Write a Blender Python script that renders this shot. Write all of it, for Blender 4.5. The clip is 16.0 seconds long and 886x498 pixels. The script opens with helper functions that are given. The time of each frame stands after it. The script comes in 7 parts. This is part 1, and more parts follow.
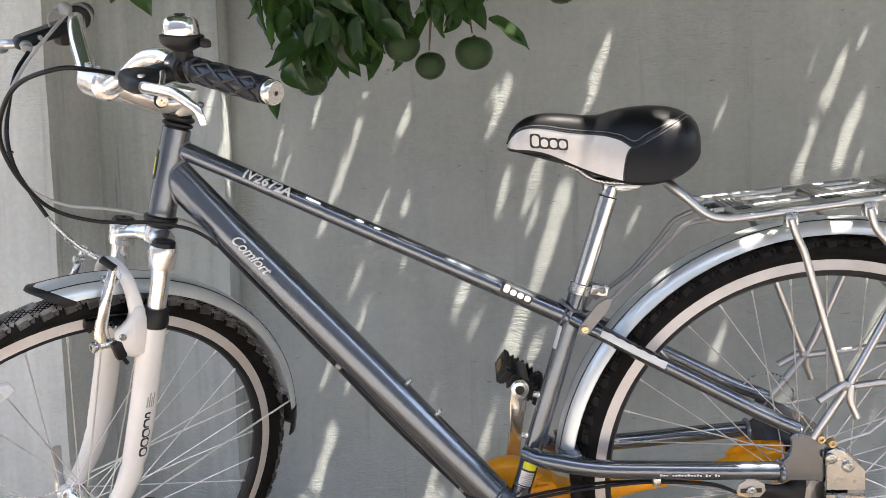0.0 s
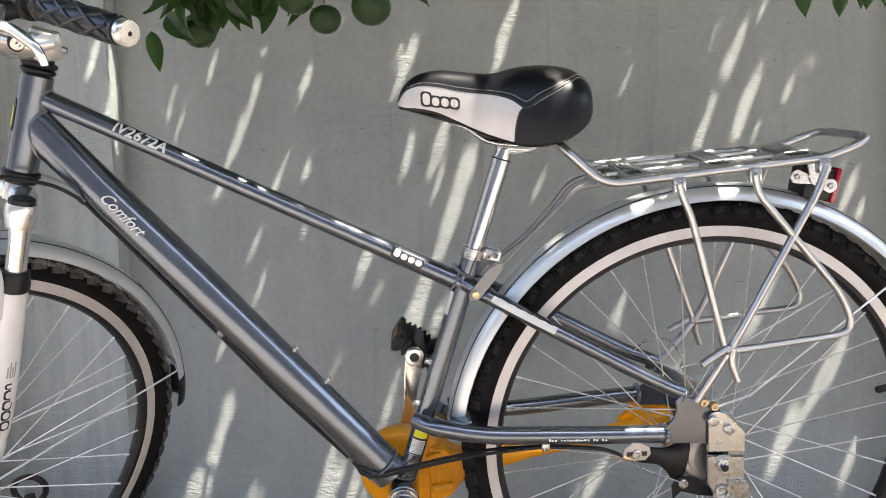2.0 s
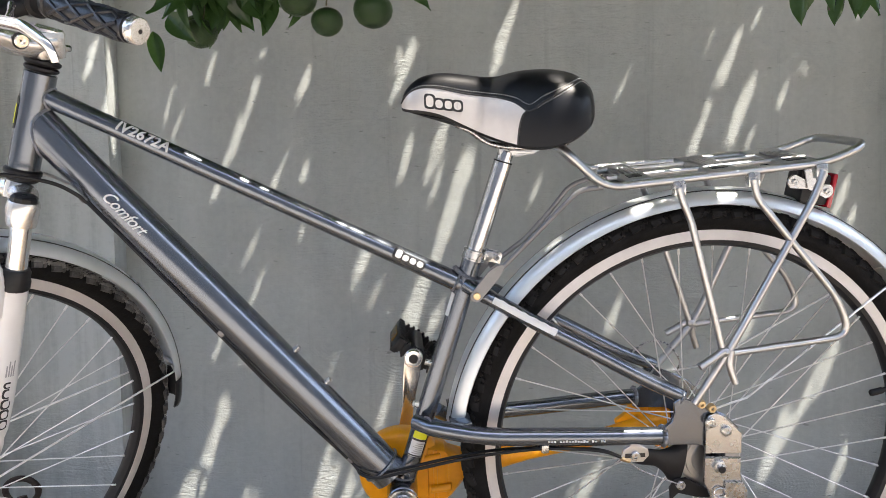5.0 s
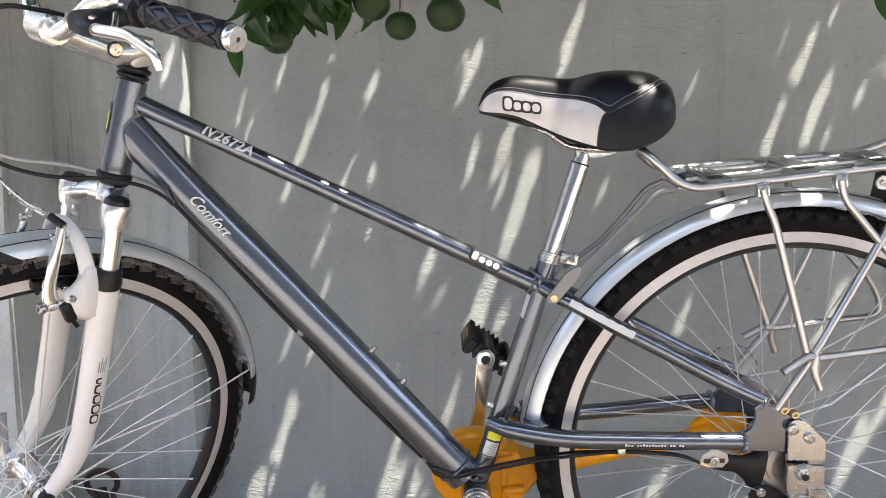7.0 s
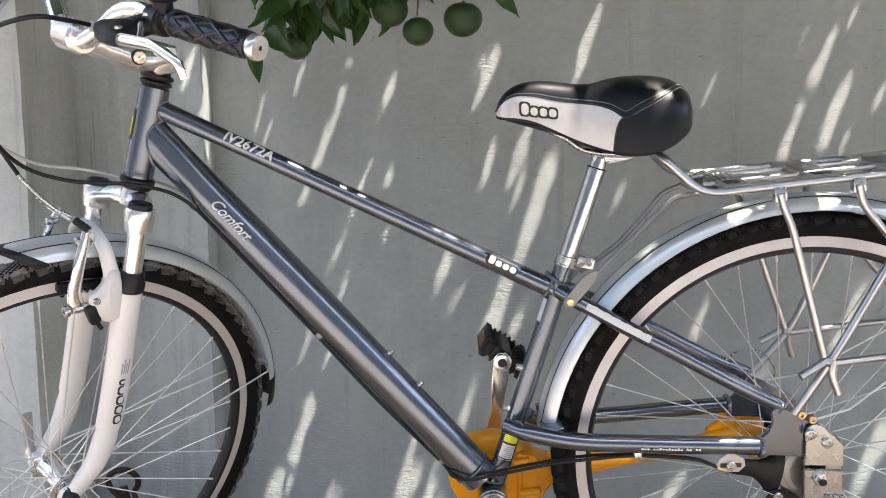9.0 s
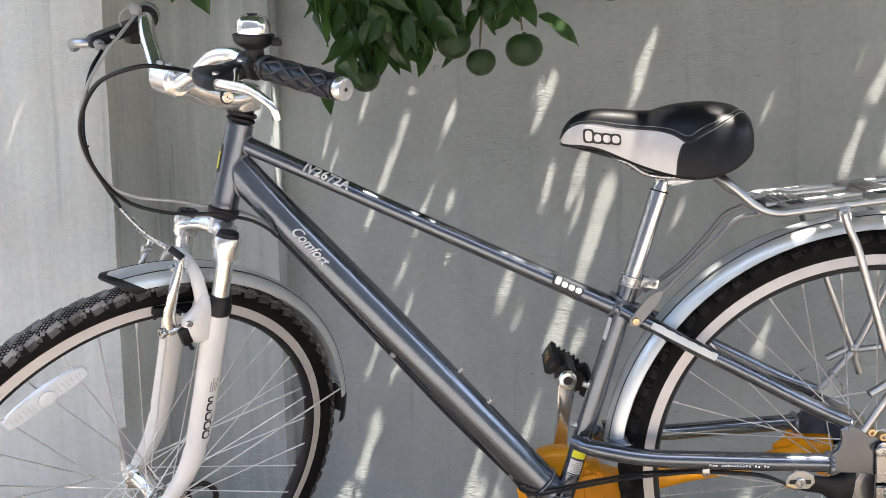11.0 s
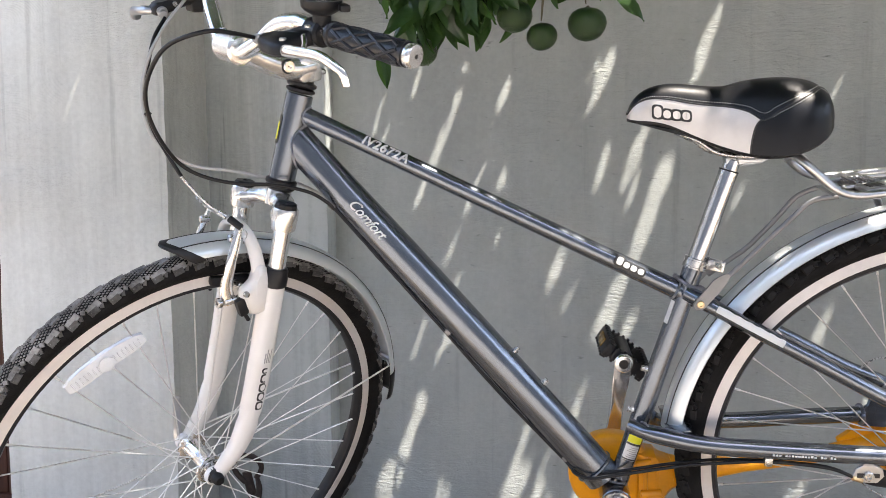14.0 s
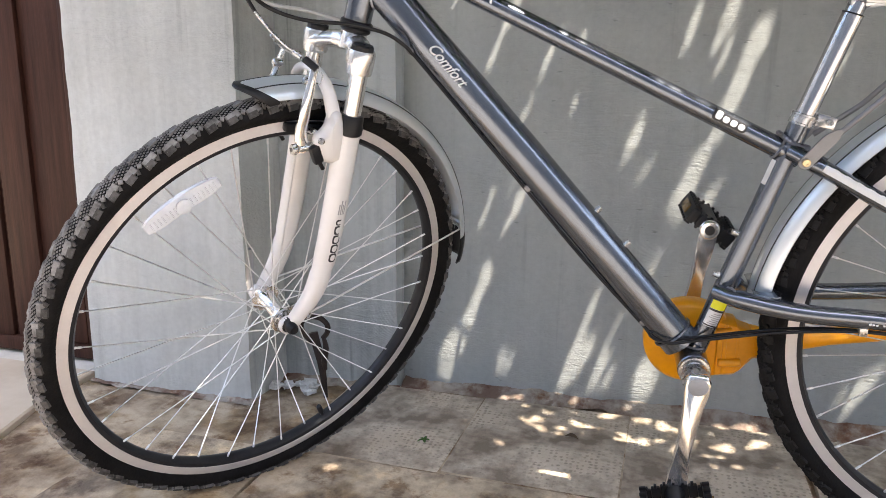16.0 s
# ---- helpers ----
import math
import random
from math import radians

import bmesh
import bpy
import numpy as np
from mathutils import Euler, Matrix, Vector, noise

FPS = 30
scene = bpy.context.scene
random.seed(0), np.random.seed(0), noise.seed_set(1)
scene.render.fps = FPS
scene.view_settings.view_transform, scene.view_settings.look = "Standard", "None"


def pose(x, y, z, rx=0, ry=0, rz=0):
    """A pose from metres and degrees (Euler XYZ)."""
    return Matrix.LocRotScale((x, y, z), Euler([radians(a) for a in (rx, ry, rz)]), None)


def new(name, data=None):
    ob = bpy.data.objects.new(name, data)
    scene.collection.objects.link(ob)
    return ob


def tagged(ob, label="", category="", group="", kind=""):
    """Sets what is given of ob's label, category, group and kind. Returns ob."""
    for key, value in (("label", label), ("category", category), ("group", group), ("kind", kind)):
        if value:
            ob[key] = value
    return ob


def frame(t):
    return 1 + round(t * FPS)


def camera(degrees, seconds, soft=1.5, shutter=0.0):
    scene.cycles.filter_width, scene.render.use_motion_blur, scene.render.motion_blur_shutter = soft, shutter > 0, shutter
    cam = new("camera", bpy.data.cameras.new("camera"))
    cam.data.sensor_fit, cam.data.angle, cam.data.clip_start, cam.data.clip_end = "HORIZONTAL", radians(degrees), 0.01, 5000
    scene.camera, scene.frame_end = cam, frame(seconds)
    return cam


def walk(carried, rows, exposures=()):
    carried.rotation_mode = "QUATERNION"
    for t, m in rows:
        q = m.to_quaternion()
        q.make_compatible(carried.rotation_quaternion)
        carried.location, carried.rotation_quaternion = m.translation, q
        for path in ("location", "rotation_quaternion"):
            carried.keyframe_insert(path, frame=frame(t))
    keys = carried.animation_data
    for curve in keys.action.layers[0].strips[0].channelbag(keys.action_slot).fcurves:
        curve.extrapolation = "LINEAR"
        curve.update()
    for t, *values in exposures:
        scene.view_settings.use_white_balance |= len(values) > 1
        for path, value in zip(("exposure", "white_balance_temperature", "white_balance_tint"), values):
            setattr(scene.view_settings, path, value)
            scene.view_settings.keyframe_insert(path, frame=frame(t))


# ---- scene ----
# ---- camera ----
cam = camera(62.82, 16.0, soft=0.5)
ROWS = [
    (0, -0.3825, -1.0913, 0.744, 87.563, 2.2, 7.455),
    (0.5, -0.3715, -1.0855, 0.7408, 87.204, 1.733, 6.381),
    (1, -0.3563, -1.0756, 0.7376, 86.478, 1.351, 4.704),
    (1.5, -0.3423, -1.0612, 0.7308, 85.856, 1.289, 3.161),
    (2, -0.3326, -1.0525, 0.728, 85.195, 1.334, 1.931),
    (2.5, -0.325, -1.0501, 0.7268, 84.89, 1.285, 0.913),
    (3, -0.3164, -1.0498, 0.7269, 84.776, 1.178, 0.179),
    (3.2, -0.3129, -1.0517, 0.7268, 84.827, 1.108, 0.058),
    (5.5, -0.3648, -1.0625, 0.7223, 85.793, 0.673, 1.962),
    (6, -0.3766, -1.067, 0.7258, 85.862, 0.658, 3.223),
    (6.5, -0.3854, -1.0648, 0.7234, 85.904, 0.804, 4.032),
    (7, -0.3914, -1.066, 0.725, 85.769, 0.949, 4.66),
    (7.5, -0.3953, -1.0669, 0.7243, 85.685, 1.024, 5.028),
    (8, -0.3946, -1.0646, 0.7231, 85.535, 1.033, 5.258),
    (10.3, -0.3925, -1.1255, 0.7401, 87.181, 1.369, 7.567),
    (10.5, -0.4025, -1.1334, 0.74, 87.376, 1.541, 8.004),
    (11, -0.4153, -1.1235, 0.7417, 87.296, 1.924, 9.63),
    (11.5, -0.4284, -1.1048, 0.7303, 87.227, 1.861, 10.496),
    (12, -0.4369, -1.1117, 0.7343, 87.617, 1.443, 10.992),
    (12.5, -0.4381, -1.1304, 0.7416, 88.357, 1.191, 11.184),
    (13, -0.436, -1.1318, 0.7417, 88.612, 1.107, 11.251),
    (13.5, -0.4384, -1.1309, 0.7408, 87.968, 0.976, 11.381),
    (14, -0.4545, -1.1136, 0.7283, 86.218, 0.654, 12.283),
    (14.5, -0.4904, -1.0981, 0.7063, 83.759, 0.237, 14.026),
    (15, -0.5093, -1.0999, 0.689, 81.436, -0.018, 16.048),
    (15.5, -0.5046, -1.0967, 0.6731, 79.288, -0.255, 16.629),
    (16, -0.5014, -1.0902, 0.6665, 77.896, -0.511, 16.442),
]
walk(cam, [(t, pose(x, y, z, rx, ry, rz)) for t, x, y, z, rx, ry, rz in ROWS], exposures=[(0.0, 2.72, 7180, 11), (3.0, 2.72, 7180, 11), (8.0, 2.72, 7080, 11), (10.5, 2.70, 7030, 10), (12.0, 2.76, 7030, 11), (13.0, 2.78, 7030, 11), (14.5, 2.84, 7180, 12), (15.2, 2.84, 7280, 12), (16.0, 2.80, 7330, 13)])

# ---- light ----
SUN_TRAVEL = Vector((-0.32, 0.28, -0.91)).normalized()
world = bpy.data.worlds.new("sky")
scene.world = world
world.use_nodes = True
wn = world.node_tree.nodes
sky = wn.new("ShaderNodeTexSky")
sky.sky_type, sky.sun_disc = "NISHITA", False
sky.sun_elevation = math.asin(-SUN_TRAVEL.z)
sky.sun_rotation = math.atan2(-SUN_TRAVEL.x, -SUN_TRAVEL.y)
sky.air_density, sky.dust_density = 1.0, 2.0
wn["Background"].inputs["Strength"].default_value = 0.15
world.node_tree.links.new(sky.outputs["Color"], wn["Background"].inputs["Color"])
sun_data = bpy.data.lights.new("sun", "SUN")
sun_data.energy, sun_data.angle, sun_data.color = 2.0, radians(0.42), (1.0, 0.965, 0.925)
sun = new("sun", sun_data)
sun.matrix_world = Matrix.Translation((2, -2, 5)) @ SUN_TRAVEL.to_track_quat("-Z", "Y").to_matrix().to_4x4()


# ---- materials ----
def material(name, color, rough=0.5, metal=0.0, vary=0.0, scale=8.0, bump=0.0, bump_scale=60.0, coat=0.0, rough_vary=0.0, second=None, stretch=(1, 1, 1), spec=0.5, span=(0.45, 0.9)):
    """A Principled surface with two scales of tone variation and a fine relief, in object space."""
    m = bpy.data.materials.new(name)
    m.use_nodes = True
    nt = m.node_tree
    b = nt.nodes["Principled BSDF"]
    b.inputs["Base Color"].default_value = (*color, 1)
    b.inputs["Roughness"].default_value, b.inputs["Metallic"].default_value = rough, metal
    b.inputs["Coat Weight"].default_value, b.inputs["Coat Roughness"].default_value = coat, 0.04
    b.inputs["Specular IOR Level"].default_value = spec
    tc = nt.nodes.new("ShaderNodeTexCoord")
    mp = nt.nodes.new("ShaderNodeMapping")
    mp.inputs["Scale"].default_value = stretch
    nt.links.new(tc.outputs["Object"], mp.inputs["Vector"])

    def noise_node(s, detail=5.0):
        n = nt.nodes.new("ShaderNodeTexNoise")
        n.inputs["Scale"].default_value, n.inputs["Detail"].default_value = s, detail
        nt.links.new(mp.outputs["Vector"], n.inputs["Vector"])
        return n

    if vary or second:
        n1, n2 = noise_node(scale), noise_node(scale * 7)
        mix = nt.nodes.new("ShaderNodeMath")
        mix.operation = "MULTIPLY_ADD"
        mix.inputs[1].default_value = 0.35
        nt.links.new(n2.outputs["Fac"], mix.inputs[0])
        nt.links.new(n1.outputs["Fac"], mix.inputs[2])
        ramp = nt.nodes.new("ShaderNodeValToRGB")
        lo = second or tuple(c * (1 - vary) for c in color)
        hi = color if second else tuple(min(1, c * (1 + vary)) for c in color)
        ramp.color_ramp.elements[0].position, ramp.color_ramp.elements[1].position = span
        ramp.color_ramp.elements[0].color, ramp.color_ramp.elements[1].color = (*lo, 1), (*hi, 1)
        nt.links.new(mix.outputs[0], ramp.inputs[0])
        nt.links.new(ramp.outputs[0], b.inputs["Base Color"])
    if rough_vary:
        n3 = noise_node(scale * 3)
        mr = nt.nodes.new("ShaderNodeMapRange")
        mr.inputs["To Min"].default_value, mr.inputs["To Max"].default_value = max(0.02, rough - rough_vary), rough + rough_vary
        nt.links.new(n3.outputs["Fac"], mr.inputs["Value"])
        nt.links.new(mr.outputs[0], b.inputs["Roughness"])
    if bump:
        n4 = noise_node(bump_scale, 8.0)
        bp = nt.nodes.new("ShaderNodeBump")
        bp.inputs["Strength"].default_value, bp.inputs["Distance"].default_value = bump, 0.004
        nt.links.new(n4.outputs["Fac"], bp.inputs["Height"])
        nt.links.new(bp.outputs[0], b.inputs["Normal"])
    return m


def plaster(name, color, drips=0.25, pit=0.70, ridges=0.10):
    """Hand-trowelled grey plaster: cloudy tone, faint drips, curved trowel ridges and hairlines."""
    m = material(name, color, 0.8)
    nt = m.node_tree
    b = nt.nodes["Principled BSDF"]
    L = nt.links.new
    tc = nt.nodes.new("ShaderNodeTexCoord")

    def tex(kind, scale, stretch=(1, 1, 1), turn=0.0, **kw):
        mp = nt.nodes.new("ShaderNodeMapping")
        mp.inputs["Scale"].default_value = stretch
        mp.inputs["Rotation"].default_value = (0, turn, 0)
        L(tc.outputs["Object"], mp.inputs["Vector"])
        t = nt.nodes.new(kind)
        t.inputs["Scale"].default_value = scale
        for k, v in kw.items():
            t.inputs[k].default_value = v
        L(mp.outputs["Vector"], t.inputs["Vector"])
        return t

    def math_node(op, a, c):
        n = nt.nodes.new("ShaderNodeMath")
        n.operation = op
        for i, v in enumerate((a, c)):
            if isinstance(v, float):
                n.inputs[i].default_value = v
            else:
                L(v, n.inputs[i])
        return n.outputs[0]

    cloud = tex("ShaderNodeTexNoise", 2.2, Detail=6.0, Roughness=0.6)
    drip = tex("ShaderNodeTexNoise", 22.0, (1, 1, 0.03), Detail=5.0, Roughness=0.65)
    grain = tex("ShaderNodeTexNoise", 90.0, Detail=3.0)
    tone = math_node("ADD", math_node("MULTIPLY", cloud.outputs["Fac"], 0.62), math_node("MULTIPLY", drip.outputs["Fac"], drips))
    tone = math_node("ADD", tone, math_node("MULTIPLY", grain.outputs["Fac"], 0.22))
    ramp = nt.nodes.new("ShaderNodeValToRGB")
    e = ramp.color_ramp.elements
    e[0].position, e[1].position = 0.34 + drips * 0.3, 0.64 + drips * 0.3
    e[0].color, e[1].color = (*(c * (0.86 - drips * 0.22) for c in color), 1), (*(min(1, c * 1.08) for c in color), 1)
    L(tone, ramp.inputs[0])
    L(ramp.outputs[0], b.inputs["Base Color"])
    # trowel work: fine level scratches and arcs, only in places, over a slow swell
    place = tex("ShaderNodeTexNoise", 4.0, (1, 1, 1.2), Detail=2.0)
    mr = nt.nodes.new("ShaderNodeMapRange")
    mr.inputs["From Min"].default_value, mr.inputs["From Max"].default_value = 0.42, 0.66
    L(place.outputs["Fac"], mr.inputs["Value"])
    scratch = tex("ShaderNodeTexNoise", 20.0, (0.7, 1, 1.7), 0.16, Detail=8.0, Roughness=0.68, Distortion=2.4)
    comb = tex("ShaderNodeTexNoise", 60.0, (0.30, 1, 1.5), -0.25, Detail=3.0, Roughness=0.5, Distortion=1.6)
    swell = tex("ShaderNodeTexNoise", 6.0, (1, 1, 1.3), Detail=2.0)
    relief = math_node("ADD", math_node("MULTIPLY", math_node("MULTIPLY", scratch.outputs["Fac"], mr.outputs[0]), 0.55), math_node("MULTIPLY", math_node("MULTIPLY", comb.outputs["Fac"], mr.outputs[0]), 0.35))
    relief = math_node("ADD", relief, math_node("MULTIPLY", swell.outputs["Fac"], 0.7))
    relief = math_node("ADD", relief, math_node("MULTIPLY", grain.outputs["Fac"], 0.10))
    pits = tex("ShaderNodeTexNoise", 75.0, (0.4, 1, 1.5), 0.3, Detail=3.0, Roughness=0.55)
    pm = nt.nodes.new("ShaderNodeMapRange")
    pm.inputs["From Min"].default_value, pm.inputs["From Max"].default_value = 0.665, 0.74
    pm.inputs["To Min"].default_value, pm.inputs["To Max"].default_value = 1.0, pit
    L(pits.outputs["Fac"], pm.inputs["Value"])
    worn = nt.nodes.new("ShaderNodeMix")
    worn.data_type, worn.blend_type = "RGBA", "MULTIPLY"
    worn.inputs["Factor"].default_value = 1.0
    L(ramp.outputs[0], worn.inputs["A"])
    L(pm.outputs[0], worn.inputs["B"])
    L(worn.outputs["Result"], b.inputs["Base Color"])
    relief = math_node("ADD", relief, math_node("MULTIPLY", pm.outputs[0], 0.5))
    run = tex("ShaderNodeTexNoise", 34.0, (1, 1, 0.05), Detail=4.0, Roughness=0.55)
    rn = nt.nodes.new("ShaderNodeMapRange")
    rn.inputs["From Min"].default_value, rn.inputs["From Max"].default_value = 0.61, 0.70
    rn.inputs["To Min"].default_value, rn.inputs["To Max"].default_value = 1.0, 1.0 - drips * 0.42
    L(run.outputs["Fac"], rn.inputs["Value"])
    runs = nt.nodes.new("ShaderNodeMix")
    runs.data_type, runs.blend_type = "RGBA", "MULTIPLY"
    runs.inputs["Factor"].default_value = 1.0
    L(worn.outputs["Result"], runs.inputs["A"])
    L(rn.outputs[0], runs.inputs["B"])
    L(runs.outputs["Result"], b.inputs["Base Color"])
    # curved float marks: rings a few millimetres apart round scattered centres
    warp = tex("ShaderNodeTexNoise", 9.0, Detail=2.0)
    centre = tex("ShaderNodeTexVoronoi", 5.0, (0.8, 1, 1.25), 0.2)
    phase = math_node("ADD", math_node("MULTIPLY", centre.outputs["Distance"], 225.0), math_node("MULTIPLY", warp.outputs["Fac"], 26.0))
    ring = math_node("SINE", phase, 0.0)
    patch = tex("ShaderNodeTexNoise", 7.0, (1, 1, 1.3), Detail=3.0, Roughness=0.6)
    am = nt.nodes.new("ShaderNodeMapRange")
    am.inputs["From Min"].default_value, am.inputs["From Max"].default_value = 0.51, 0.68
    L(patch.outputs["Fac"], am.inputs["Value"])
    relief = math_node("ADD", relief, math_node("MULTIPLY", math_node("MULTIPLY", ring, am.outputs[0]), 0.022))
    fine = tex("ShaderNodeTexNoise", 190.0, (0.6, 1, 1.4), Detail=2.0, Roughness=0.6)
    relief = math_node("ADD", relief, math_node("MULTIPLY", fine.outputs["Fac"], 0.06))
    # fine level float ridges over most of the wall
    ridge = tex("ShaderNodeTexNoise", 150.0, (0.10, 1, 1.5), 0.10, Detail=3.0, Roughness=0.6, Distortion=1.2)
    rm = nt.nodes.new("ShaderNodeMapRange")
    rm.inputs["From Min"].default_value, rm.inputs["From Max"].default_value = 0.42, 0.60
    L(patch.outputs["Fac"], rm.inputs["Value"])
    relief = math_node("ADD", relief, math_node("MULTIPLY", math_node("MULTIPLY", ridge.outputs["Fac"], rm.outputs[0]), ridges))
    bp = nt.nodes.new("ShaderNodeBump")
    bp.inputs["Strength"].default_value, bp.inputs["Distance"].default_value = 0.95, 0.007
    L(relief, bp.inputs["Height"])
    L(bp.outputs[0], b.inputs["Normal"])
    return m


M_WALL = plaster("grey_plaster", (0.397, 0.422, 0.406))
M_PILASTER = plaster("pale_grey_plaster", (0.56, 0.572, 0.54), 0.4, 0.95, 0.02)
M_STEP = plaster("weather_streaked_plaster", (0.43, 0.46, 0.45), 0.75, 0.92, 0.03)
M_PAINT = material("slate_paint", (0.134, 0.152, 0.180), 0.25, 0.82, 0.05, 400.0, 0.012, 900.0, 0.9)
M_WELD = material("weld_bead_paint", (0.19, 0.195, 0.22), 0.28, 0.8, 0.15, 300.0, 0.1, 300.0, 0.8)
M_POST = material("bright_chrome_tube", (0.56, 0.565, 0.575), 0.15, 1.0, 0.10, 40.0, 0.02, 60.0, stretch=(6, 6, 0.2))
M_PLATE = material("brushed_zinc_plate", (0.53, 0.53, 0.53), 0.27, 0.95, 0.04, 20.0, 0.015, 300.0, rough_vary=0.03)
M_CHROME = material("polished_alloy", (0.90, 0.885, 0.86), 0.16, 0.92, 0.03, 30.0, 0.01, 300.0, rough_vary=0.02)
M_CAST = material("satin_cast_alloy", (0.80, 0.785, 0.76), 0.25, 0.85, 0.03, 14.0, 0.02, 300.0, rough_vary=0.02)
M_ALLOY = material("brushed_alloy", (0.50, 0.505, 0.515), 0.33, 1.0, 0.06, 30.0, 0.03, 200.0, rough_vary=0.04)
M_STAY = material("dull_grey_steel_stay", (0.20, 0.20, 0.205), 0.42, 0.7, 0.1, 40.0)
M_FENDER = material("anodised_fender_alloy", (0.70, 0.735, 0.75), 0.34, 0.62, 0.03, 9.0, 0.01, 150.0, rough_vary=0.02)
M_STEEL = material("zinc_steel", (0.5, 0.5, 0.5), 0.28, 1.0, 0.15, 80.0, rough_vary=0.1)
M_BRASS = material("brass_bolt", (0.62, 0.47, 0.28), 0.3, 1.0, 0.15, 90.0)
M_RIM = material("machined_rim", (0.60, 0.565, 0.545), 0.40, 0.3, 0.06, 40.0, 0.02, 400.0)
M_RIMDARK = material("black_rim_bed", (0.016, 0.016, 0.018), 0.4, 0.0, 0.2, 50.0, spec=0.3)
M_TYRE = material("tyre_rubber", (0.009, 0.0084, 0.0084), 0.72, 0.0, 0.35, 30.0, 0.3, 250.0, spec=0.10)
M_SPOKE = material("bright_spoke_steel", (0.78, 0.78, 0.765), 0.32, 0.35, 0.1, 60.0)
# front tread: dust, with the sky light on it mixed into the grey
M_TREAD = material("dusty_skylit_tread_rubber", (0.30, 0.29, 0.278), 0.8, 0.0, 0.6, 45.0, 0.25, 700.0, second=(0.075, 0.07, 0.067), spec=0.3)
# rear tread: same rubber, shade under the mudguard put into the colour
M_TREADSHADE = material("shaded_tread_rubber", (0.022, 0.0205, 0.020), 0.75, 0.0, 0.5, 45.0, 0.25, 700.0, second=(0.011, 0.0105, 0.010), spec=0.18)
M_LUG = material("grey_lug_rubber", (0.12, 0.115, 0.11), 0.75, 0.0, 0.5, 45.0, 0.25, 700.0, second=(0.03, 0.028, 0.027), spec=0.2)
M_BLACK = material("black_plastic", (0.012, 0.012, 0.0135), 0.4, 0.0, 0.3, 40.0, 0.05, 300.0, spec=0.28)
M_GRIP = material("grip_rubber", (0.016, 0.017, 0.021), 0.30, 0.0, 0.3, 60.0, 0.15, 500.0)
M_GREYPLASTIC = material("grey_plastic", (0.30, 0.30, 0.30), 0.45, 0.0, 0.1, 50.0)
M_WHITE = material("white_fork_paint", (0.70, 0.68, 0.66), 0.3, 0.0, 0.04, 18.0, coat=0.4)
M_ORANGE = material("orange_plastic_cover", (0.88, 0.35, 0.006), 0.34, 0.0, 0.1, 25.0, 0.08, 120.0)
M_VINYL = material("black_vinyl", (0.0055, 0.006, 0.0078), 0.36, 0.0, 0.2, 30.0, 0.04, 800.0, spec=0.34)
M_SILVERVINYL = material("silver_grey_vinyl", (0.62, 0.585, 0.56), 0.36, 0.55, 0.1, 14.0, 0.08, 800.0)
M_THREAD = material("white_thread", (0.7, 0.7, 0.68), 0.8)
M_CABLE = material("black_cable_sheath", (0.010, 0.010, 0.011), 0.35, 0.0, spec=0.3)
M_CABLEGREY = material("grey_cable_sheath", (0.40, 0.40, 0.39), 0.4, 0.0)
M_DECALWHITE = material("white_decal", (0.62, 0.62, 0.61), 0.45)
M_DECALBLACK = material("black_decal", (0.015, 0.015, 0.016), 0.4)
M_YELLOW = material("yellow_sticker", (0.72, 0.70, 0.02), 0.4)
M_PAPER = material("silver_sticker", (0.55, 0.56, 0.58), 0.35, 0.3, 0.1, 60.0)
M_REDLENS = material("red_reflector", (0.35, 0.01, 0.02), 0.15, 0.0, coat=0.5)
M_CLEAR = material("clear_reflector", (0.86, 0.88, 0.90), 0.12, 0.0, 0.06, 60.0, 0.10, 300.0, coat=0.8)
M_CLEAR.node_tree.nodes["Principled BSDF"].inputs["Transmission Weight"].default_value = 0.30
M_DOOR = material("brown_stained_door_wood", (0.046, 0.0185, 0.0125), 0.55, 0.0, 0.4, 14.0, 0.12, 60.0, stretch=(6, 6, 0.35), spec=0.2)
M_THRESHOLD = material("pale_stone_threshold", (0.55, 0.52, 0.46), 0.7, 0.0, 0.15, 12.0, 0.2, 90.0)
M_TILE = material("weathered_paving", (0.56, 0.445, 0.31), 0.82, 0.0, 0.35, 7.0, 0.8, 130.0, second=(0.16, 0.12, 0.085), span=(0.55, 0.78))
M_GROUND = material("dusty_mortar", (0.45, 0.36, 0.255), 0.9, 0.0, 0.35, 6.0, 0.7, 90.0, second=(0.17, 0.115, 0.070), span=(0.56, 0.78))
# pale stone, its colour lifted further for the soft sun lying on it
M_PALESTONE = material("sun_paled_smooth_stone", (0.58, 0.49, 0.38), 0.7, 0.0, 0.12, 5.0, 0.15, 60.0, second=(0.47, 0.385, 0.285))
M_PAVE = material("pale_bounce_paving", (0.41, 0.385, 0.35), 0.85, 0.0, 0.2, 3.0, 0.3, 60.0)
# tone of the added unseen walls, chosen for what the tubes mirror
M_FARWALL = material("dull_grey_render", (0.20, 0.207, 0.215), 0.85, 0.0, 0.3, 3.0, 0.2, 30.0)
M_EARTH = material("stained_mortar_fillet", (0.36, 0.315, 0.26), 0.9, 0.0, 0.4, 9.0, 1.0, 140.0, second=(0.17, 0.105, 0.075), span=(0.58, 0.76))


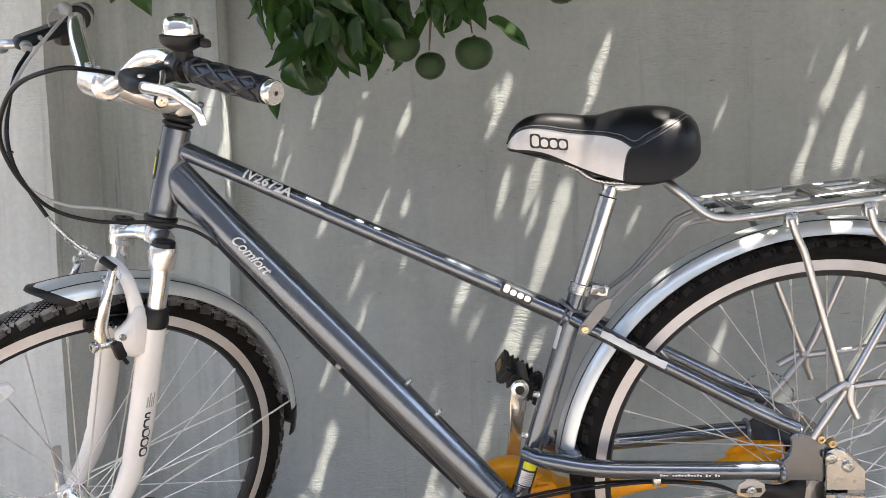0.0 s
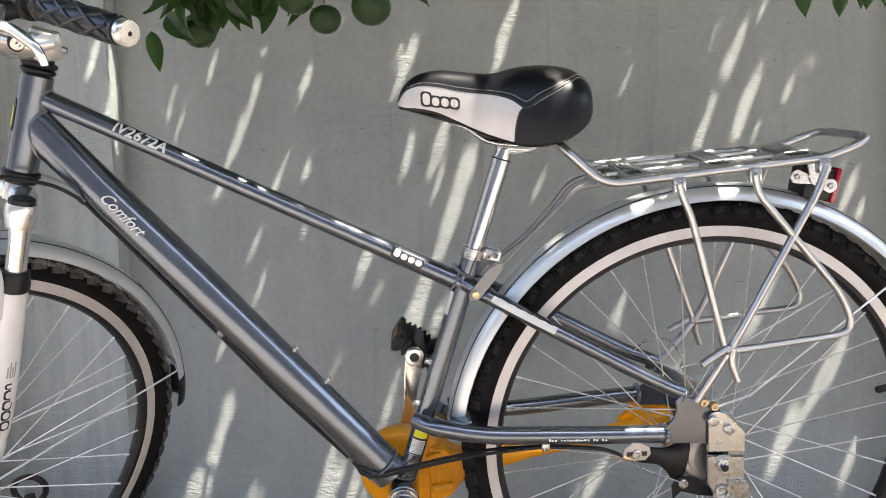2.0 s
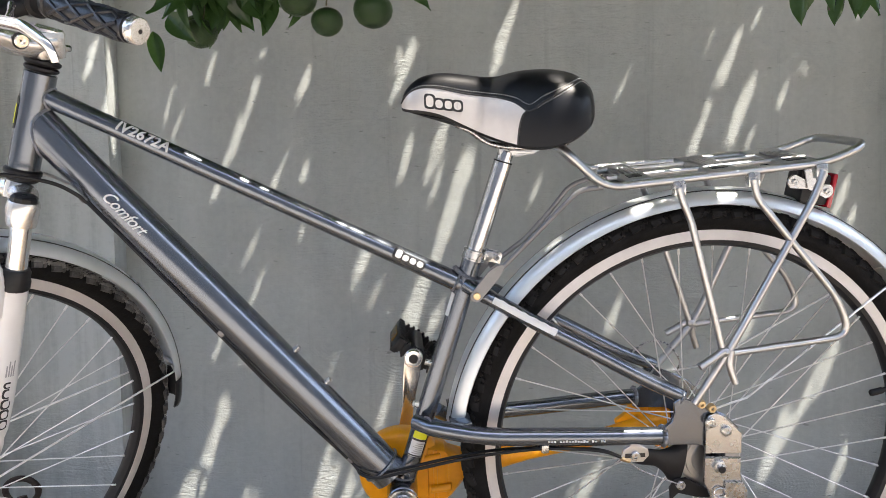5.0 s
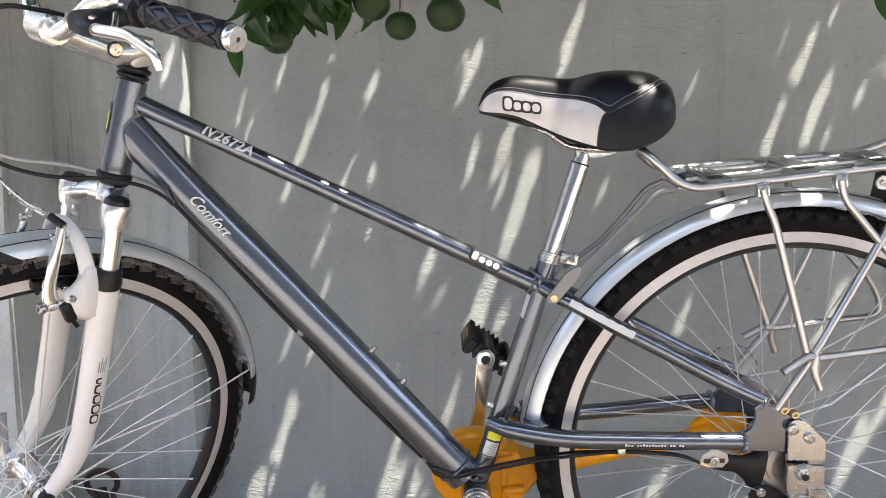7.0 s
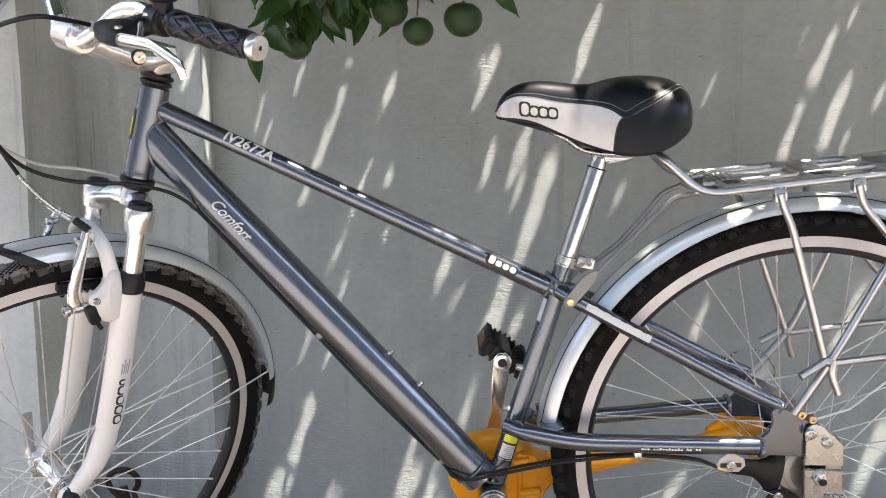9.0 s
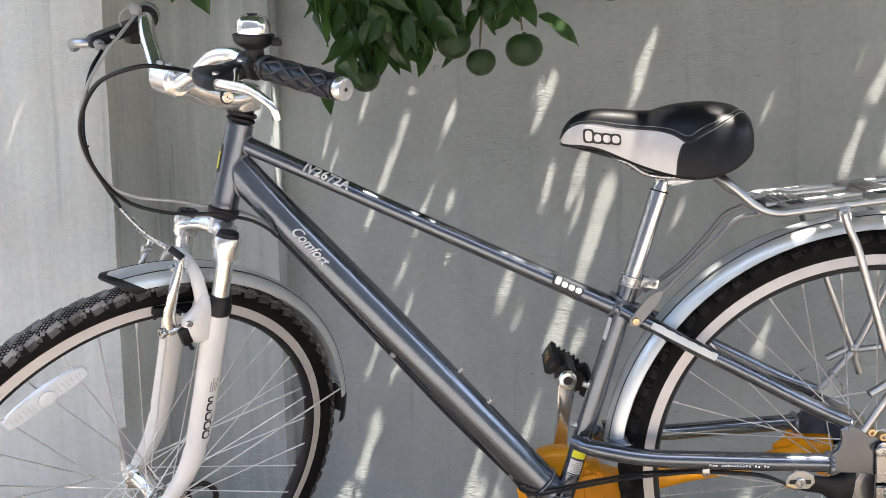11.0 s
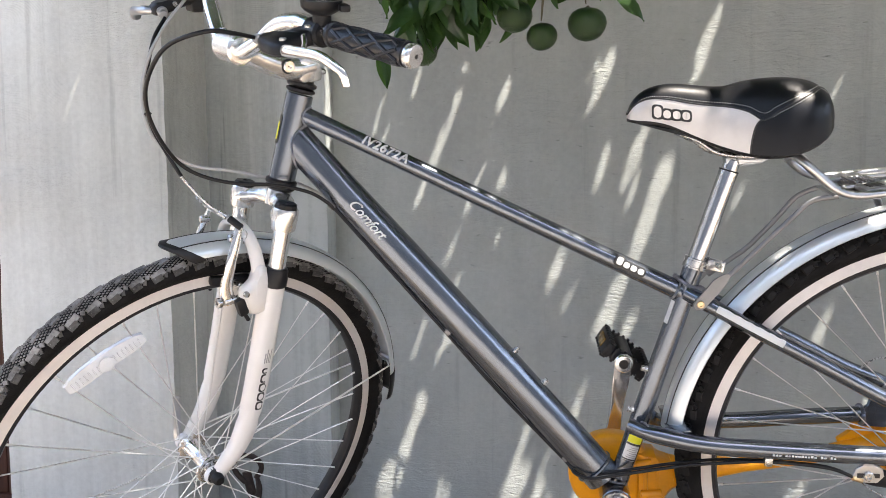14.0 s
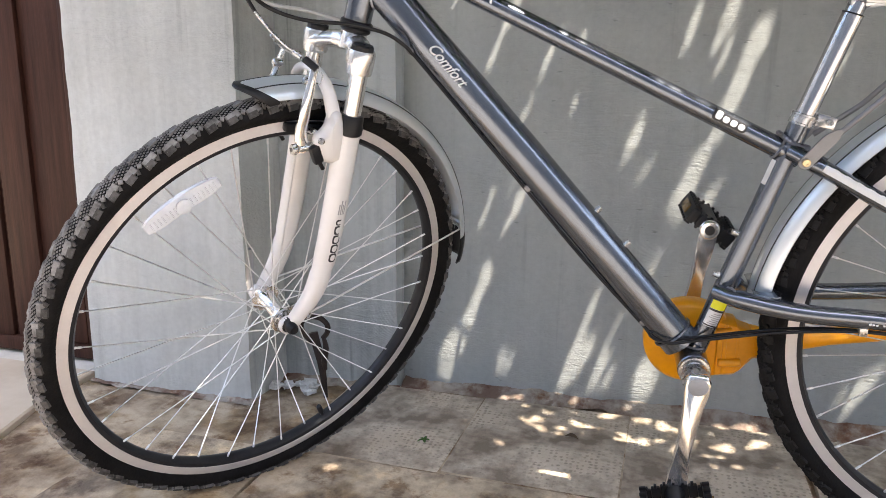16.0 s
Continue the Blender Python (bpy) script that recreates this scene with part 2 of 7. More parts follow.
def stain(m, color, scale, lo, hi, turn=0.0, stretch=(1, 1, 1)):
    """Lays blotches of a second tone, ragged at the rim, over a surface."""
    nt = m.node_tree
    b = nt.nodes["Principled BSDF"]
    tc, mp, n = nt.nodes.new("ShaderNodeTexCoord"), nt.nodes.new("ShaderNodeMapping"), nt.nodes.new("ShaderNodeTexNoise")
    mp.inputs["Location"].default_value, mp.inputs["Scale"].default_value = (turn, turn * 0.7, 0), stretch
    n.inputs["Scale"].default_value, n.inputs["Detail"].default_value, n.inputs["Roughness"].default_value = scale, 9.0, 0.66
    mr, mx = nt.nodes.new("ShaderNodeMapRange"), nt.nodes.new("ShaderNodeMix")
    mr.inputs["From Min"].default_value, mr.inputs["From Max"].default_value = lo, hi
    mx.data_type, mx.blend_type = "RGBA", "MULTIPLY"
    nt.links.new(tc.outputs["Object"], mp.inputs["Vector"])
    nt.links.new(mp.outputs["Vector"], n.inputs["Vector"])
    nt.links.new(n.outputs["Fac"], mr.inputs["Value"])
    nt.links.new(mr.outputs[0], mx.inputs["Factor"])
    nt.links.new(b.inputs["Base Color"].links[0].from_socket, mx.inputs["A"])
    mx.inputs["B"].default_value = (*color, 1)
    nt.links.new(mx.outputs["Result"], b.inputs["Base Color"])


for ground_mat in (M_GROUND, M_TILE):
    stain(ground_mat, (0.66, 0.58, 0.46), 5.0, 0.50, 0.60, 3.1)
    stain(ground_mat, (0.52, 0.42, 0.34), 11.0, 0.55, 0.62, 7.7)
    stain(ground_mat, (1.25, 1.22, 1.15), 16.0, 0.58, 0.66, 1.3)
stain(M_EARTH, (0.66, 0.42, 0.30), 9.0, 0.54, 0.62, 2.2)
M_IRON = material("rusty_iron", (0.045, 0.032, 0.026), 0.7, 0.4, 0.4, 40.0, 0.5, 200.0)
M_SCRAP = material("white_plaster_scrap", (0.62, 0.62, 0.6), 0.9, 0.0, 0.2, 30.0, 0.5, 200.0)
M_LEAF = material("citrus_leaf", (0.040, 0.083, 0.029), 0.25, 0.0, 0.35, 9.0, 0.06, 120.0, second=(0.021, 0.052, 0.015))
M_FRUIT = material("green_citrus_peel", (0.018, 0.047, 0.008), 0.28, 0.0, 0.3, 14.0, 0.4, 260.0)
# thin leaves let some light through
lt = M_LEAF.node_tree
glow, blend = lt.nodes.new("ShaderNodeBsdfTranslucent"), lt.nodes.new("ShaderNodeMixShader")
glow.inputs["Color"].default_value = (0.13, 0.27, 0.06, 1)
blend.inputs["Fac"].default_value = 0.3
lt.links.new(lt.nodes["Principled BSDF"].outputs[0], blend.inputs[1])
lt.links.new(glow.outputs[0], blend.inputs[2])
lt.links.new(blend.outputs[0], lt.nodes["Material Output"].inputs["Surface"])
M_BARK = material("citrus_bark", (0.11, 0.10, 0.06), 0.8, 0.0, 0.3, 30.0, 0.5, 120.0)


# ---- mesh helpers ----
class Geo:
    """Collects vertices and faces of one mesh."""

    def __init__(self):
        self.v, self.f = [], []

    def add(self, verts, faces):
        n = len(self.v)
        self.v += [Vector(p) for p in verts]
        self.f += [tuple(i + n for i in q) for q in faces]
        return self

    def move(self, m):
        self.v = [m @ p for p in self.v]
        return self

    def mesh(self, name, sharp=38):
        me = bpy.data.meshes.new(name)
        me.from_pydata(self.v, [], self.f)
        me.polygons.foreach_set("use_smooth", [True] * len(me.polygons))
        me.update()
        me.set_sharp_from_angle(angle=radians(sharp))
        return me


def part(name, geo, mat, parent=None, label="", m=None, sharp=38):
    """One mesh object, under a thing or part."""
    me = geo if isinstance(geo, bpy.types.Mesh) else geo.mesh(name, sharp)
    if not me.materials:
        me.materials.append(mat)
    ob = new(name, me)
    if parent:
        ob.parent = parent
    if m:
        ob.matrix_basis = m
    if label:
        ob["label"] = label
    return ob


def arc_path(points, per=6):
    """A smooth line through points (Catmull-Rom)."""
    p = [Vector(q) for q in points]
    p = [p[0] * 2 - p[1]] + p + [p[-1] * 2 - p[-2]]
    out = []
    for i in range(1, len(p) - 2):
        a, b, c, d = p[i - 1 : i + 3]
        for k in range(per):
            t = k / per
            out.append(0.5 * ((2 * b) + (c - a) * t + (2 * a - 5 * b + 4 * c - d) * t * t + (3 * b - a - 3 * c + d) * t**3))
    return out + [p[-2]]


def rounded(points, radius, per=6, closed=False):
    """A polyline with its corners rounded."""
    p = [Vector(q) for q in points]
    n, out = len(p), []
    for i in range(n):
        if not closed and i in (0, n - 1):
            out.append(p[i])
            continue
        a, b, c = p[i - 1], p[i], p[(i + 1) % n]
        r = min(radius, (a - b).length * 0.48, (c - b).length * 0.48)
        s, e = b + (a - b).normalized() * r, b + (c - b).normalized() * r
        out += [s * (1 - t) ** 2 + b * 2 * t * (1 - t) + e * t * t for t in (k / per for k in range(per + 1))]
    return out


def tube(points, r, seg=12, closed=False, flat=1.0, up=None, g=None):
    """A round (or flattened) tube along points; r may be a list."""
    g = g or Geo()
    p = [Vector(q) for q in points]
    n = len(p)
    rr = r if isinstance(r, (list, tuple)) else [r] * n
    verts, faces, side = [], [], None
    for i in range(n):
        if closed:
            t = (p[(i + 1) % n] - p[i - 1]).normalized()
        else:
            t = (p[min(i + 1, n - 1)] - p[max(i - 1, 0)]).normalized()
        if side is None:
            side = Vector(up) if up else (Vector((0, 1, 0)) if abs(t.y) < 0.9 else Vector((1, 0, 0)))
        side = (side - t * side.dot(t)).normalized()
        other = t.cross(side)
        for k in range(seg):
            a = 2 * math.pi * k / seg
            verts.append(p[i] + side * math.cos(a) * rr[i] * flat + other * math.sin(a) * rr[i])
    for i in range(n if closed else n - 1):
        for k in range(seg):
            a, b = i * seg + k, i * seg + (k + 1) % seg
            j = (i + 1) % n
            c, d = j * seg + (k + 1) % seg, j * seg + k
            faces.append((a, d, c, b))
    if not closed:
        faces.append(tuple(range(seg)))
        faces.append(tuple((n - 1) * seg + k for k in reversed(range(seg))))
    return g.add(verts, faces)


def lathe(profile, seg=24, m=None, closed=False, g=None):
    """Profile of (radius, height) turned about z, then moved by m. closed: the profile is a ring."""
    g = g or Geo()
    n = len(profile)
    verts = [Vector((r * math.cos(2 * math.pi * k / seg), r * math.sin(2 * math.pi * k / seg), h)) for r, h in profile for k in range(seg)]
    if m:
        verts = [m @ q for q in verts]
    faces = []
    for i in range(n if closed else n - 1):
        j = (i + 1) % n
        for k in range(seg):
            faces.append((i * seg + k, i * seg + (k + 1) % seg, j * seg + (k + 1) % seg, j * seg + k))
    if not closed:
        faces.append(tuple(reversed(range(seg))))
        faces.append(tuple((n - 1) * seg + k for k in range(seg)))
    return g.add(verts, faces)


def along(a, b):
    """The pose that lays z from a to b, origin at a."""
    a, b = Vector(a), Vector(b)
    return Matrix.Translation(a) @ (b - a).to_track_quat("Z", "Y").to_matrix().to_4x4()


def rod(a, b, r, seg=12, edge=0.0, g=None):
    """A solid rod from a to b, with softened ends."""
    h = (Vector(b) - Vector(a)).length
    e = edge or min(r * 0.2, h * 0.2)
    return lathe([(r - e, 0), (r, e), (r, h - e), (r - e, h)], seg, along(a, b), g=g)


def block(sx, sy, sz, m=None, edge=0.002, g=None):
    """A box of full sizes about its centre, with chamfered edges."""
    g = g or Geo()
    bm = bmesh.new()
    bmesh.ops.create_cube(bm, size=1.0, matrix=Matrix.Diagonal((sx, sy, sz, 1)))
    if edge:
        bmesh.ops.bevel(bm, geom=bm.edges[:], offset=min(edge, 0.45 * min(sx, sy, sz)), segments=2, affect="EDGES", profile=0.6)
    bm.verts.index_update()
    verts = [(m @ v.co) if m else v.co.copy() for v in bm.verts]
    faces = [[v.index for v in f.verts] for f in bm.faces]
    bm.free()
    return g.add(verts, faces)


def plate(outline, thick, m=None, edge=0.0, g=None):
    """A flat plate: outline (x, z) pushed along y by +-thick/2, moved by m."""
    g = g or Geo()
    n = len(outline)
    cx, cz = sum(p[0] for p in outline) / n, sum(p[1] for p in outline) / n
    rings = []
    e = edge or thick * 0.2
    for y, k in ((-thick / 2, 1), (-thick / 2 + e, 0), (thick / 2 - e, 0), (thick / 2, 1)):
        ring = []
        for x, z in outline:
            d = Vector((x - cx, z - cz))
            s = max(0.0, 1 - k * e / max(d.length, 1e-5))
            ring.append(Vector((cx + d.x * s, y, cz + d.y * s)))
        rings.append(ring)
    verts = [q for r in rings for q in r]
    faces = [tuple(range(n)), tuple(3 * n + i for i in reversed(range(n)))]
    for a in range(3):
        for i in range(n):
            j = (i + 1) % n
            faces.append((a * n + j, a * n + i, (a + 1) * n + i, (a + 1) * n + j))
    if m:
        verts = [m @ q for q in verts]
    return g.add(verts, faces)


def thing(name, label, category, group="", m=None):
    ob = new(name)
    ob.empty_display_size = 0.1
    if m:
        ob.matrix_world = m
    return tagged(ob, label, category, group)


def structure(name, geo, mat, label="", category="", m=None, sharp=30):
    return tagged(part(name, geo, mat, None, label, m, sharp), label, category, kind="structure")

# ---- setting ----
WALL_Y, STEP_Y, FRONT_Y = 0.44, 0.39, 0.225


def slab(x0, x1, y0, y1, z0, z1, edge=0.004):
    return block(x1 - x0, y1 - y0, z1 - z0, pose((x0 + x1) / 2, (y0 + y1) / 2, (z0 + z1) / 2), edge)


def worn_slab(x0, x1, y0, y1, z0, z1, seed, amount=0.0035):
    """A wall block whose front face and arrises wander a little, as hand-plastered work does."""
    g = Geo()
    nx, nz = max(2, int((x1 - x0) / 0.04)), int((z1 - z0) / 0.04)
    rnd = Vector((seed * 7.3, seed * 3.1, 0))
    verts, faces = [], []

    def off(x, z):
        return amount * noise.noise(Vector((x * 3.5, z * 3.5, 0)) + rnd) + amount * 0.5 * noise.noise(Vector((x * 14, z * 14, 5)) + rnd)

    cols = [("s", 0)] + [("f", i) for i in range(nx + 1)] + [("s", 1)]
    for j in range(nz + 1):
        z = z0 + (z1 - z0) * j / nz
        for kind, i in cols:
            if kind == "s":
                x = (x0, x1)[i] + 0.7 * off(z * 1.7, x0 * 9 + i)
                verts.append((x, y1, z))
            else:
                x = x0 + (x1 - x0) * i / nx
                if i in (0, nx):
                    x += 0.8 * off(z * 1.7, x0 * 9 + (i > 0)) + (0.005 if i == 0 else -0.005)
                    verts.append((x, y0 + off(x, z) + 0.004, z))
                else:
                    verts.append((x, y0 + off(x, z), z))
    m = len(cols)
    for j in range(nz):
        for i in range(m - 1):
            a = j * m + i
            faces.append((a, a + 1, a + 1 + m, a + m))
        faces.append((j * m + m - 1, j * m, j * m + m, j * m + 2 * m - 1))
    faces += [tuple(reversed(range(m))), tuple(nz * m + i for i in range(m))]
    return g.add(verts, faces)


structure("wall_back", worn_slab(-1.05, 0.57, WALL_Y, WALL_Y + 0.2, -0.1, 2.6, 1, 0.002), M_WALL, "grey hand-trowelled plaster garden wall behind the bicycle", "wall")
structure("wall_step", worn_slab(-1.36, -1.04, STEP_Y, WALL_Y + 0.19, -0.1, 2.6, 2, 0.003), M_STEP, "grey plaster wall strip standing slightly proud", "wall")
structure("wall_pilaster", worn_slab(-1.748, -1.322, FRONT_Y, 0.63, -0.1, 2.6, 3, 0.004), M_PILASTER, "pale grey plastered pilaster beside the brown door", "wall")
structure("wall_return", worn_slab(0.545, 0.9, 0.36, WALL_Y + 0.21, -0.1, 2.6, 4, 0.004), M_WALL, "grey plaster wall return in shade", "wall")
structure("wall_right", slab(0.9, 4.0, 0.37, WALL_Y + 0.2, -0.1, 2.6, 0.0), M_WALL, "grey plaster garden wall going on", "wall")
structure("wall_left", slab(-6.0, -2.9, 0.24, 0.9, -0.1, 2.6, 0.0), M_PILASTER, "pale grey plastered wall beyond the door", "wall")
structure("wall_over_door", slab(-2.9, -1.735, 0.30, 0.9, 2.15, 2.6, 0.0), M_PILASTER, "pale grey plaster above the door", "wall")

# ground: one uneven sheet, dense near the bicycle
gv, gf = [], []
gx = [-30, -12, -6, -3.4] + [-2.8 + 0.05 * i for i in range(85)] + [1.6, 2.2, 4, 8, 30]
gy = [-30, -12, -6, -3, -1.8] + [-1.3 + 0.05 * i for i in range(52)] + [2, 4, 30]
for y in gy:
    for x in gx:
        near = max(0.0, 1 - max(abs(x + 0.6) / 2.2, abs(y) / 1.3))
        gv.append((x, y, -0.008 + 0.006 * near * noise.noise(Vector((x * 6, y * 6, 1))) + 0.003 * near * noise.noise(Vector((x * 22, y * 22, 4)))))
for j in range(len(gy) - 1):
    for i in range(len(gx) - 1):
        a = j * len(gx) + i
        gf.append((a, a + 1, a + 1 + len(gx), a + len(gx)))
structure("ground", Geo().add(gv, gf), M_GROUND, "dusty stained mortar ground round the paving slabs", "ground", sharp=60)

# crumbling mortar along the foot of the walls
def foot(name, x0, x1, y, h0, h1, seed, label, wide=1.0):
    fv, ff = [], []
    nf = max(12, int(abs(x1 - x0) / 0.02))
    for i in range(nf + 1):
        x = x0 + (x1 - x0) * i / nf
        h = h0 + (h1 - h0) * i / nf + wide * 0.010 * noise.noise(Vector((x * 9, seed, 0))) + 0.006 * noise.noise(Vector((x * 34, seed, 0)))
        w = wide * 0.046 + wide * 0.034 * noise.noise(Vector((x * 6, seed + 6, 0))) + wide * 0.024 * noise.noise(Vector((x * 30, seed + 6, 0)))
        for k in range(6):
            s = k / 5
            p = Vector((x, y + 0.004 - w * s, max(0.002, h) * (1 - s) ** 1.6 - 0.004 + 0.006 * noise.noise(Vector((x * 28, s * 4, seed)))))
            fv.append(p)
    for i in range(nf):
        for k in range(5):
            a = i * 6 + k
            ff.append((a, a + 1, a + 7, a + 6))
    structure(name, Geo().add(fv, ff), M_EARTH, label, "mortar", sharp=70)


foot("wall_foot_mortar", -1.04, 0.56, WALL_Y, 0.014, 0.044, 2, "crumbling red-brown mortar fillet along the wall foot")
foot("pilaster_foot_mortar", -1.752, -1.318, FRONT_Y, 0.006, 0.008, 5, "crumbling brown mortar at the pilaster foot", 0.4)
foot("step_foot_mortar", -1.33, -1.035, STEP_Y, 0.010, 0.010, 9, "crumbling brown mortar in the wall corner", 0.6)
# unseen walls added around the yard to hold back sky and darken reflections
structure("added_far_wall", slab(-6.0, 6.0, -4.7, -4.5, -0.1, 3.7, 0.0), M_FARWALL, "unseen dull grey wall added to narrow the sky light", "wall")
structure("wall_side_left", slab(-6.2, -6.0, -4.7, 0.9, -0.1, 2.6, 0.0), M_FARWALL, "unseen dull grey side wall added to limit sky light", "wall")
structure("wall_side_right", slab(6.0, 6.2, -4.7, 0.64, -0.1, 2.6, 0.0), M_WALL, "unseen grey side wall added to limit sky light", "wall")
structure("wall_far_right", slab(4.0, 6.0, 0.37, 0.64, -0.1, 2.6, 0.0), M_WALL, "grey plaster garden wall meeting the side wall", "wall")
# out-of-view pale sheet added to throw sunlight up onto bicycle and wall
structure("pavement_bounce", slab(-6.0, 6.0, -4.5, -0.80, -0.03, 0.004, 0.0), M_PAVE, "unseen pale paving added to bounce sun at the bicycle", "pavement")
step_edge = [(-3.2, -0.60), (-1.565, -0.60), (-1.630, -0.33), (-1.704, -0.071), (-1.745, 0.060), (-1.765, 0.252), (-3.2, 0.252)]
structure("pavement_door", plate(list(reversed(step_edge)), 0.024, Matrix(((1, 0, 0, 0), (0, 0, 1, 0), (0, 1, 0, -0.004), (0, 0, 0, 1))), 0.004), M_PALESTONE, "pale smooth stone slab by the brown door, soft sun in its colour", "pavement")
structure("threshold_1", slab(-2.9, -1.74, 0.252, 0.36, -0.02, 0.002, 0.004), M_THRESHOLD, "pale worn stone threshold under the door", "threshold")

# door: stiles, panels and rails
door = structure("door_1", slab(-2.9, -2.06, 0.323, 0.36, 0.045, 2.15, 0.004), M_DOOR, "dark brown stained wooden double door, closed", "door")
part("door_leaf", slab(-2.05, -1.735, 0.323, 0.36, 0.045, 2.15, 0.004), M_DOOR, door)
for x0, x1 in ((-2.153, -2.062), (-2.047, -1.954), (-1.83, -1.74)):
    part("stile", slab(x0, x1, 0.310, 0.325, 0.045, 2.15, 0.005), M_DOOR, door)
for z in (0.046, 0.9, 2.0):
    part("rail", slab(-1.952, -1.832, 0.311, 0.324, z, z + 0.14, 0.005), M_DOOR, door)
part("bottom_rail", slab(-2.9, -1.735, 0.302, 0.355, 0.010, 0.046, 0.004), M_DOOR, door)

# ---- bicycle ----
TURN = Matrix(((0.99674, -0.08032, -0.00706, 0), (0.07892, 0.98975, -0.11906, 0), (0.01655, 0.11811, 0.99286, 0.35108), (0, 0, 0, 1)))
BASE = pose(-0.54, 0, -0.352)
IN = BASE.inverted()
bike = thing("bicycle", "slate-grey shaft-drive city bicycle leaning on its kickstand, front wheel turned", "bicycle", m=TURN @ BASE)
HEAD_LOW, HEAD_DIR = Vector((-0.911, 0, 0.430)), Vector((0.296, 0, 0.955)).normalized()
STEER = Matrix.Translation(HEAD_LOW) @ Matrix.Rotation(radians(51.5), 4, HEAD_DIR) @ Matrix.Translation(-HEAD_LOW)
FRONT_C = Vector((-1.081, 0, 0.0075))
# the front wheel sits slightly out of true in the fork
ROLL = STEER @ Matrix.Translation(FRONT_C + Vector((0.0023, 0.0072, -0.0043))) @ Matrix.Rotation(0.033, 4, "X") @ Matrix.Translation(-FRONT_C)
REAR_C = Vector((0.002, 0, 0.003))
AXIS_Y = Matrix.Rotation(radians(-90), 4, "X")
V = Vector


def bpart(name, geo, mat, label="", parent=None, steer=False, sharp=38):
    """A part of the bicycle; steered parts turn with the handlebar."""
    if steer:
        geo.move(ROLL if steer == "wheel" else STEER)
    return part(name, geo, mat, parent or bike, label, None if parent else IN, sharp)


def head_at(z):
    return HEAD_LOW + HEAD_DIR * ((z - HEAD_LOW.z) / HEAD_DIR.z)


def weld(centre, axis, r, a0=0, a1=360, beads=30, thick=0.0016, up=(0, 1, 0)):
    """A fish-scale weld bead round a tube."""
    axis = V(axis).normalized()
    side = V(up) - axis * V(up).dot(axis)
    side.normalize()
    other = axis.cross(side)
    pts, rr = [], []
    n = beads * 4
    for i in range(n + 1):
        a = radians(a0 + (a1 - a0) * i / n)
        pts.append(V(centre) + (side * math.cos(a) + other * math.sin(a)) * r)
        rr.append(thick * (0.75 + 0.45 * ((i % 4) / 3.0)))
    return tube(pts, rr, 8)


def bolt(at, way, r=0.004, h=0.004, mat=None, parent=None, steer=False, name="bolt", socket=True):
    """A socket-head bolt standing on a surface."""
    prof = [(r, 0), (r, h * 0.8), (r * 0.85, h)]
    if socket:
        prof += [(r * 0.5, h), (r * 0.5, h * 0.4), (0.0004, h * 0.35)]
    return bpart(name, lathe(prof, 16, along(at, V(at) + V(way))), mat or M_STEEL, "", parent, steer)


BB = V((-0.4365, 0, -0.052))
ST_DIR = (V((-0.3292, 0, 0.285)) - BB).normalized()
DT = [V((-0.894, 0, 0.4975)), V((-0.8494, 0, 0.4441)), V((-0.6934, 0, 0.2611)), V((-0.4814, 0, 0.0081)), V((-0.4525, 0, -0.0265))]
DT_DIR = (DT[3] - DT[1]).normalized()
DT_UP = V((DT_DIR.z * -1, 0, DT_DIR.x))
dt_geo = tube(arc_path(DT, 12), [max(0.0258, 0.0205 + 0.0072 * (1 - (1 - min(1, k / 30.0)) ** 2)) for k in range(49)], 40, flat=0.9)
# drawn in sideways to the width of the head tube
for p in dt_geo.v:
    p.y *= 0.79 + 0.21 * min(1.0, max(0.0, ((p - DT[0]).dot(DT_DIR) - 0.045) / 0.10))
down = bpart("down_tube", dt_geo, M_PAINT, "wide slate-grey down tube")
head = bpart("head_tube", rod(HEAD_LOW, head_at(0.551), 0.0195, 32, 0.0015), M_PAINT, "slate-grey head tube")
top = bpart("top_tube", tube([(-0.872, 0, 0.5215), (-0.7947, 0, 0.4825), (-0.554, 0, 0.3607), (-0.369, 0, 0.2671), (-0.325, 0, 0.2448)], [0.0133, 0.0123, 0.0126, 0.0134, 0.0136], 28), M_PAINT, "slim slate-grey top tube")
seat_tube = bpart("seat_tube", tube([BB, (-0.3274, 0, 0.291)], 0.0142, 28), M_PAINT, "slate-grey seat tube")
shell = bpart("bottom_bracket_shell", rod(BB + V((0, -0.036, 0)), BB + V((0, 0.036, 0)), 0.0225, 28, 0.002), M_PAINT)


def joint_bead(at, way, r, beads=46, thick=0.0021):
    """A fish-scale bead where a tube of radius r meets the head tube."""
    at, way = V(at), V(way).normalized()
    side = V((0, 1, 0))
    other = way.cross(side)
    pts, rr = [], []
    n = beads * 4
    for i in range(n):
        a = math.tau * i / n
        p = at + (side * math.cos(a) * min(r, 0.0178) + other * math.sin(a) * r)
        for k in range(260):
            o = p - HEAD_LOW
            if (o - HEAD_DIR * o.dot(HEAD_DIR)).length <= 0.0200:
                break
            p = p - way * 0.0005
        pts.append(p)
        rr.append(thick * (0.7 + 0.5 * ((i % 4) / 3.0)))
    return tube(pts, rr, 8, True)


bpart("weld_bead", joint_bead((-0.8234, 0, 0.4136), DT_DIR, 0.0262), M_WELD, "", head)
bpart("weld_bead", joint_bead((-0.82, 0, 0.4953), (0.9, 0, -0.455), 0.0134, 26, 0.0016), M_WELD, "", head)
bpart("weld_bead", weld((-0.352, 0, 0.2585), (0.9, 0, -0.455), 0.0143), M_WELD, "", seat_tube)
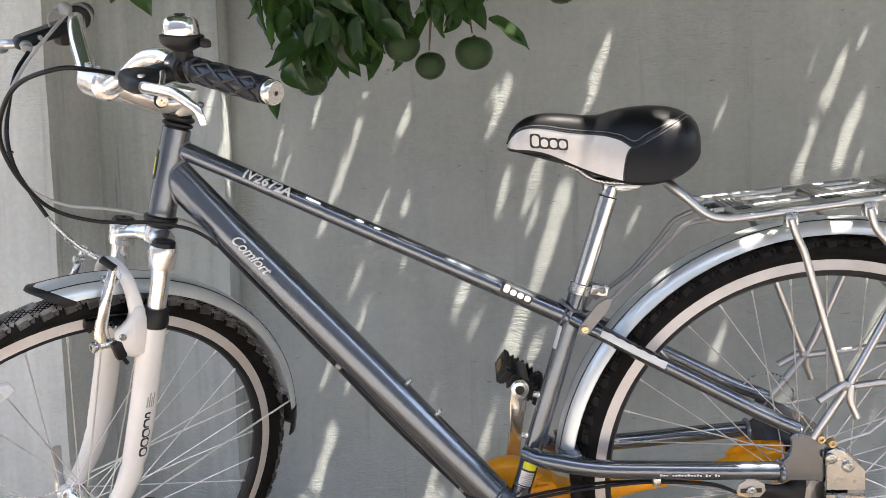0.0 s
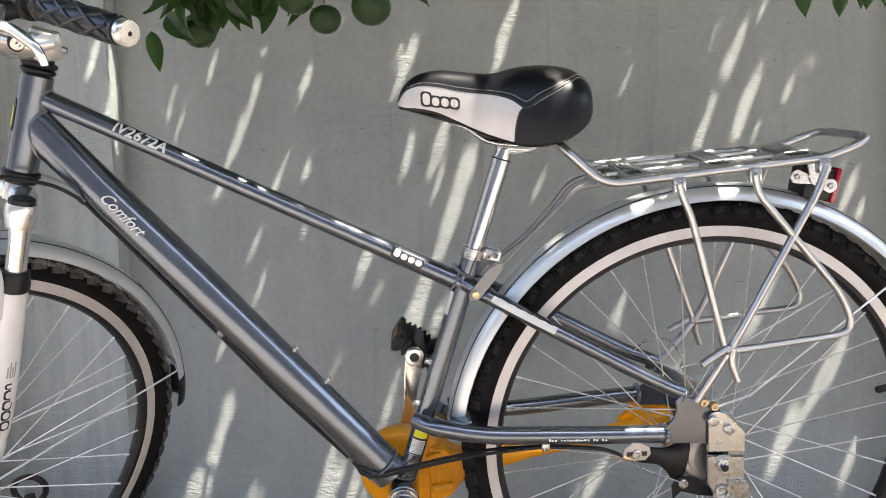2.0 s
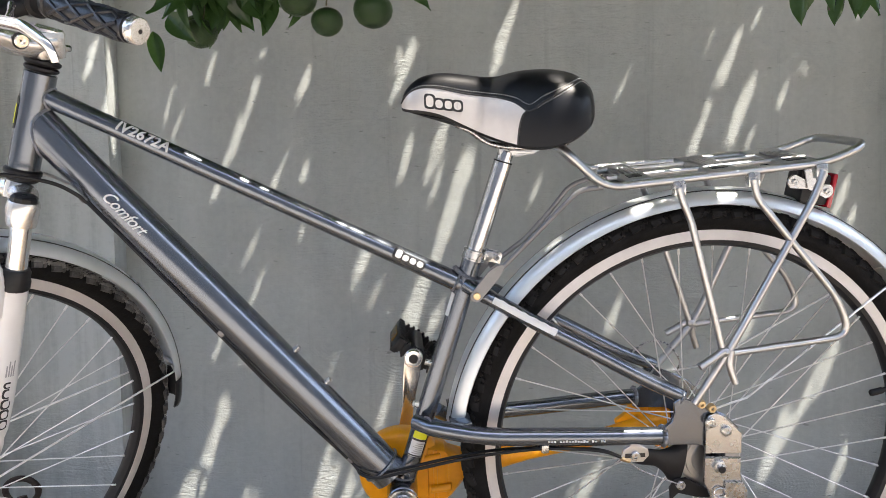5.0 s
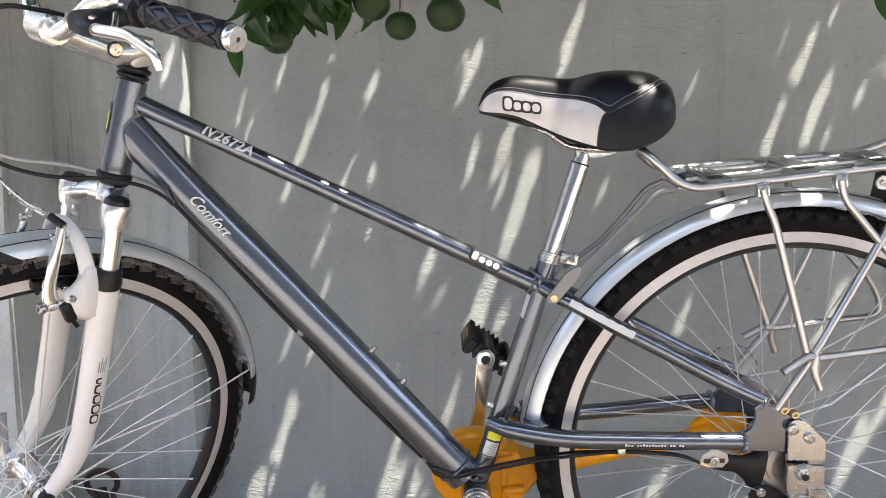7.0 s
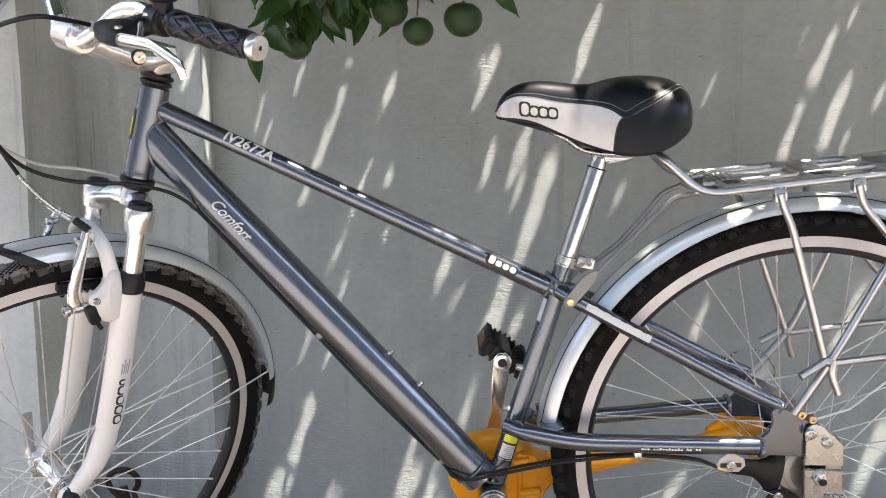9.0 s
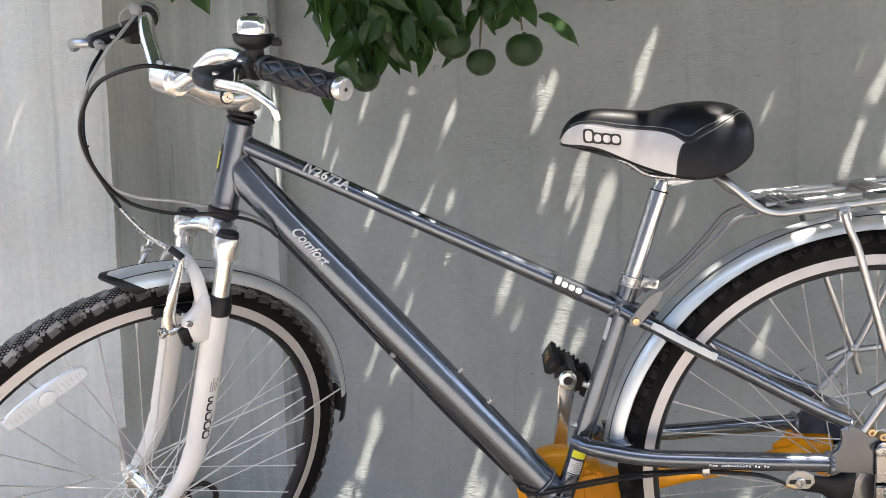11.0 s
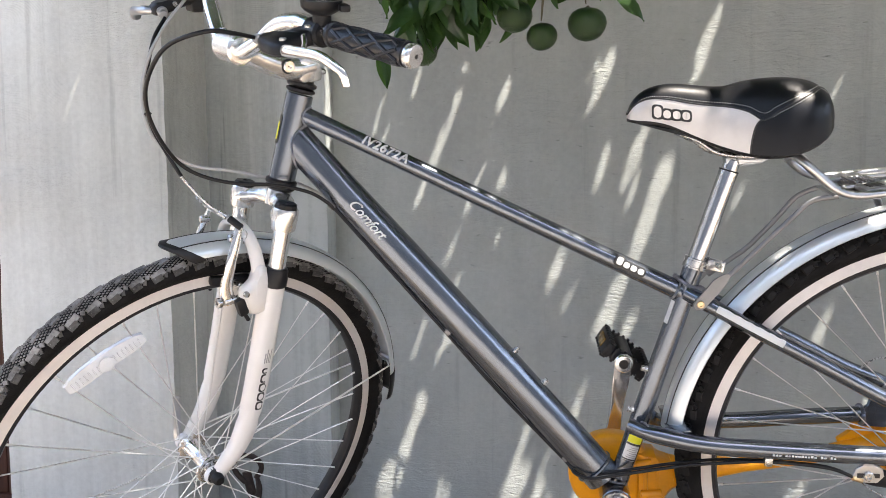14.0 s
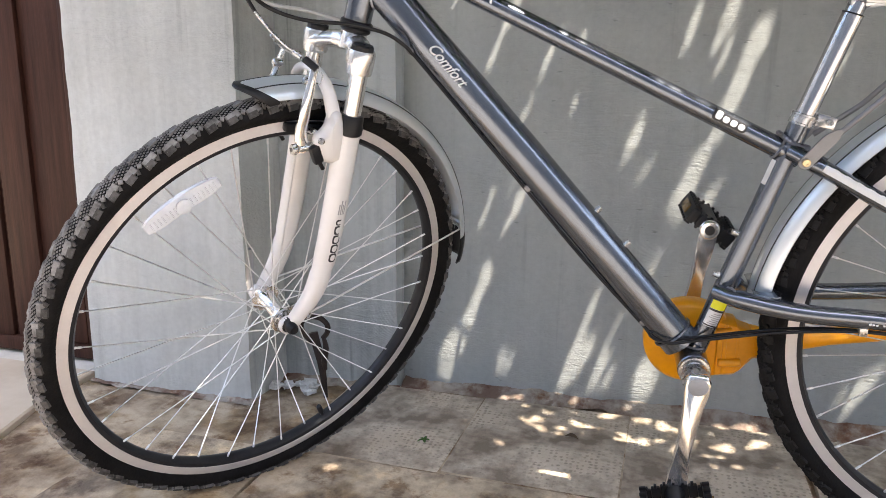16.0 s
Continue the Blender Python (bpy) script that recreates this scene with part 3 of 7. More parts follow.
# a heavier uneven bead where the seat tube rises out of the top tube
ring_at = BB + ST_DIR * ((0.2685 - BB.z) / ST_DIR.z)
lump = []
for k in range(97):
    a = math.tau * k / 96
    lump.append(ring_at + V((math.cos(a) * 0.0185, math.sin(a) * 0.0148, -0.52 * math.cos(a) * 0.0185 - 0.0035 * math.sin(a) ** 2 + 0.0012 * noise.noise(V((k * 0.4, 0, 0))))))
bpart("weld_bead", tube(lump[:-1], [0.0024 + 0.0009 * ((k % 4) / 3.0) + 0.0007 * noise.noise(V((k * 0.3, 3, 0))) for k in range(96)], 8, True), M_WELD, "", seat_tube)
bpart("weld_bead", weld(BB + V((0.0, -0.004, 0.026)), (0.2, 0, 1), 0.0165), M_WELD, "", shell)
bpart("weld_bead", weld((-0.4655, 0, -0.011), DT_DIR, 0.0283), M_WELD, "", shell)
for z, r, h in ((0.553, 0.0205, 0.006), (0.5605, 0.0215, 0.007), (0.4165, 0.0212, 0.007), (0.4225, 0.0228, 0.0095)):
    c = head_at(z)
    bpart("headset_ring", lathe([(r - 0.003, -0.001), (r, h * 0.25), (r, h * 0.7), (r - 0.003, h)], 32, along(c, c + HEAD_DIR)), M_BLACK, "black rubber headset ring")
c = head_at(0.566)
bpart("headset_spacer", lathe([(0.0165, 0), (0.0165, 0.016)], 28, along(c, c + HEAD_DIR)), M_BLACK)
# bosses and their bolts on the down tube and the seat tube
for x, z in ((-0.5792, 0.1673), (-0.5384, 0.1184)):
    at = V((x, 0, z)) - DT_UP * 0.001
    bpart("bottle_bolt", lathe([(0.005, 0), (0.005, 0.005), (0.0042, 0.0055), (0.0042, 0.0095), (0.0022, 0.0095), (0.0022, 0.006)], 16, along(at, at + DT_UP)), M_STEEL, "steel bottle-cage bolt", down)
for x, z in ((-0.392, 0.141), (-0.412, 0.079)):
    s = (V((x, 0, z)) - BB).dot(ST_DIR)
    at = BB + ST_DIR * s + V((-ST_DIR.z, 0, ST_DIR.x)) * 0.0135
    bpart("bottle_bolt", lathe([(0.005, 0), (0.005, 0.003), (0.0042, 0.0035), (0.0042, 0.0085), (0.0022, 0.0085), (0.0022, 0.005)], 16, along(at, at + V((-ST_DIR.z, 0, ST_DIR.x)))), M_STEEL, "steel bottle-cage bolt", seat_tube)

# stays and dropouts
for s in (-1, 1):
    stay = bpart("seat_stay", tube(arc_path([(-0.338, s * 0.010, 0.2555), (-0.305, s * 0.034, 0.2392), (-0.26, s * 0.045, 0.2143), (-0.184, s * 0.051, 0.1725), (-0.1055, s * 0.055, 0.1278), (-0.046, s * 0.058, 0.0975 + 0.002 * (s + 1))], 6), [0.0113] * 6 + [0.0104] * 24 + [0.009], 20), M_PAINT)
    cs = bpart("chain_stay", tube(arc_path([(-0.4 + 0.015 * s, s * 0.02, 0.062), (-0.376 + 0.012 * s, s * 0.040, 0.060 - 0.008 * (s + 1)), (-0.32, s * 0.055, 0.052 - 0.007 * (s + 1)), (-0.24, s * 0.058, 0.048 - 0.004 * (s + 1)), (-0.16, s * 0.060, 0.045), (-0.07, s * 0.062, 0.0425 + 0.0035 * (s + 1))], 6), [0.0112] * 6 + [0.0126] * 25, 20, flat=0.9), M_PAINT)
    drop = bpart("dropout", plate([(-0.075, 0.056), (-0.064, 0.064), (-0.060, 0.078), (-0.062, 0.092), (-0.052, 0.099), (-0.038, 0.094), (-0.012, 0.083), (0.012, 0.070), (0.031, 0.051), (0.031, 0.026), (0.016, 0.020), (0.012, -0.012), (-0.012, -0.012), (-0.015, 0.024), (-0.025, 0.028), (-0.073, 0.031)], 0.006, pose(0, s * 0.064, 0)), M_PAINT)
    bpart("weld_bead", weld((-0.074, s * 0.062, 0.0425 + 0.0035 * (s + 1)), (1, 0, 0), 0.0128, beads=16, thick=0.0030), M_WELD, "", drop)
    bpart("weld_bead", weld((-0.398, s * 0.034, 0.061), (1, s * -0.7, 0), 0.0125, beads=20), M_WELD, "", cs)
    bpart("weld_bead", weld((-0.050, s * 0.058, 0.097), (0.9, 0, -0.35), 0.0098, beads=18), M_WELD, "", drop)
bpart("stay_bridge", block(0.03, 0.10, 0.003, pose(-0.352, 0, 0.066, 0, -12, 0), 0.001), M_PAINT, "fender bridge plate between the stays")
bpart("stay_bridge", rod((-0.285, -0.045, 0.223), (-0.285, 0.045, 0.223), 0.006, 14), M_PAINT)

# seat post, clamp
POST = [V((-0.3305, 0, 0.281)), V((-0.280, 0, 0.436))]
neck = POST[0].lerp(POST[1], 0.905)
bpart("seat_post", rod(POST[0], neck, 0.0126, 48, 0.0008), M_POST, "polished alloy seat post")
bpart("post_neck", rod(neck, POST[1], 0.0108, 36, 0.001), M_POST)
bpart("post_ring", lathe([(0.0110, -0.0008), (0.0129, -0.0006), (0.0129, 0.0010), (0.0110, 0.0012)], 40, along(neck, POST[1])), M_BLACK)
clamp = bpart("seat_clamp", lathe([(0.0140, 0), (0.0160, 0.0), (0.0164, 0.0004), (0.0164, 0.0026), (0.0158, 0.0032), (0.0158, 0.0112), (0.0164, 0.0118), (0.0164, 0.0142), (0.0160, 0.0146), (0.0128, 0.0146)], 40, along((-0.3282, 0, 0.288), (-0.3237, 0, 0.302))), M_PLATE, "alloy seat clamp", sharp=25)
bpart("clamp_ear", block(0.024, 0.004, 0.0145, pose(-0.3010, -0.0085, 0.2925, 0, 14, 6), 0.001), M_PLATE, "", clamp)
bpart("clamp_ear", block(0.024, 0.004, 0.0145, pose(-0.3010, 0.0085, 0.2925, 0, 14, -6), 0.001), M_PLATE, "", clamp)
bolt((-0.2965, -0.010, 0.2920), (0, -1, 0), 0.0042, 0.003, M_STEEL, clamp)
bpart("clamp_quill", rod((-0.2965, 0.018, 0.2920), (-0.2965, -0.008, 0.2920), 0.0028, 10), M_STEEL, "", clamp)

# ---- saddle ----
ST = [  # x, top, bottom, half width, seam height
    (-0.4125, 0.5035, 0.4965, 0.0040, 0.5015),
    (-0.409, 0.514, 0.4945, 0.0120, 0.508),
    (-0.400, 0.526, 0.4930, 0.0195, 0.5165),
    (-0.385, 0.5355, 0.4915, 0.0245, 0.5210),
    (-0.363, 0.5395, 0.486, 0.0275, 0.5190),
    (-0.338, 0.5380, 0.474, 0.0315, 0.5130),
    (-0.313, 0.5345, 0.4605, 0.0385, 0.5080),
    (-0.291, 0.5335, 0.450, 0.0500, 0.5035),
    (-0.273, 0.5375, 0.4430, 0.0620, 0.4960),
    (-0.258, 0.5405, 0.440, 0.0720, 0.4850),
    (-0.244, 0.5415, 0.4395, 0.0800, 0.4950),
    (-0.228, 0.5410, 0.442, 0.0860, 0.5040),
    (-0.208, 0.5375, 0.4490, 0.0880, 0.5150),
    (-0.193, 0.5320, 0.4580, 0.0840, 0.5220),
    (-0.181, 0.5220, 0.4680, 0.0740, 0.5160),
    (-0.1735, 0.5080, 0.4780, 0.0560, 0.5020),
    (-0.1705, 0.4960, 0.4870, 0.0300, 0.4940),
]


RISE = [min(1.0, max(0.0, (row[0] + 0.33) / 0.06)) for row in ST]
ST = [(-0.2955 + (a + 0.2915) * 1.019, b + 0.003 * k, c + 0.0045 * k, d, e + 0.003 * k) for (a, b, c, d, e), k in zip(ST, RISE)]


def saddle_rows(per=3):
    p = arc_path([V((a, b, c)) for a, b, c, _, _ in ST], per)
    q = arc_path([V((a, d, e)) for a, _, _, d, e in ST], per)
    return [(a.x, a.y, a.z, max(b.y, 0.002), min(max(b.z, a.z + 0.001), a.y - 0.0008)) for a, b in zip(p, q)]


def saddle_point(row, u, side):
    """u: 0 on the ridge, 1 on the seam, 2 on the lower edge."""
    x, zt, zb, w, zs = row
    groove = 0.004 * max(0.0, 1 - abs(x + 0.25) / 0.1)

    def at(k):
        z = zb + (zt - zb) * math.cos(k) ** 0.62
        return V((x, side * w * math.sin(k) ** 0.78, z - groove * math.exp(-((k / 0.3) ** 2))))

    ks = math.acos(min(1, max(0, (zs - zb) / (zt - zb))) ** (1 / 0.62))
    return at(ks * u) if u <= 1 else at(ks + (math.pi / 2 - ks) * (u - 1))


rows = saddle_rows()
x_split = -0.2625


def row_at(x):
    for p, q in zip(rows, rows[1:]):
        if p[0] <= x <= q[0]:
            k = (x - p[0]) / max(1e-6, q[0] - p[0])
            return tuple(m + (o - m) * k for m, o in zip(p, q))
    return rows[-1]


def split_x(u):
    """The seam between side and rear panel, from the long seam down."""
    return x_split - 0.0125 * min(1.0, max(0.0, u - 1)) ** 0.55


def skirt_to_seam(side, rear, steps=8):
    """Panel below the long seam, ended on the cross seam."""
    g = Geo()
    n = 30
    verts, faces = [], []
    for i in range(n + 1):
        for k in range(steps + 1):
            u = 1 + k / steps
            xe = split_x(u)
            x0, x1 = (xe, rows[-1][0]) if rear else (rows[0][0], xe)
            verts.append(saddle_point(row_at(x0 + (x1 - x0) * i / n), u, side))
    m = steps + 1
    for i in range(n):
        for k in range(steps):
            q = (i * m + k, i * m + k + 1, (i + 1) * m + k + 1, (i + 1) * m + k)
            faces.append(q if side > 0 else tuple(reversed(q)))
    return g.add(verts, faces)


def skirt(lo, hi, side, u0, u1, steps):
    g = Geo()
    idx = [i for i, r in enumerate(rows) if lo <= r[0] <= hi]
    verts = [saddle_point(rows[i], u0 + (u1 - u0) * k / steps, side) for i in idx for k in range(steps + 1)]
    m = steps + 1
    faces = []
    for a in range(len(idx) - 1):
        for k in range(steps):
            q = (a * m + k, a * m + k + 1, (a + 1) * m + k + 1, (a + 1) * m + k)
            faces.append(q if side > 0 else tuple(reversed(q)))
    return g.add(verts, faces)


cover = Geo()
for side in (-1, 1):
    s = skirt(-1, 1, side, 0, 1, 7)
    cover.add(s.v, s.f)
saddle = bpart("saddle", cover, M_VINYL, "black and silver-grey vinyl saddle with white stitching", sharp=70)
for side in (-1, 1):
    s = skirt_to_seam(side, False)
    bpart("side_panel", s, M_SILVERVINYL, "silver-grey vinyl side panel", saddle, sharp=70)
    s = skirt_to_seam(side, True)
    bpart("rear_panel", s, M_VINYL, "", saddle, sharp=70)
base = Geo()
ring = [saddle_point(r, 2, -1) for r in rows] + [saddle_point(r, 2, 1) for r in reversed(rows)]
n = len(ring)
low = [p + V((0, -p.y * 0.05, -0.0035)) for p in ring]
base.add(ring + low, [(i, (i + 1) % n, n + (i + 1) % n, n + i) for i in range(n)] + [tuple(n + i for i in range(n))])
bpart("base", base, M_BLACK, "black plastic saddle base", saddle, sharp=50)
# piping and stitching along the seams
for side in (-1, 1):
    seam = [saddle_point(r, 1, side) for r in rows]
    nrm = [V((0, side * 0.9, 0.45)).normalized()] * len(seam)
    bpart("piping", tube([p + m * 0.0002 for p, m in zip(seam, nrm)], 0.0011, 6), M_DECALBLACK, "", saddle)
    x_end = [saddle_point(row_at(split_x(1 + k / 10)), 1 + k / 10, side) for k in range(11)]
    bpart("piping", tube([p + V((0, side * 0.0006, 0)) for p in x_end], 0.0011, 6), M_DECALBLACK, "", saddle)
    st = Geo()
    for u, lo, hi in ((0.93, -0.408, -0.166), (1.08, -0.255, -0.18)):
        line = arc_path([saddle_point(r, u, side) for r in rows if lo <= r[0] <= hi], 5)
        for a, b in zip(line[::2], line[1::2]):
            tube([a + V((0, side * 0.0005, 0.0004)), b + V((0, side * 0.0005, 0.0004))], 0.0003, 5, g=st)
    bpart("stitching", st, M_THREAD, "white stitching", saddle)
for s in (-1, 1):
    bpart("saddle_rail", tube(arc_path([(-0.352, s * 0.012, 0.474), (-0.328, s * 0.018, 0.463), (-0.304, s * 0.022, 0.447), (-0.268, s * 0.022, 0.441), (-0.215, s * 0.03, 0.442), (-0.198, s * 0.04, 0.452)], 6), 0.0035, 10), M_STEEL, "steel saddle rail", saddle)
bpart("saddle_clamp", block(0.030, 0.046, 0.006, pose(-0.264, 0, 0.4360, 0, 4, 0), 0.0025), M_ALLOY, "alloy saddle clamp", saddle)
bpart("saddle_clamp", block(0.030, 0.018, 0.018, pose(-0.277, 0, 0.4375, 0, -10, 0), 0.005), M_ALLOY, "", saddle)
bpart("clamp_tongue", plate([(-0.268, 0.438), (-0.238, 0.441), (-0.233, 0.436), (-0.243, 0.430), (-0.272, 0.427)], 0.012), M_ALLOY, "", saddle)

# ---- wheels ----
def wheel(name, label, centre, steer, spin):
    seg = 120
    rim = lathe([(0.3175, -0.0115), (0.3175, -0.0095), (0.314, -0.008), (0.312, 0.008), (0.3175, 0.0095), (0.3175, 0.0115), (0.3035, 0.0128), (0.303, 0.0120), (0.303, -0.0120), (0.3035, -0.0128)], seg, AXIS_Y, True)
    w = bpart(name, rim.move(Matrix.Translation(centre)), M_RIM, label, None, steer, 25)
    bed = lathe([(0.3037, -0.0122), (0.2975, -0.0105), (0.2935, -0.004), (0.2935, 0.004), (0.2975, 0.0105), (0.3037, 0.0122)], seg, AXIS_Y, True)
    bpart("rim_bed", bed.move(Matrix.Translation(centre)), M_RIMDARK, "black rim bed", w, steer)
    prof = [(0.316, -0.010)] + [(0.3315 + 0.0155 * math.cos(radians(q)), 0.0198 * math.sin(radians(q))) for q in range(-120, 121, 12)] + [(0.316, 0.010)]
    bpart("tyre", lathe(prof, seg, AXIS_Y, True).move(Matrix.Translation(centre)), M_TYRE, "black knobbly tyre", w, steer)
    tread = Geo()
    pitch = 2 * math.pi / 74

    lugs = Geo()

    def knob(a, q, along_t, across, h, skew=0.0, taper=0.16):
        r, y = 0.3315 + 0.0155 * math.cos(radians(q)), 0.0198 * math.sin(radians(q))
        m = Matrix.Translation(centre) @ Matrix.Rotation(-a, 4, "Y") @ Matrix.Translation((r, y, 0)) @ Matrix.Rotation(radians(q), 4, "Z") @ Matrix.Rotation(radians(skew), 4, "X")
        v = [m @ V((x * h, yy * across * (0.5 - taper * 0.5 * (x > 0)), zz * along_t * (0.5 - taper * 0.5 * (x > 0)))) for x in (-0.7, 1) for yy, zz in ((-1, -1), (1, -1), (1, 1), (-1, 1))]
        (lugs if abs(q) > 50 else tread).add(v, [(4, 5, 6, 7), (0, 4, 7, 3), (1, 2, 6, 5), (0, 1, 5, 4), (3, 7, 6, 2)])

    def on_tyre(a, q, h):
        n = V((math.cos(radians(q)), math.sin(radians(q)), 0))
        return Matrix.Translation(centre) @ Matrix.Rotation(-a, 4, "Y") @ (V((0.3315 + 0.0155 * math.cos(radians(q)), 0.0198 * math.sin(radians(q)), 0)) + n * h)

    band = [(0.3315 + 0.0155 * math.cos(radians(q)), 0.0198 * math.sin(radians(q))) for q in (-39, 39)]
    band = band[:1] + [(0.3315 + (0.0155 + 0.0026) * math.cos(radians(q)), (0.0198 + 0.0026) * math.sin(radians(q))) for q in range(-36, 37, 9)] + band[1:]
    bpart("tread_band", lathe(band, 148, AXIS_Y, True).move(Matrix.Translation(centre)), M_TYRE, "black tread band under diamond hatching", w, steer, 40)
    # hatching of the band: small studs in a diamond lattice
    step = pitch / 8
    for i in range(592):
        for k in range(-5, 6):
            if (i + k) % 2 == 0:
                a, q = i * step + spin, k * 6.6
                tread.add([on_tyre(a - step * 0.66, q, 0.0024), on_tyre(a, q - 4.3, 0.0024), on_tyre(a + step * 0.66, q, 0.0024), on_tyre(a, q + 4.3, 0.0024), on_tyre(a, q, 0.0042)],
                          [(0, 1, 4), (1, 2, 4), (2, 3, 4), (3, 0, 4)])
    for i in range(74):
        a = i * pitch + spin
        knob(a + pitch * 0.06, -4, 0.0125, 0.0050, 0.0050, 24)
        knob(a - pitch * 0.06, 5, 0.0125, 0.0050, 0.0050, -24)
        for s, o in ((-1, 0.5), (1, 0.0)):
            knob(a + pitch * o, s * 45, 0.0215, 0.0100, 0.0040, -s * 14)
            knob(a + pitch * (o + 0.10), s * 62, 0.0150, 0.0090, 0.0042, -s * 10)
            knob(a + pitch * (o - 0.30), s * 56, 0.0050, 0.0080, 0.0030, s * 20)
            knob(a + pitch * (o + 0.5), s * 41, 0.0060, 0.0060, 0.0030, s * 30)
    side = bpart("side_tread", lugs, M_LUG if steer else M_TREADSHADE, "black side lugs of the tread", w, steer, 20)
    tagged(side, "black side lugs of the tread", kind="stuff")
    bpart("tread", tread, M_TREAD if steer else M_TREADSHADE, "dusty tread studs and side lugs, sky light in their grey" if steer else "tread studs and side lugs darkened for mudguard shade", w, steer, 20)
    return w


front = wheel("front_wheel", "silver alloy front wheel with knobbly tyre", FRONT_C, "wheel", 0.1)
rear = wheel("rear_wheel", "silver alloy rear wheel with knobbly tyre", REAR_C, False, 0.4)
spoke_me = lathe([(0.00098, 0), (0.00098, 0.955), (0.0017, 0.956), (0.0017, 0.999), (0.0011, 1.0)], 6).mesh("spoke")
spoke_me.materials.append(M_SPOKE)


def spokes(w, centre, steer, flange_r, flange_y, spin, near_first, cross):
    """36 crossed spokes, each an object on one shared mesh."""
    for i in range(36):
        near = (i % 2 == 0) == near_first
        side = -1 if near else 1
        a = 2 * math.pi * i / 36 + spin
        odd = (i // 2) % 2 == 1
        lean = radians(60) * (1 if odd == cross[near] else -1)
        hub = V((flange_r * math.cos(a + lean), side * flange_y, flange_r * math.sin(a + lean)))
        end = V((0.2975 * math.cos(a), side * 0.003, 0.2975 * math.sin(a)))
        m = Matrix.Translation(centre) @ along(hub, end) @ Matrix.Diagonal((1, 1, (end - hub).length, 1))
        ob = part("spoke", spoke_me, M_SPOKE, w)
        ob.matrix_basis = (ROLL @ m) if steer else m


spokes(front, FRONT_C, True, 0.019, 0.032, radians(7), True, (False, False))
spokes(rear, REAR_C, False, 0.033, 0.028, radians(8), False, (True, False))

# front hub
hub_prof = [(0.006, -0.048), (0.011, -0.046), (0.012, -0.037), (0.0225, -0.0345), (0.023, -0.0315), (0.016, -0.029), (0.0135, -0.02), (0.0125, 0.0), (0.0135, 0.02), (0.016, 0.029), (0.023, 0.0315), (0.0225, 0.0345), (0.012, 0.037), (0.011, 0.046), (0.006, 0.048)]
bpart("hub", lathe(hub_prof, 32, Matrix.Translation(FRONT_C) @ AXIS_Y), M_CHROME, "polished front hub", front, "wheel")
bpart("hub_seal", lathe([(0.012, -0.0375), (0.0185, -0.0385), (0.0185, -0.0365), (0.012, -0.0365)], 28, Matrix.Translation(FRONT_C) @ AXIS_Y), M_STEEL, "", front, "wheel")
bpart("axle", rod(FRONT_C + V((-0.002, -0.058, 0.003)), FRONT_C + V((-0.002, 0.062, 0.003)), 0.0045, 12), M_STEEL, "", front, True)
bpart("axle_cap", lathe([(0.0125, 0), (0.0125, 0.006), (0.0095, 0.009), (0.0085, 0.019), (0.0065, 0.022)], 20, along(FRONT_C + V((-0.004, -0.050, 0.005)), FRONT_C + V((-0.004, -0.08, 0.005)))), M_BLACK, "black quick-release nut", front, True)
bpart("quick_release_lever", tube(arc_path([FRONT_C + V((-0.010, 0.060, 0.0)), FRONT_C + V((-0.008, 0.066, 0.020)), FRONT_C + V((-0.005, 0.067, 0.048)), FRONT_C + V((-0.002, 0.066, 0.078))], 5), [0.008] * 5 + [0.0065] * 11, 12, flat=0.55), M_ALLOY, "alloy quick-release lever", front, True)
for w, c, st, q in ((front, FRONT_C, "wheel", V((0.24, 0, -0.972))), (rear, REAR_C, False, V((0.976, 0, 0.222)))):
    a, b = c + q * 0.296, c + q * 0.268
    bpart("valve", lathe([(0.0035, 0), (0.0035, 0.010), (0.005, 0.0105), (0.005, 0.027), (0.0038, 0.0285)], 12, along(a, b)), M_BLACK, "black capped tyre valve", w, st)
# spoke reflector of the front wheel
ra, rb = V((-1.247, -0.004, 0.213)), V((-1.139, -0.004, 0.2545))
rd = (rb - ra).normalized()
rn = V((-rd.z, 0, rd.x))
out = []
for k in range(25):
    t = k / 24
    out.append(ra + rd * (0.115 * t) + rn * (0.010 + 0.006 * math.sin(math.pi * t) - 0.004 * (abs(2 * t - 1) ** 6)))
for k in range(25):
    t = 1 - k / 24
    out.append(ra + rd * (0.115 * t) + rn * (-0.011 + 0.001 * math.sin(math.pi * t) + 0.004 * (abs(2 * t - 1) ** 6)))
bpart("reflector", plate([(p.x, p.z) for p in out], 0.008, pose(0, -0.006, 0), 0.0015), M_CLEAR, "clear spoke reflector", front, True)
mid = (ra + rd * 0.0575) + rn * 0.002
bpart("reflector_rib", lathe([(0.0105, 0), (0.0105, 0.002), (0.007, 0.0035), (0.003, 0.0035)], 20, along(mid + V((0, -0.010, 0)), mid + V((0, -0.02, 0)))), M_CLEAR, "", front, True)
ribs = Geo()
for k in range(-8, 9):
    if abs(k) > 1:
        m = mid + rd * (k * 0.006)
        tube([m - rn * 0.006 + V((0, -0.0105, 0)), m + rn * 0.006 + V((0, -0.0105, 0))], 0.0009, 5, g=ribs)
bpart("reflector_rib", ribs, M_CLEAR, "", front, True)

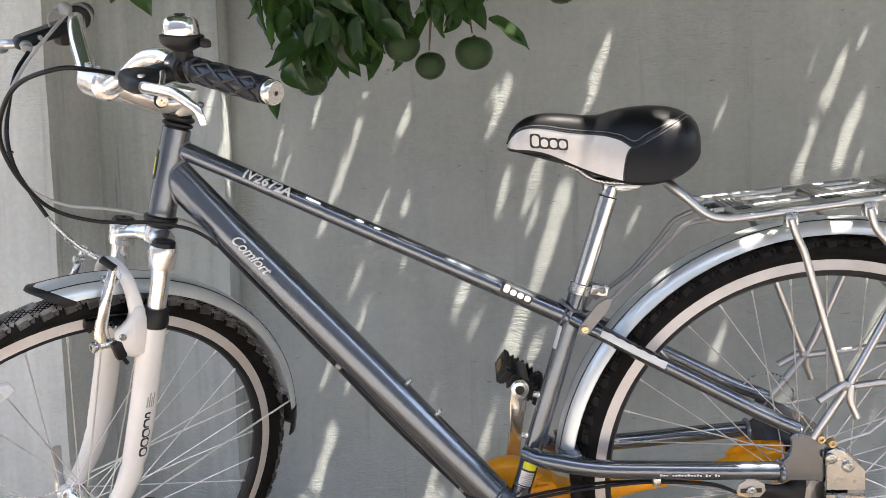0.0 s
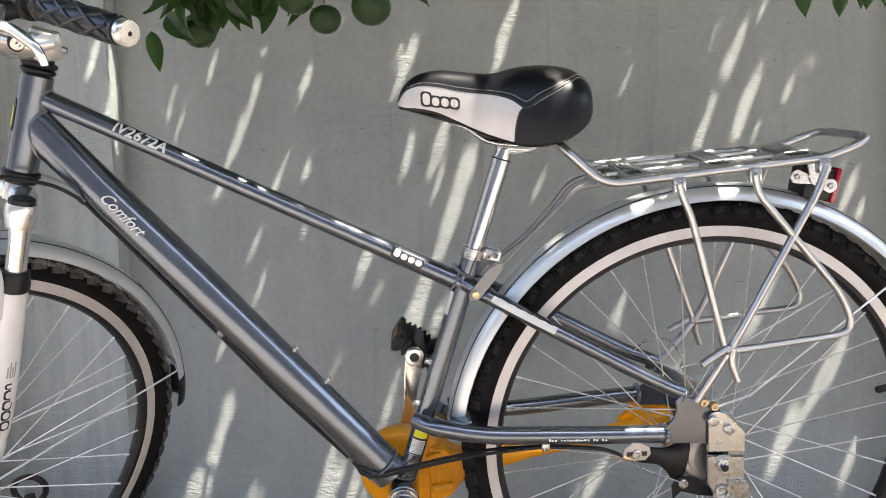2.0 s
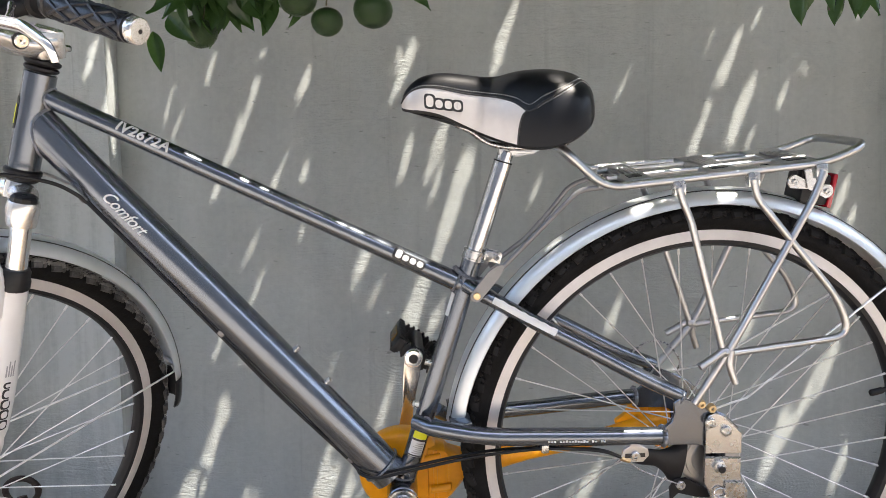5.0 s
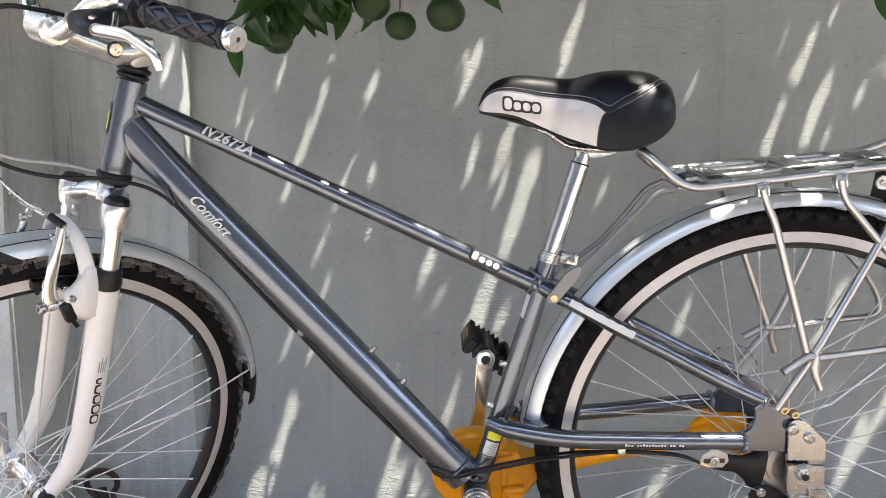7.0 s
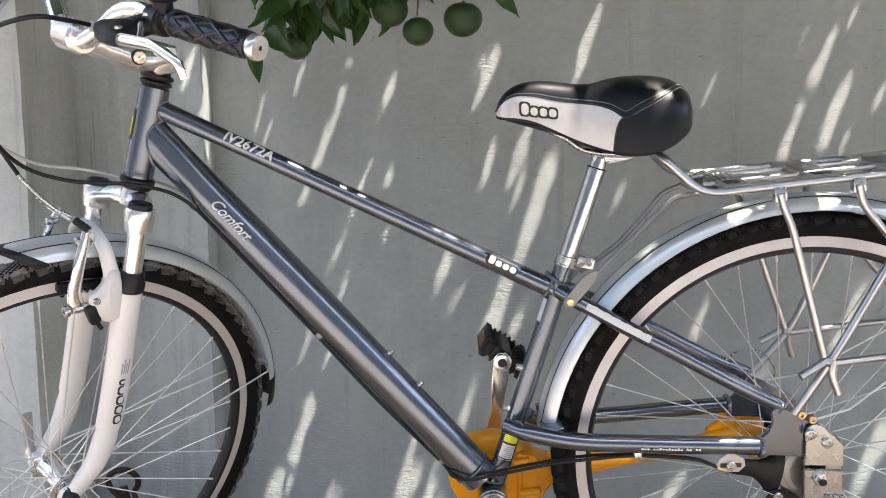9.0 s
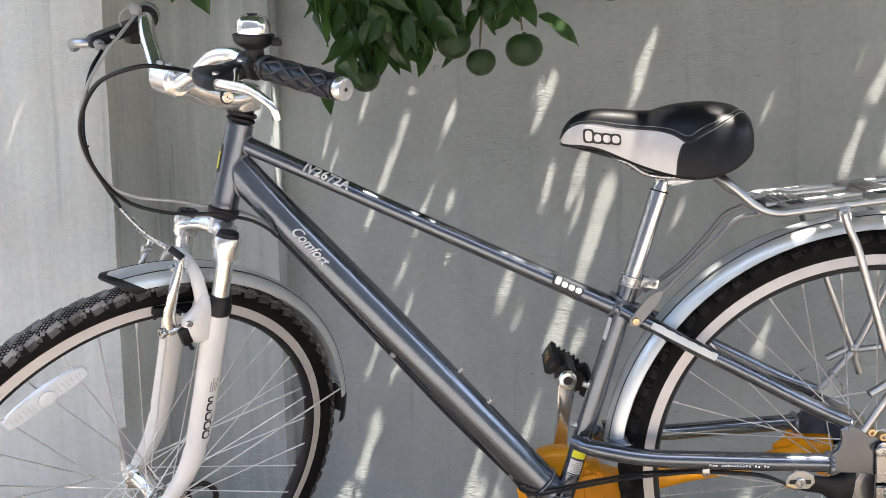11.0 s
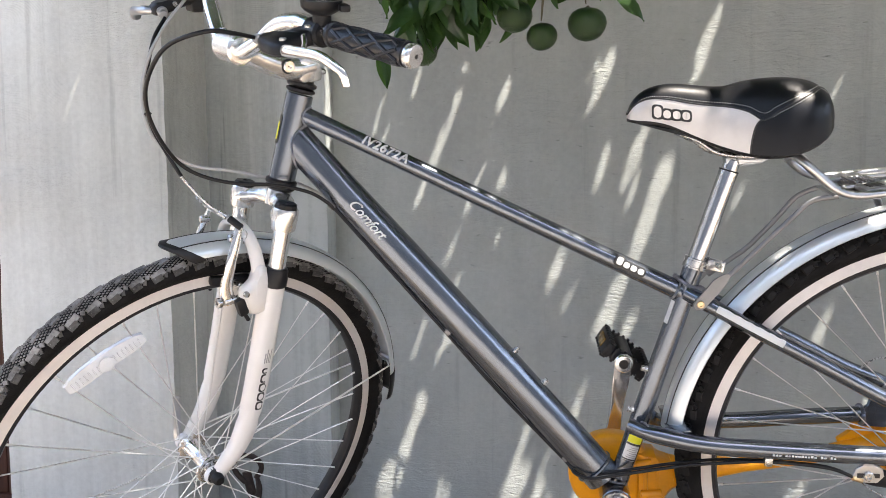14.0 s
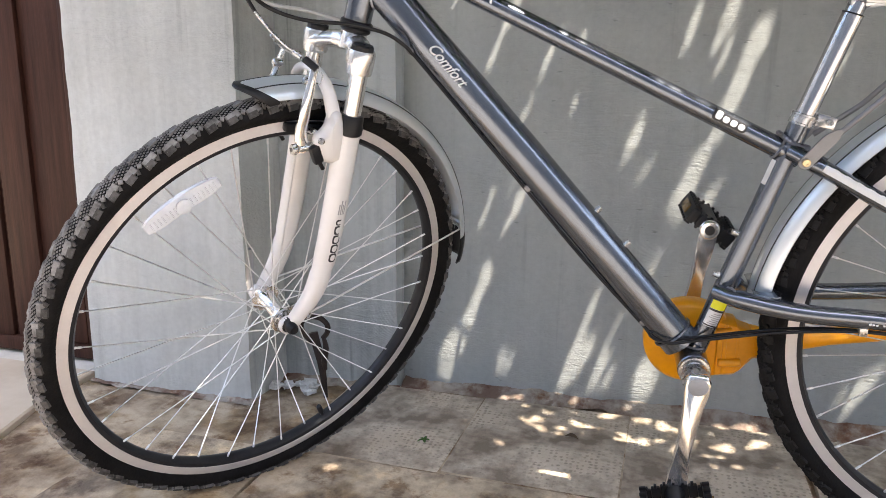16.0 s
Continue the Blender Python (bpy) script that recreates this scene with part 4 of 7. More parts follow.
# rear hub, roller brake and its arm
bpart("hub", lathe([(0.012, -0.05), (0.03, -0.033), (0.0365, -0.031), (0.0365, -0.026), (0.026, -0.022), (0.022, 0.0), (0.026, 0.022), (0.0365, 0.026), (0.0365, 0.031), (0.03, 0.04), (0.015, 0.05)], 36, AXIS_Y), M_ALLOY, "silver rear hub", rear)
bpart("brake_drum", lathe([(0.030, -0.036), (0.043, -0.0365), (0.0455, -0.039), (0.0455, -0.047), (0.043, -0.0495), (0.036, -0.050), (0.0355, -0.0525), (0.028, -0.053), (0.0275, -0.056), (0.012, -0.0565)], 48, AXIS_Y), M_ALLOY, "silver roller-brake drum", rear)
arm = bpart("brake_arm", tube(arc_path([(-0.040, -0.044, -0.006), (-0.055, -0.046, -0.003), (-0.080, -0.050, 0.004), (-0.112, -0.055, 0.011)], 6), [0.036, 0.035, 0.034, 0.033, 0.032, 0.030, 0.026, 0.022, 0.019, 0.0165, 0.0145, 0.013, 0.0125, 0.0125, 0.0125, 0.0125, 0.012, 0.011, 0.010], 24, flat=0.35), M_BLACK, "black roller-brake arm")
bpart("arm_clip", plate([(-0.134, 0.018), (-0.131, 0.028), (-0.121, 0.034), (-0.108, 0.034), (-0.097, 0.028), (-0.095, 0.018), (-0.103, 0.009), (-0.125, 0.009)], 0.004, pose(0, -0.068, 0)), M_ALLOY, "slotted alloy clip", arm)
# no opening is cut: a black plate paints the dark inside the slot
bpart("arm_slot_dark", plate([(-0.129, 0.0165), (-0.129, 0.0225), (-0.101, 0.0225), (-0.101, 0.0165)], 0.001, pose(0, -0.0706, 0)), M_DECALBLACK, "", arm)
bolt((-0.115, -0.0704, 0.0192), (0, -1, 0), 0.0065, 0.004, M_STEEL, arm)
bpart("arm_clip_strap", block(0.014, 0.003, 0.02, pose(-0.115, -0.068, 0.038), 0.001), M_ALLOY, "", arm)
bpart("brake_lever_arm", plate([(-0.060, -0.040), (-0.052, -0.028), (-0.036, -0.026), (-0.005, -0.044), (0.0, -0.058), (-0.02, -0.056), (-0.048, -0.048), (-0.058, -0.058)], 0.005, pose(0, -0.056, 0)), M_BLACK, "", arm)
bolt((-0.045, -0.059, -0.035), (0, -1, 0), 0.0065, 0.004, M_STEEL, arm)
bpart("drum_label", plate([(-0.0365, 0.010), (-0.034, 0.021), (-0.0285, 0.0245), (-0.031, 0.012)], 0.0006, pose(0, -0.0502, 0)), M_PAPER, "", rear)
bpart("axle_nut", lathe([(0.0135, 0), (0.0135, 0.003), (0.0098, 0.0035), (0.0092, 0.0115), (0.0062, 0.012), (0.0052, 0.018)], 6, along((-0.001, -0.075, 0.003), (-0.001, -0.09, 0.003))), M_STEEL, "steel axle nut", rear, sharp=20)
bpart("axle", rod((-0.001, -0.094, 0.003), (-0.001, 0.09, 0.003), 0.005, 12), M_BLACK, "", rear)

# kickstand
kick = bpart("kickstand", plate([(-0.018, 0.066), (-0.015, 0.073), (-0.006, 0.077), (0.005, 0.073), (0.033, 0.045), (0.034, 0.016), (-0.017, 0.018)], 0.004, pose(0, -0.0715, 0)), M_PLATE, "plated steel kickstand bracket")
bpart("kickstand_plate", plate([(-0.021, 0.016), (0.030, 0.013), (0.031, -0.010), (0.034, -0.024), (0.034, -0.075), (-0.008, -0.075), (-0.010, -0.040), (-0.020, -0.022)], 0.006, pose(0, -0.078, 0)), M_PLATE, "", kick)
bpart("kickstand_plate", plate([(0.008, -0.02), (0.033, -0.022), (0.040, -0.034), (0.040, -0.085), (0.008, -0.085)], 0.004, pose(0, -0.0835, 0)), M_STEEL, "", kick)
for x, z in ((-0.013, 0.064), (0.010, 0.051)):
    bolt((x, -0.0735, z), (0, -1, 0), 0.0075, 0.004, M_STEEL, kick)
for k in range(5):
    c = V((0.001, -0.085, -0.050 - 0.0062 * k))
    bpart("spring_coil", tube([c + V((0.008 * math.cos(a), 0.004 * math.sin(a), 0.0045 * a / math.tau)) for a in (math.tau * i / 14 for i in range(15))], 0.0011, 6), M_CHROME, "", kick)
bpart("spring_hook", tube([V((0.001, -0.0845, -0.037)) + V((0.0085 * math.cos(a), 0, 0.0085 * math.sin(a))) for a in (radians(-80 + 18 * i) for i in range(19))], 0.0012, 6), M_CHROME, "", kick)
bpart("kickstand_leg", tube(arc_path([(0.014, -0.084, -0.05), (0.020, -0.09, -0.10), (0.05, -0.135, -0.24), (0.062, -0.165, -0.333)], 6), 0.0085, 14), M_ALLOY, "", kick)
for x, z in ((-0.026, 0.091), (-0.011, 0.084)):
    at = V((x, -0.068, z))
    bpart("eyelet_bolt", lathe([(0.0062, 0), (0.0062, 0.006), (0.005, 0.008), (0.0028, 0.008), (0.0028, 0.004), (0.0003, 0.0035)], 16, along(at, at + V((0, -1, 0)))), M_BRASS, "brass-coloured eyelet bolt", None)


# ---- mudguards ----
def fender(name, centre, a0, a1, r, steer, label, deep=0.024, sweep=0.0):
    """A rolled sheet mudguard over the tyre, open below; sweep: degrees by which its first end is cut back at the sides."""
    n, prof = 60, []
    for k in range(15):
        q = -1 + 2 * k / 14
        prof.append((0.0295 * math.sin(q * 1.5) / math.sin(1.5), r - deep * (1 - math.cos(q * 1.5)) / (1 - math.cos(1.5))))
    ring = prof + [(y * 0.955, rr - 0.0014) for y, rr in reversed(prof)]
    m = len(ring)
    verts, faces = [], []
    for i in range(n + 1):
        for k, (y, rr) in enumerate(ring):
            q = abs(-1 + 2 * (k if k < 15 else 29 - k) / 14)
            b0 = a0 - sweep * q**1.4
            a = radians(b0 + (a1 - b0) * i / n)
            verts.append(centre + V((rr * math.cos(a), y, rr * math.sin(a))))
    for i in range(n):
        for k in range(m):
            q = (i * m + k, i * m + (k + 1) % m, (i + 1) * m + (k + 1) % m, (i + 1) * m + k)
            faces.append(q if a1 > a0 else tuple(reversed(q)))
    faces += [tuple(range(m)), tuple(n * m + k for k in reversed(range(m)))]
    f = bpart(name, Geo().add(verts, faces), M_FENDER, label, None, steer, 45)
    for q in (-0.40, 0.40):
        y = 0.0295 * math.sin(q * 1.5) / math.sin(1.5)
        rr = r - deep * (1 - math.cos(q * 1.5)) / (1 - math.cos(1.5)) + 0.0002
        b0 = a0 - sweep * abs(q) ** 1.4
        line = [centre + V((rr * math.cos(radians(b0 + (a1 - b0) * i / n)), y, rr * math.sin(radians(b0 + (a1 - b0) * i / n)))) for i in range(n + 1)]
        bpart("pinstripe", tube(line, 0.0009, 6), M_DECALBLACK, "dark pinstripe", f, steer)
    return f


def fender_edging(f, centre, a0, r, deep, sweep, steer):
    """A black rubber edging that follows the swept end of a mudguard."""
    n, verts, faces = 24, [], []
    for k in range(n + 1):
        q = -1.06 + 2.12 * k / n
        y = 0.0300 * math.sin(q * 1.5) / math.sin(1.5)
        rr = r + 0.0010 - deep * (1 - math.cos(q * 1.5)) / (1 - math.cos(1.5))
        e = a0 - sweep * abs(q) ** 1.4
        w = 1.0 + 0.9 * abs(q)
        for da, dr in ((-w, 0.0), (0.45, 0.0012), (0.75, -0.001), (0.45, -0.0045), (-w, -0.0038)):
            a = radians(e + da)
            verts.append(centre + V(((rr + dr) * math.cos(a), y, (rr + dr) * math.sin(a))))
    for k in range(n):
        for i in range(5):
            faces.append((k * 5 + i, k * 5 + (i + 1) % 5, (k + 1) * 5 + (i + 1) % 5, (k + 1) * 5 + i))
    faces += [tuple(reversed(range(5))), tuple(n * 5 + i for i in range(5))]
    bpart("mud_flap", Geo().add(verts, faces), M_BLACK, "black rubber mudguard edging", f, steer, 50)


def flap(f, centre, a0, a1, r, steer, taper):
    """A black rubber end on a mudguard, narrowing to its tip."""
    g = Geo()
    n, verts, faces = 8, [], []
    for i in range(n + 1):
        t = i / n
        a = radians(a0 + (a1 - a0) * t)
        w = 0.031 * (1 - taper * t**2)
        for k in range(9):
            q = -1 + k / 4
            verts.append(centre + V(((r - 0.025 * (1 - math.cos(q * 1.5)) + 0.001) * math.cos(a), w * math.sin(q * 1.5), (r - 0.025 * (1 - math.cos(q * 1.5)) + 0.001) * math.sin(a))))
    for i in range(n):
        for k in range(8):
            faces.append((i * 9 + k, i * 9 + k + 1, (i + 1) * 9 + k + 1, (i + 1) * 9 + k))
    ob = bpart("mud_flap", g.add(verts, faces), M_BLACK, "black rubber mudguard end", f, steer)
    mod = ob.modifiers.new("thick", "SOLIDIFY")
    mod.thickness = 0.003
    return ob


ff = fender("front_fender", FRONT_C, 93.0, 0, 0.3755, "wheel", "silver alloy front mudguard with dark pinstripes", 0.020, 4.8)
fender_edging(ff, FRONT_C, 93.0, 0.3755, 0.020, 4.8, "wheel")
flap(ff, FRONT_C, 3, -6, 0.3730, "wheel", 0.2)
rf = fender("rear_fender", REAR_C + V((0.001, 0, 0)), 32, 172, 0.3765, False, "silver alloy rear mudguard with dark pinstripes", 0.021)
flap(rf, REAR_C + V((0.001, 0, 0)), 33, 25, 0.3735, False, 0.4)
for s in (-1, 1):
    a = FRONT_C + V((0.0255, s * 0.058, 0.0145))
    e = FRONT_C + V((0.356, s * 0.024 + 0.006, 0.030))
    bpart("fender_stay", tube([a, a.lerp(e, 0.5), e, FRONT_C + V((0.364, s * 0.005 + 0.007, 0.033))], 0.0016, 8), M_SPOKE, "thin steel mudguard stay", ff, True)
    bolt(a + V((0, s * 0.001, 0)), (0, s, 0), 0.006, 0.004, M_STEEL, ff, True)
    bpart("fender_stay", tube([(-0.010, s * 0.073, 0.083), (0.04, s * 0.066, 0.094), (0.268, s * 0.028, 0.245), (0.284, s * 0.012, 0.253)], 0.0016, 8), M_SPOKE, "thin steel mudguard stay", rf)
bpart("stay_clamp", block(0.010, 0.045, 0.008, pose(0.283, 0, 0.2525, 0, 48, 0), 0.002), M_ALLOY, "", rf)
bpart("stay_clamp", block(0.008, 0.045, 0.008, Matrix.Translation(FRONT_C + V((0.365, 0.007, 0.033))) @ pose(0, 0, 0, 0, 5, 0), 0.002), M_ALLOY, "", ff, True)

# ---- rear rack ----
RY = 0.066
rack = bpart("rack", tube(rounded([(0.129, -RY, 0.414), (-0.163, -RY, 0.389), (-0.2190, -RY * 0.92, 0.4425), (-0.1950, RY * 0.92, 0.4340), (-0.160, RY, 0.4025), (0.129, RY, 0.4190), (0.1835, RY * 0.95, 0.4400), (0.1835, -RY * 0.95, 0.4365)], 0.026, 7, True), 0.0056, 14, True), M_ALLOY, "silver tubular alloy rear rack")
for y in (-0.024, 0.024):
    bpart("platform_rod", rod((-0.150, y, 0.3995 + 0.10 * y), (0.122, y, 0.4190 + 0.04 * y), 0.0036, 10), M_ALLOY, "", rack)
for x, ln in ((-0.118, 0.036), (-0.005, 0.042), (0.098, 0.050)):
    z = 0.3985 + (x + 0.163) * 0.0740
    cp = bpart("cross_plate", block(ln, 2 * RY - 0.008, 0.007, pose(x, 0, z - 0.0015, 4, -4.9, 0), 0.0025), M_ALLOY, "ribbed alloy cross plate", rack)
    for k in range(5):
        bpart("rib", block(0.003, 0.05, 0.003, pose(x - 0.014 + 0.007 * k, 0, z + 0.003, 4, -4.9, 0), 0.001), M_ALLOY, "", rack)
    # black block laid on the plate for the dark of a slot
    bpart("slot", block(ln * 0.5, 0.018, 0.002, pose(x, -0.040, z - 0.0008, 4, -4.9, 0), 0.0005), M_DECALBLACK, "", rack)
bpart("front_plate", block(0.040, 0.07, 0.003, pose(-0.143, 0, 0.3925, 5, -4.9, 0), 0.001), M_ALLOY, "", rack)
for y in (-0.02, 0.0, 0.02):
    bolt((-0.145, y, 0.394 + 0.09 * y), (0, 0, 1), 0.004, 0.003, M_STEEL, rack)
for s in (-1, 1):
    y = s * 0.076
    dx, dz = (0.020, -0.010) if s > 0 else (0.0, 0.0)
    for x, z in ((-0.068, 0.3895), (0.029, 0.398), (0.118, 0.4065)):
        bpart("rail_clip", block(0.016, 0.012, 0.019, pose(x, s * (RY + 0.003), z - 0.003, 0, -5, 0), 0.003), M_PLATE, "bright alloy rail clip", rack)
    bpart("leg", tube(rounded([(-0.070, y, 0.388), (-0.064, y, 0.368), (-0.053, y, 0.346), (-0.004 + dx, s * 0.080, 0.170 + dz)], 0.02, 4), 0.0048, 12), M_ALLOY, "", rack)
    bpart("leg", tube(rounded([(0.027, y, 0.396), (0.033, y, 0.371), (0.150 + dx, s * 0.080, 0.234 + dz), (0.171 + dx, s * 0.080, 0.182 + dz), (-0.003 + dx, s * 0.082, 0.1645 + dz)], 0.040, 8), 0.0048, 12), M_ALLOY, "", rack)
    bpart("leg", tube(rounded([(0.120, y, 0.404), (0.110, y, 0.372), (0.006 + dx, s * 0.082, 0.172 + dz), (-0.036, s * 0.074, 0.093)], 0.03, 4), 0.0050, 12), M_ALLOY, "", rack)
    bpart("hook", tube(arc_path([(-0.004 + dx, s * 0.084, 0.170 + dz), (-0.020 + dx, s * 0.086, 0.160 + dz), (-0.0375 + dx, s * 0.088, 0.150 + dz)], 5), 0.0052, 12), M_ALLOY, "", rack)
    bpart("hook", tube(arc_path([(0.006 + dx, s * 0.084, 0.170 + dz), (0.004 + dx, s * 0.086, 0.150 + dz), (0.0125 + dx, s * 0.088, 0.125 + dz)], 5), 0.0046, 12), M_ALLOY, "", rack)
    bpart("leg_weld", lathe([(0.0005, -0.009), (0.006, -0.006), (0.008, 0), (0.006, 0.006), (0.0005, 0.009)], 14, Matrix.Translation((-0.002 + dx, s * 0.081, 0.168 + dz)) @ AXIS_Y), M_ALLOY, "", rack)
    # flat stays to the top of the seat stays
    bend = [(-0.155, s * 0.028, 0.386), (-0.188, s * 0.030, 0.383), (-0.246, s * 0.036, 0.328), (-0.300, s * 0.042, 0.277)] if s < 0 else [(-0.160, s * 0.030, 0.392), (-0.186, s * 0.033, 0.382), (-0.214, s * 0.037, 0.345), (-0.247, s * 0.040, 0.308), (-0.300, s * 0.044, 0.268)]
    bpart("front_stay", tube(rounded(bend, 0.012, 4), 0.0036, 10, flat=0.6), M_STAY, "dull grey steel rack stay", rack)
    strap = rounded([(-0.338, 0, 0.2475), (-0.334, 0, 0.2395), (-0.3245, 0, 0.2400), (-0.2955, 0, 0.2740), (-0.2895, 0, 0.2890), (-0.2970, 0, 0.2900), (-0.3105, 0, 0.2830)], 0.006, 4, True)
    bpart("stay_bracket", plate([(p.x, p.z) for p in strap], 0.003, pose(0, s * 0.046, 0)), M_STAY, "plated stay bracket", rack)
    bolt((-0.328, s * 0.047, 0.2485), (0, s, 0), 0.005, 0.004, M_BRASS, rack)
    bpart("bracket_spacer", rod((-0.328, s * 0.018, 0.2485), (-0.328, s * 0.046, 0.2485), 0.004, 10), M_STEEL, "", rack)
ear_a, ear_b = V((0.1065, 0, 0.3855)), V((0.1525, 0, 0.3715))
ear_d = (ear_b - ear_a).normalized()
ear_n = V((-ear_d.z, 0, ear_d.x))
ears = [ear_a + (-ear_d * math.sin(a) + ear_n * math.cos(a)) * 0.0095 for a in (radians(10 + 16 * k) for k in range(11))]
ears += [ear_a.lerp(ear_b, 0.45) - ear_n * 0.0045]
ears += [ear_b + (ear_d * math.sin(a) - ear_n * math.cos(a)) * 0.0095 for a in (radians(10 + 16 * k) for k in range(11))]
ears += [ear_a.lerp(ear_b, 0.55) + ear_n * 0.0045]
bpart("reflector_bracket", plate([(p.x, p.z) for p in ears], 0.003, pose(0, -0.030, 0)), M_PLATE, "grey steel reflector bracket", rack)
bpart("bracket_strap", plate([(0.117, 0.402), (0.134, 0.404), (0.1345, 0.378), (0.124, 0.376)], 0.003, pose(0, -0.0335, 0)), M_PLATE, "", rack)
for p in (ear_a, ear_b):
    bolt((p.x, -0.0315, p.z), (0, -1, 0), 0.0040, 0.003, M_STEEL, rack)
bpart("reflector_housing", block(0.040, 0.046, 0.043, pose(0.1425, 0.000, 0.374, 0, 9, 0), 0.006), M_BLACK, "black reflector housing", rack)
bpart("housing_boss", block(0.020, 0.016, 0.020, pose(0.127, -0.021, 0.394, 0, 9, 0), 0.005), M_BLACK, "", rack)
bpart("reflector_lens", block(0.007, 0.050, 0.048, pose(0.1650, 0.000, 0.3705, 0, 9, 0), 0.003), M_REDLENS, "red reflector lens", rack)

# ---- shaft drive and cranks ----
cv = bpart("drive_cover", lathe([(0.020, 0.036), (0.058, 0.037), (0.0645, 0.042), (0.0655, 0.050), (0.0655, 0.066), (0.060, 0.073), (0.02, 0.076)], 56, Matrix.Translation((-0.4365, 0, -0.046)) @ AXIS_Y), M_ORANGE, "orange shaft-drive gear cover", sharp=50)
bpart("cover_neck", plate([(-0.40, -0.004), (-0.372, -0.008), (-0.366, -0.016), (-0.345, -0.024), (-0.330, -0.030), (-0.330, -0.058), (-0.345, -0.066), (-0.362, -0.088), (-0.370, -0.094), (-0.40, -0.098)], 0.042, pose(0, 0.055, 0), 0.006), M_ORANGE, "", cv)
bpart("cover_rib", block(0.006, 0.046, 0.080, pose(-0.386, 0.055, -0.050), 0.002), M_ORANGE, "", cv)
bpart("cover_rib", block(0.005, 0.044, 0.064, pose(-0.368, 0.055, -0.052), 0.002), M_ORANGE, "", cv)
bpart("cover_boss", rod((-0.394, 0.031, -0.072), (-0.362, 0.031, -0.069), 0.0062, 14), M_ORANGE, "", cv)
bpart("cover_boss", rod((-0.402, 0.031, -0.022), (-0.378, 0.031, -0.018), 0.005, 14), M_ORANGE, "", cv)
bpart("shaft_tube", tube([(-0.345, 0.058, -0.046), (-0.325, 0.058, -0.044), (-0.24, 0.058, -0.030), (-0.15, 0.060, -0.020), (-0.07, 0.068, -0.004), (-0.02, 0.074, 0.004)], [0.026, 0.021, 0.0135, 0.0105, 0.0135, 0.024], 22), M_ORANGE, "orange tapered shaft housing", cv)
bpart("rear_gear_cover", lathe([(0.02, 0.036), (0.048, 0.038), (0.052, 0.044), (0.052, 0.058), (0.045, 0.064), (0.02, 0.066)], 40, Matrix.Translation((-0.002, 0.030, 0.000)) @ AXIS_Y), M_ORANGE, "", cv, sharp=50)
bpart("torque_arm", plate([(-0.100, 0.004), (-0.085, 0.016), (-0.070, 0.046), (-0.058, 0.052), (-0.050, 0.045), (-0.046, 0.028), (-0.05, 0.0), (-0.095, -0.010)], 0.010, pose(0, 0.076, 0), 0.003), M_ORANGE, "", cv)
bolt((-0.060, 0.071, 0.043), (0, -1, 0), 0.005, 0.004, M_STEEL, cv)
bpart("spoke_guard", tube(arc_path([(-0.086, 0.05, 0.122), (-0.0674, 0.05, 0.1371), (-0.0506, 0.05, 0.141), (-0.0336, 0.05, 0.1378), (-0.0204, 0.05, 0.1267), (-0.0084, 0.05, 0.1068), (-0.0129, 0.05, 0.0935)], 5), 0.0014, 8), M_STEEL, "bent steel wire guard", cv)


def crank(end, y, name):
    """A forged crank arm from the bracket axis, tapering to the pedal eye."""
    a, e = BB + V((0, y, 0)), V(end)
    d = (e - a).normalized()
    s = V((-d.z, 0, d.x))
    pts = []
    ln = (e - a).length
    for t, w in ((-0.018, 0.012), (-0.008, 0.0185), (0.008, 0.0185), (0.03, 0.0155), (0.07, 0.0130), (0.11, 0.0122), (0.14, 0.0130), (0.16, 0.0150), (ln, 0.0158), (ln + 0.009, 0.0125), (ln + 0.015, 0.0060)):
        pts.append((a + d * t, w))
    out = [p + s * w for p, w in pts] + [p - s * w for p, w in reversed(pts)]
    g = plate([(q.x, q.z) for q in out], 0.013, pose(0, y, 0), 0.003)
    k = bpart(name, g, M_CHROME, "polished alloy crank arm", sharp=50)
    side = 1 if y > 0 else -1
    if side < 0:
        bpart("crank_cap", lathe([(0.0135, 0), (0.0135, 0.002), (0.011, 0.0032), (0.0005, 0.0036)], 24, along(a + V((0, -0.0062, 0)), a + V((0, -1, 0)))), M_GREYPLASTIC, "grey plastic crank cap", k)
        bpart("bracket_ring", lathe([(0.0215, 0), (0.0215, 0.006), (0.016, 0.007), (0.016, 0.016), (0.019, 0.017), (0.019, 0.030)], 28, along(BB + V((0, -0.036, 0)), BB + V((0, -1, 0)))), M_STEEL, "", k)
    else:
        p = V((e.x, y, e.z))
        bpart("pedal_boss", lathe([(0.0152, 0), (0.0148, 0.002), (0.0125, 0.0042), (0.0075, 0.0042), (0.007, 0.002)], 26, along(p + V((0, -0.0062, 0)), p + V((0, -1, 0)))), M_CHROME, "", k)
        bpart("pedal_eye", rod(p + V((0, -0.0100, 0)), p + V((0, -0.006, 0)), 0.0072, 18), M_DECALBLACK, "", k)
    return k


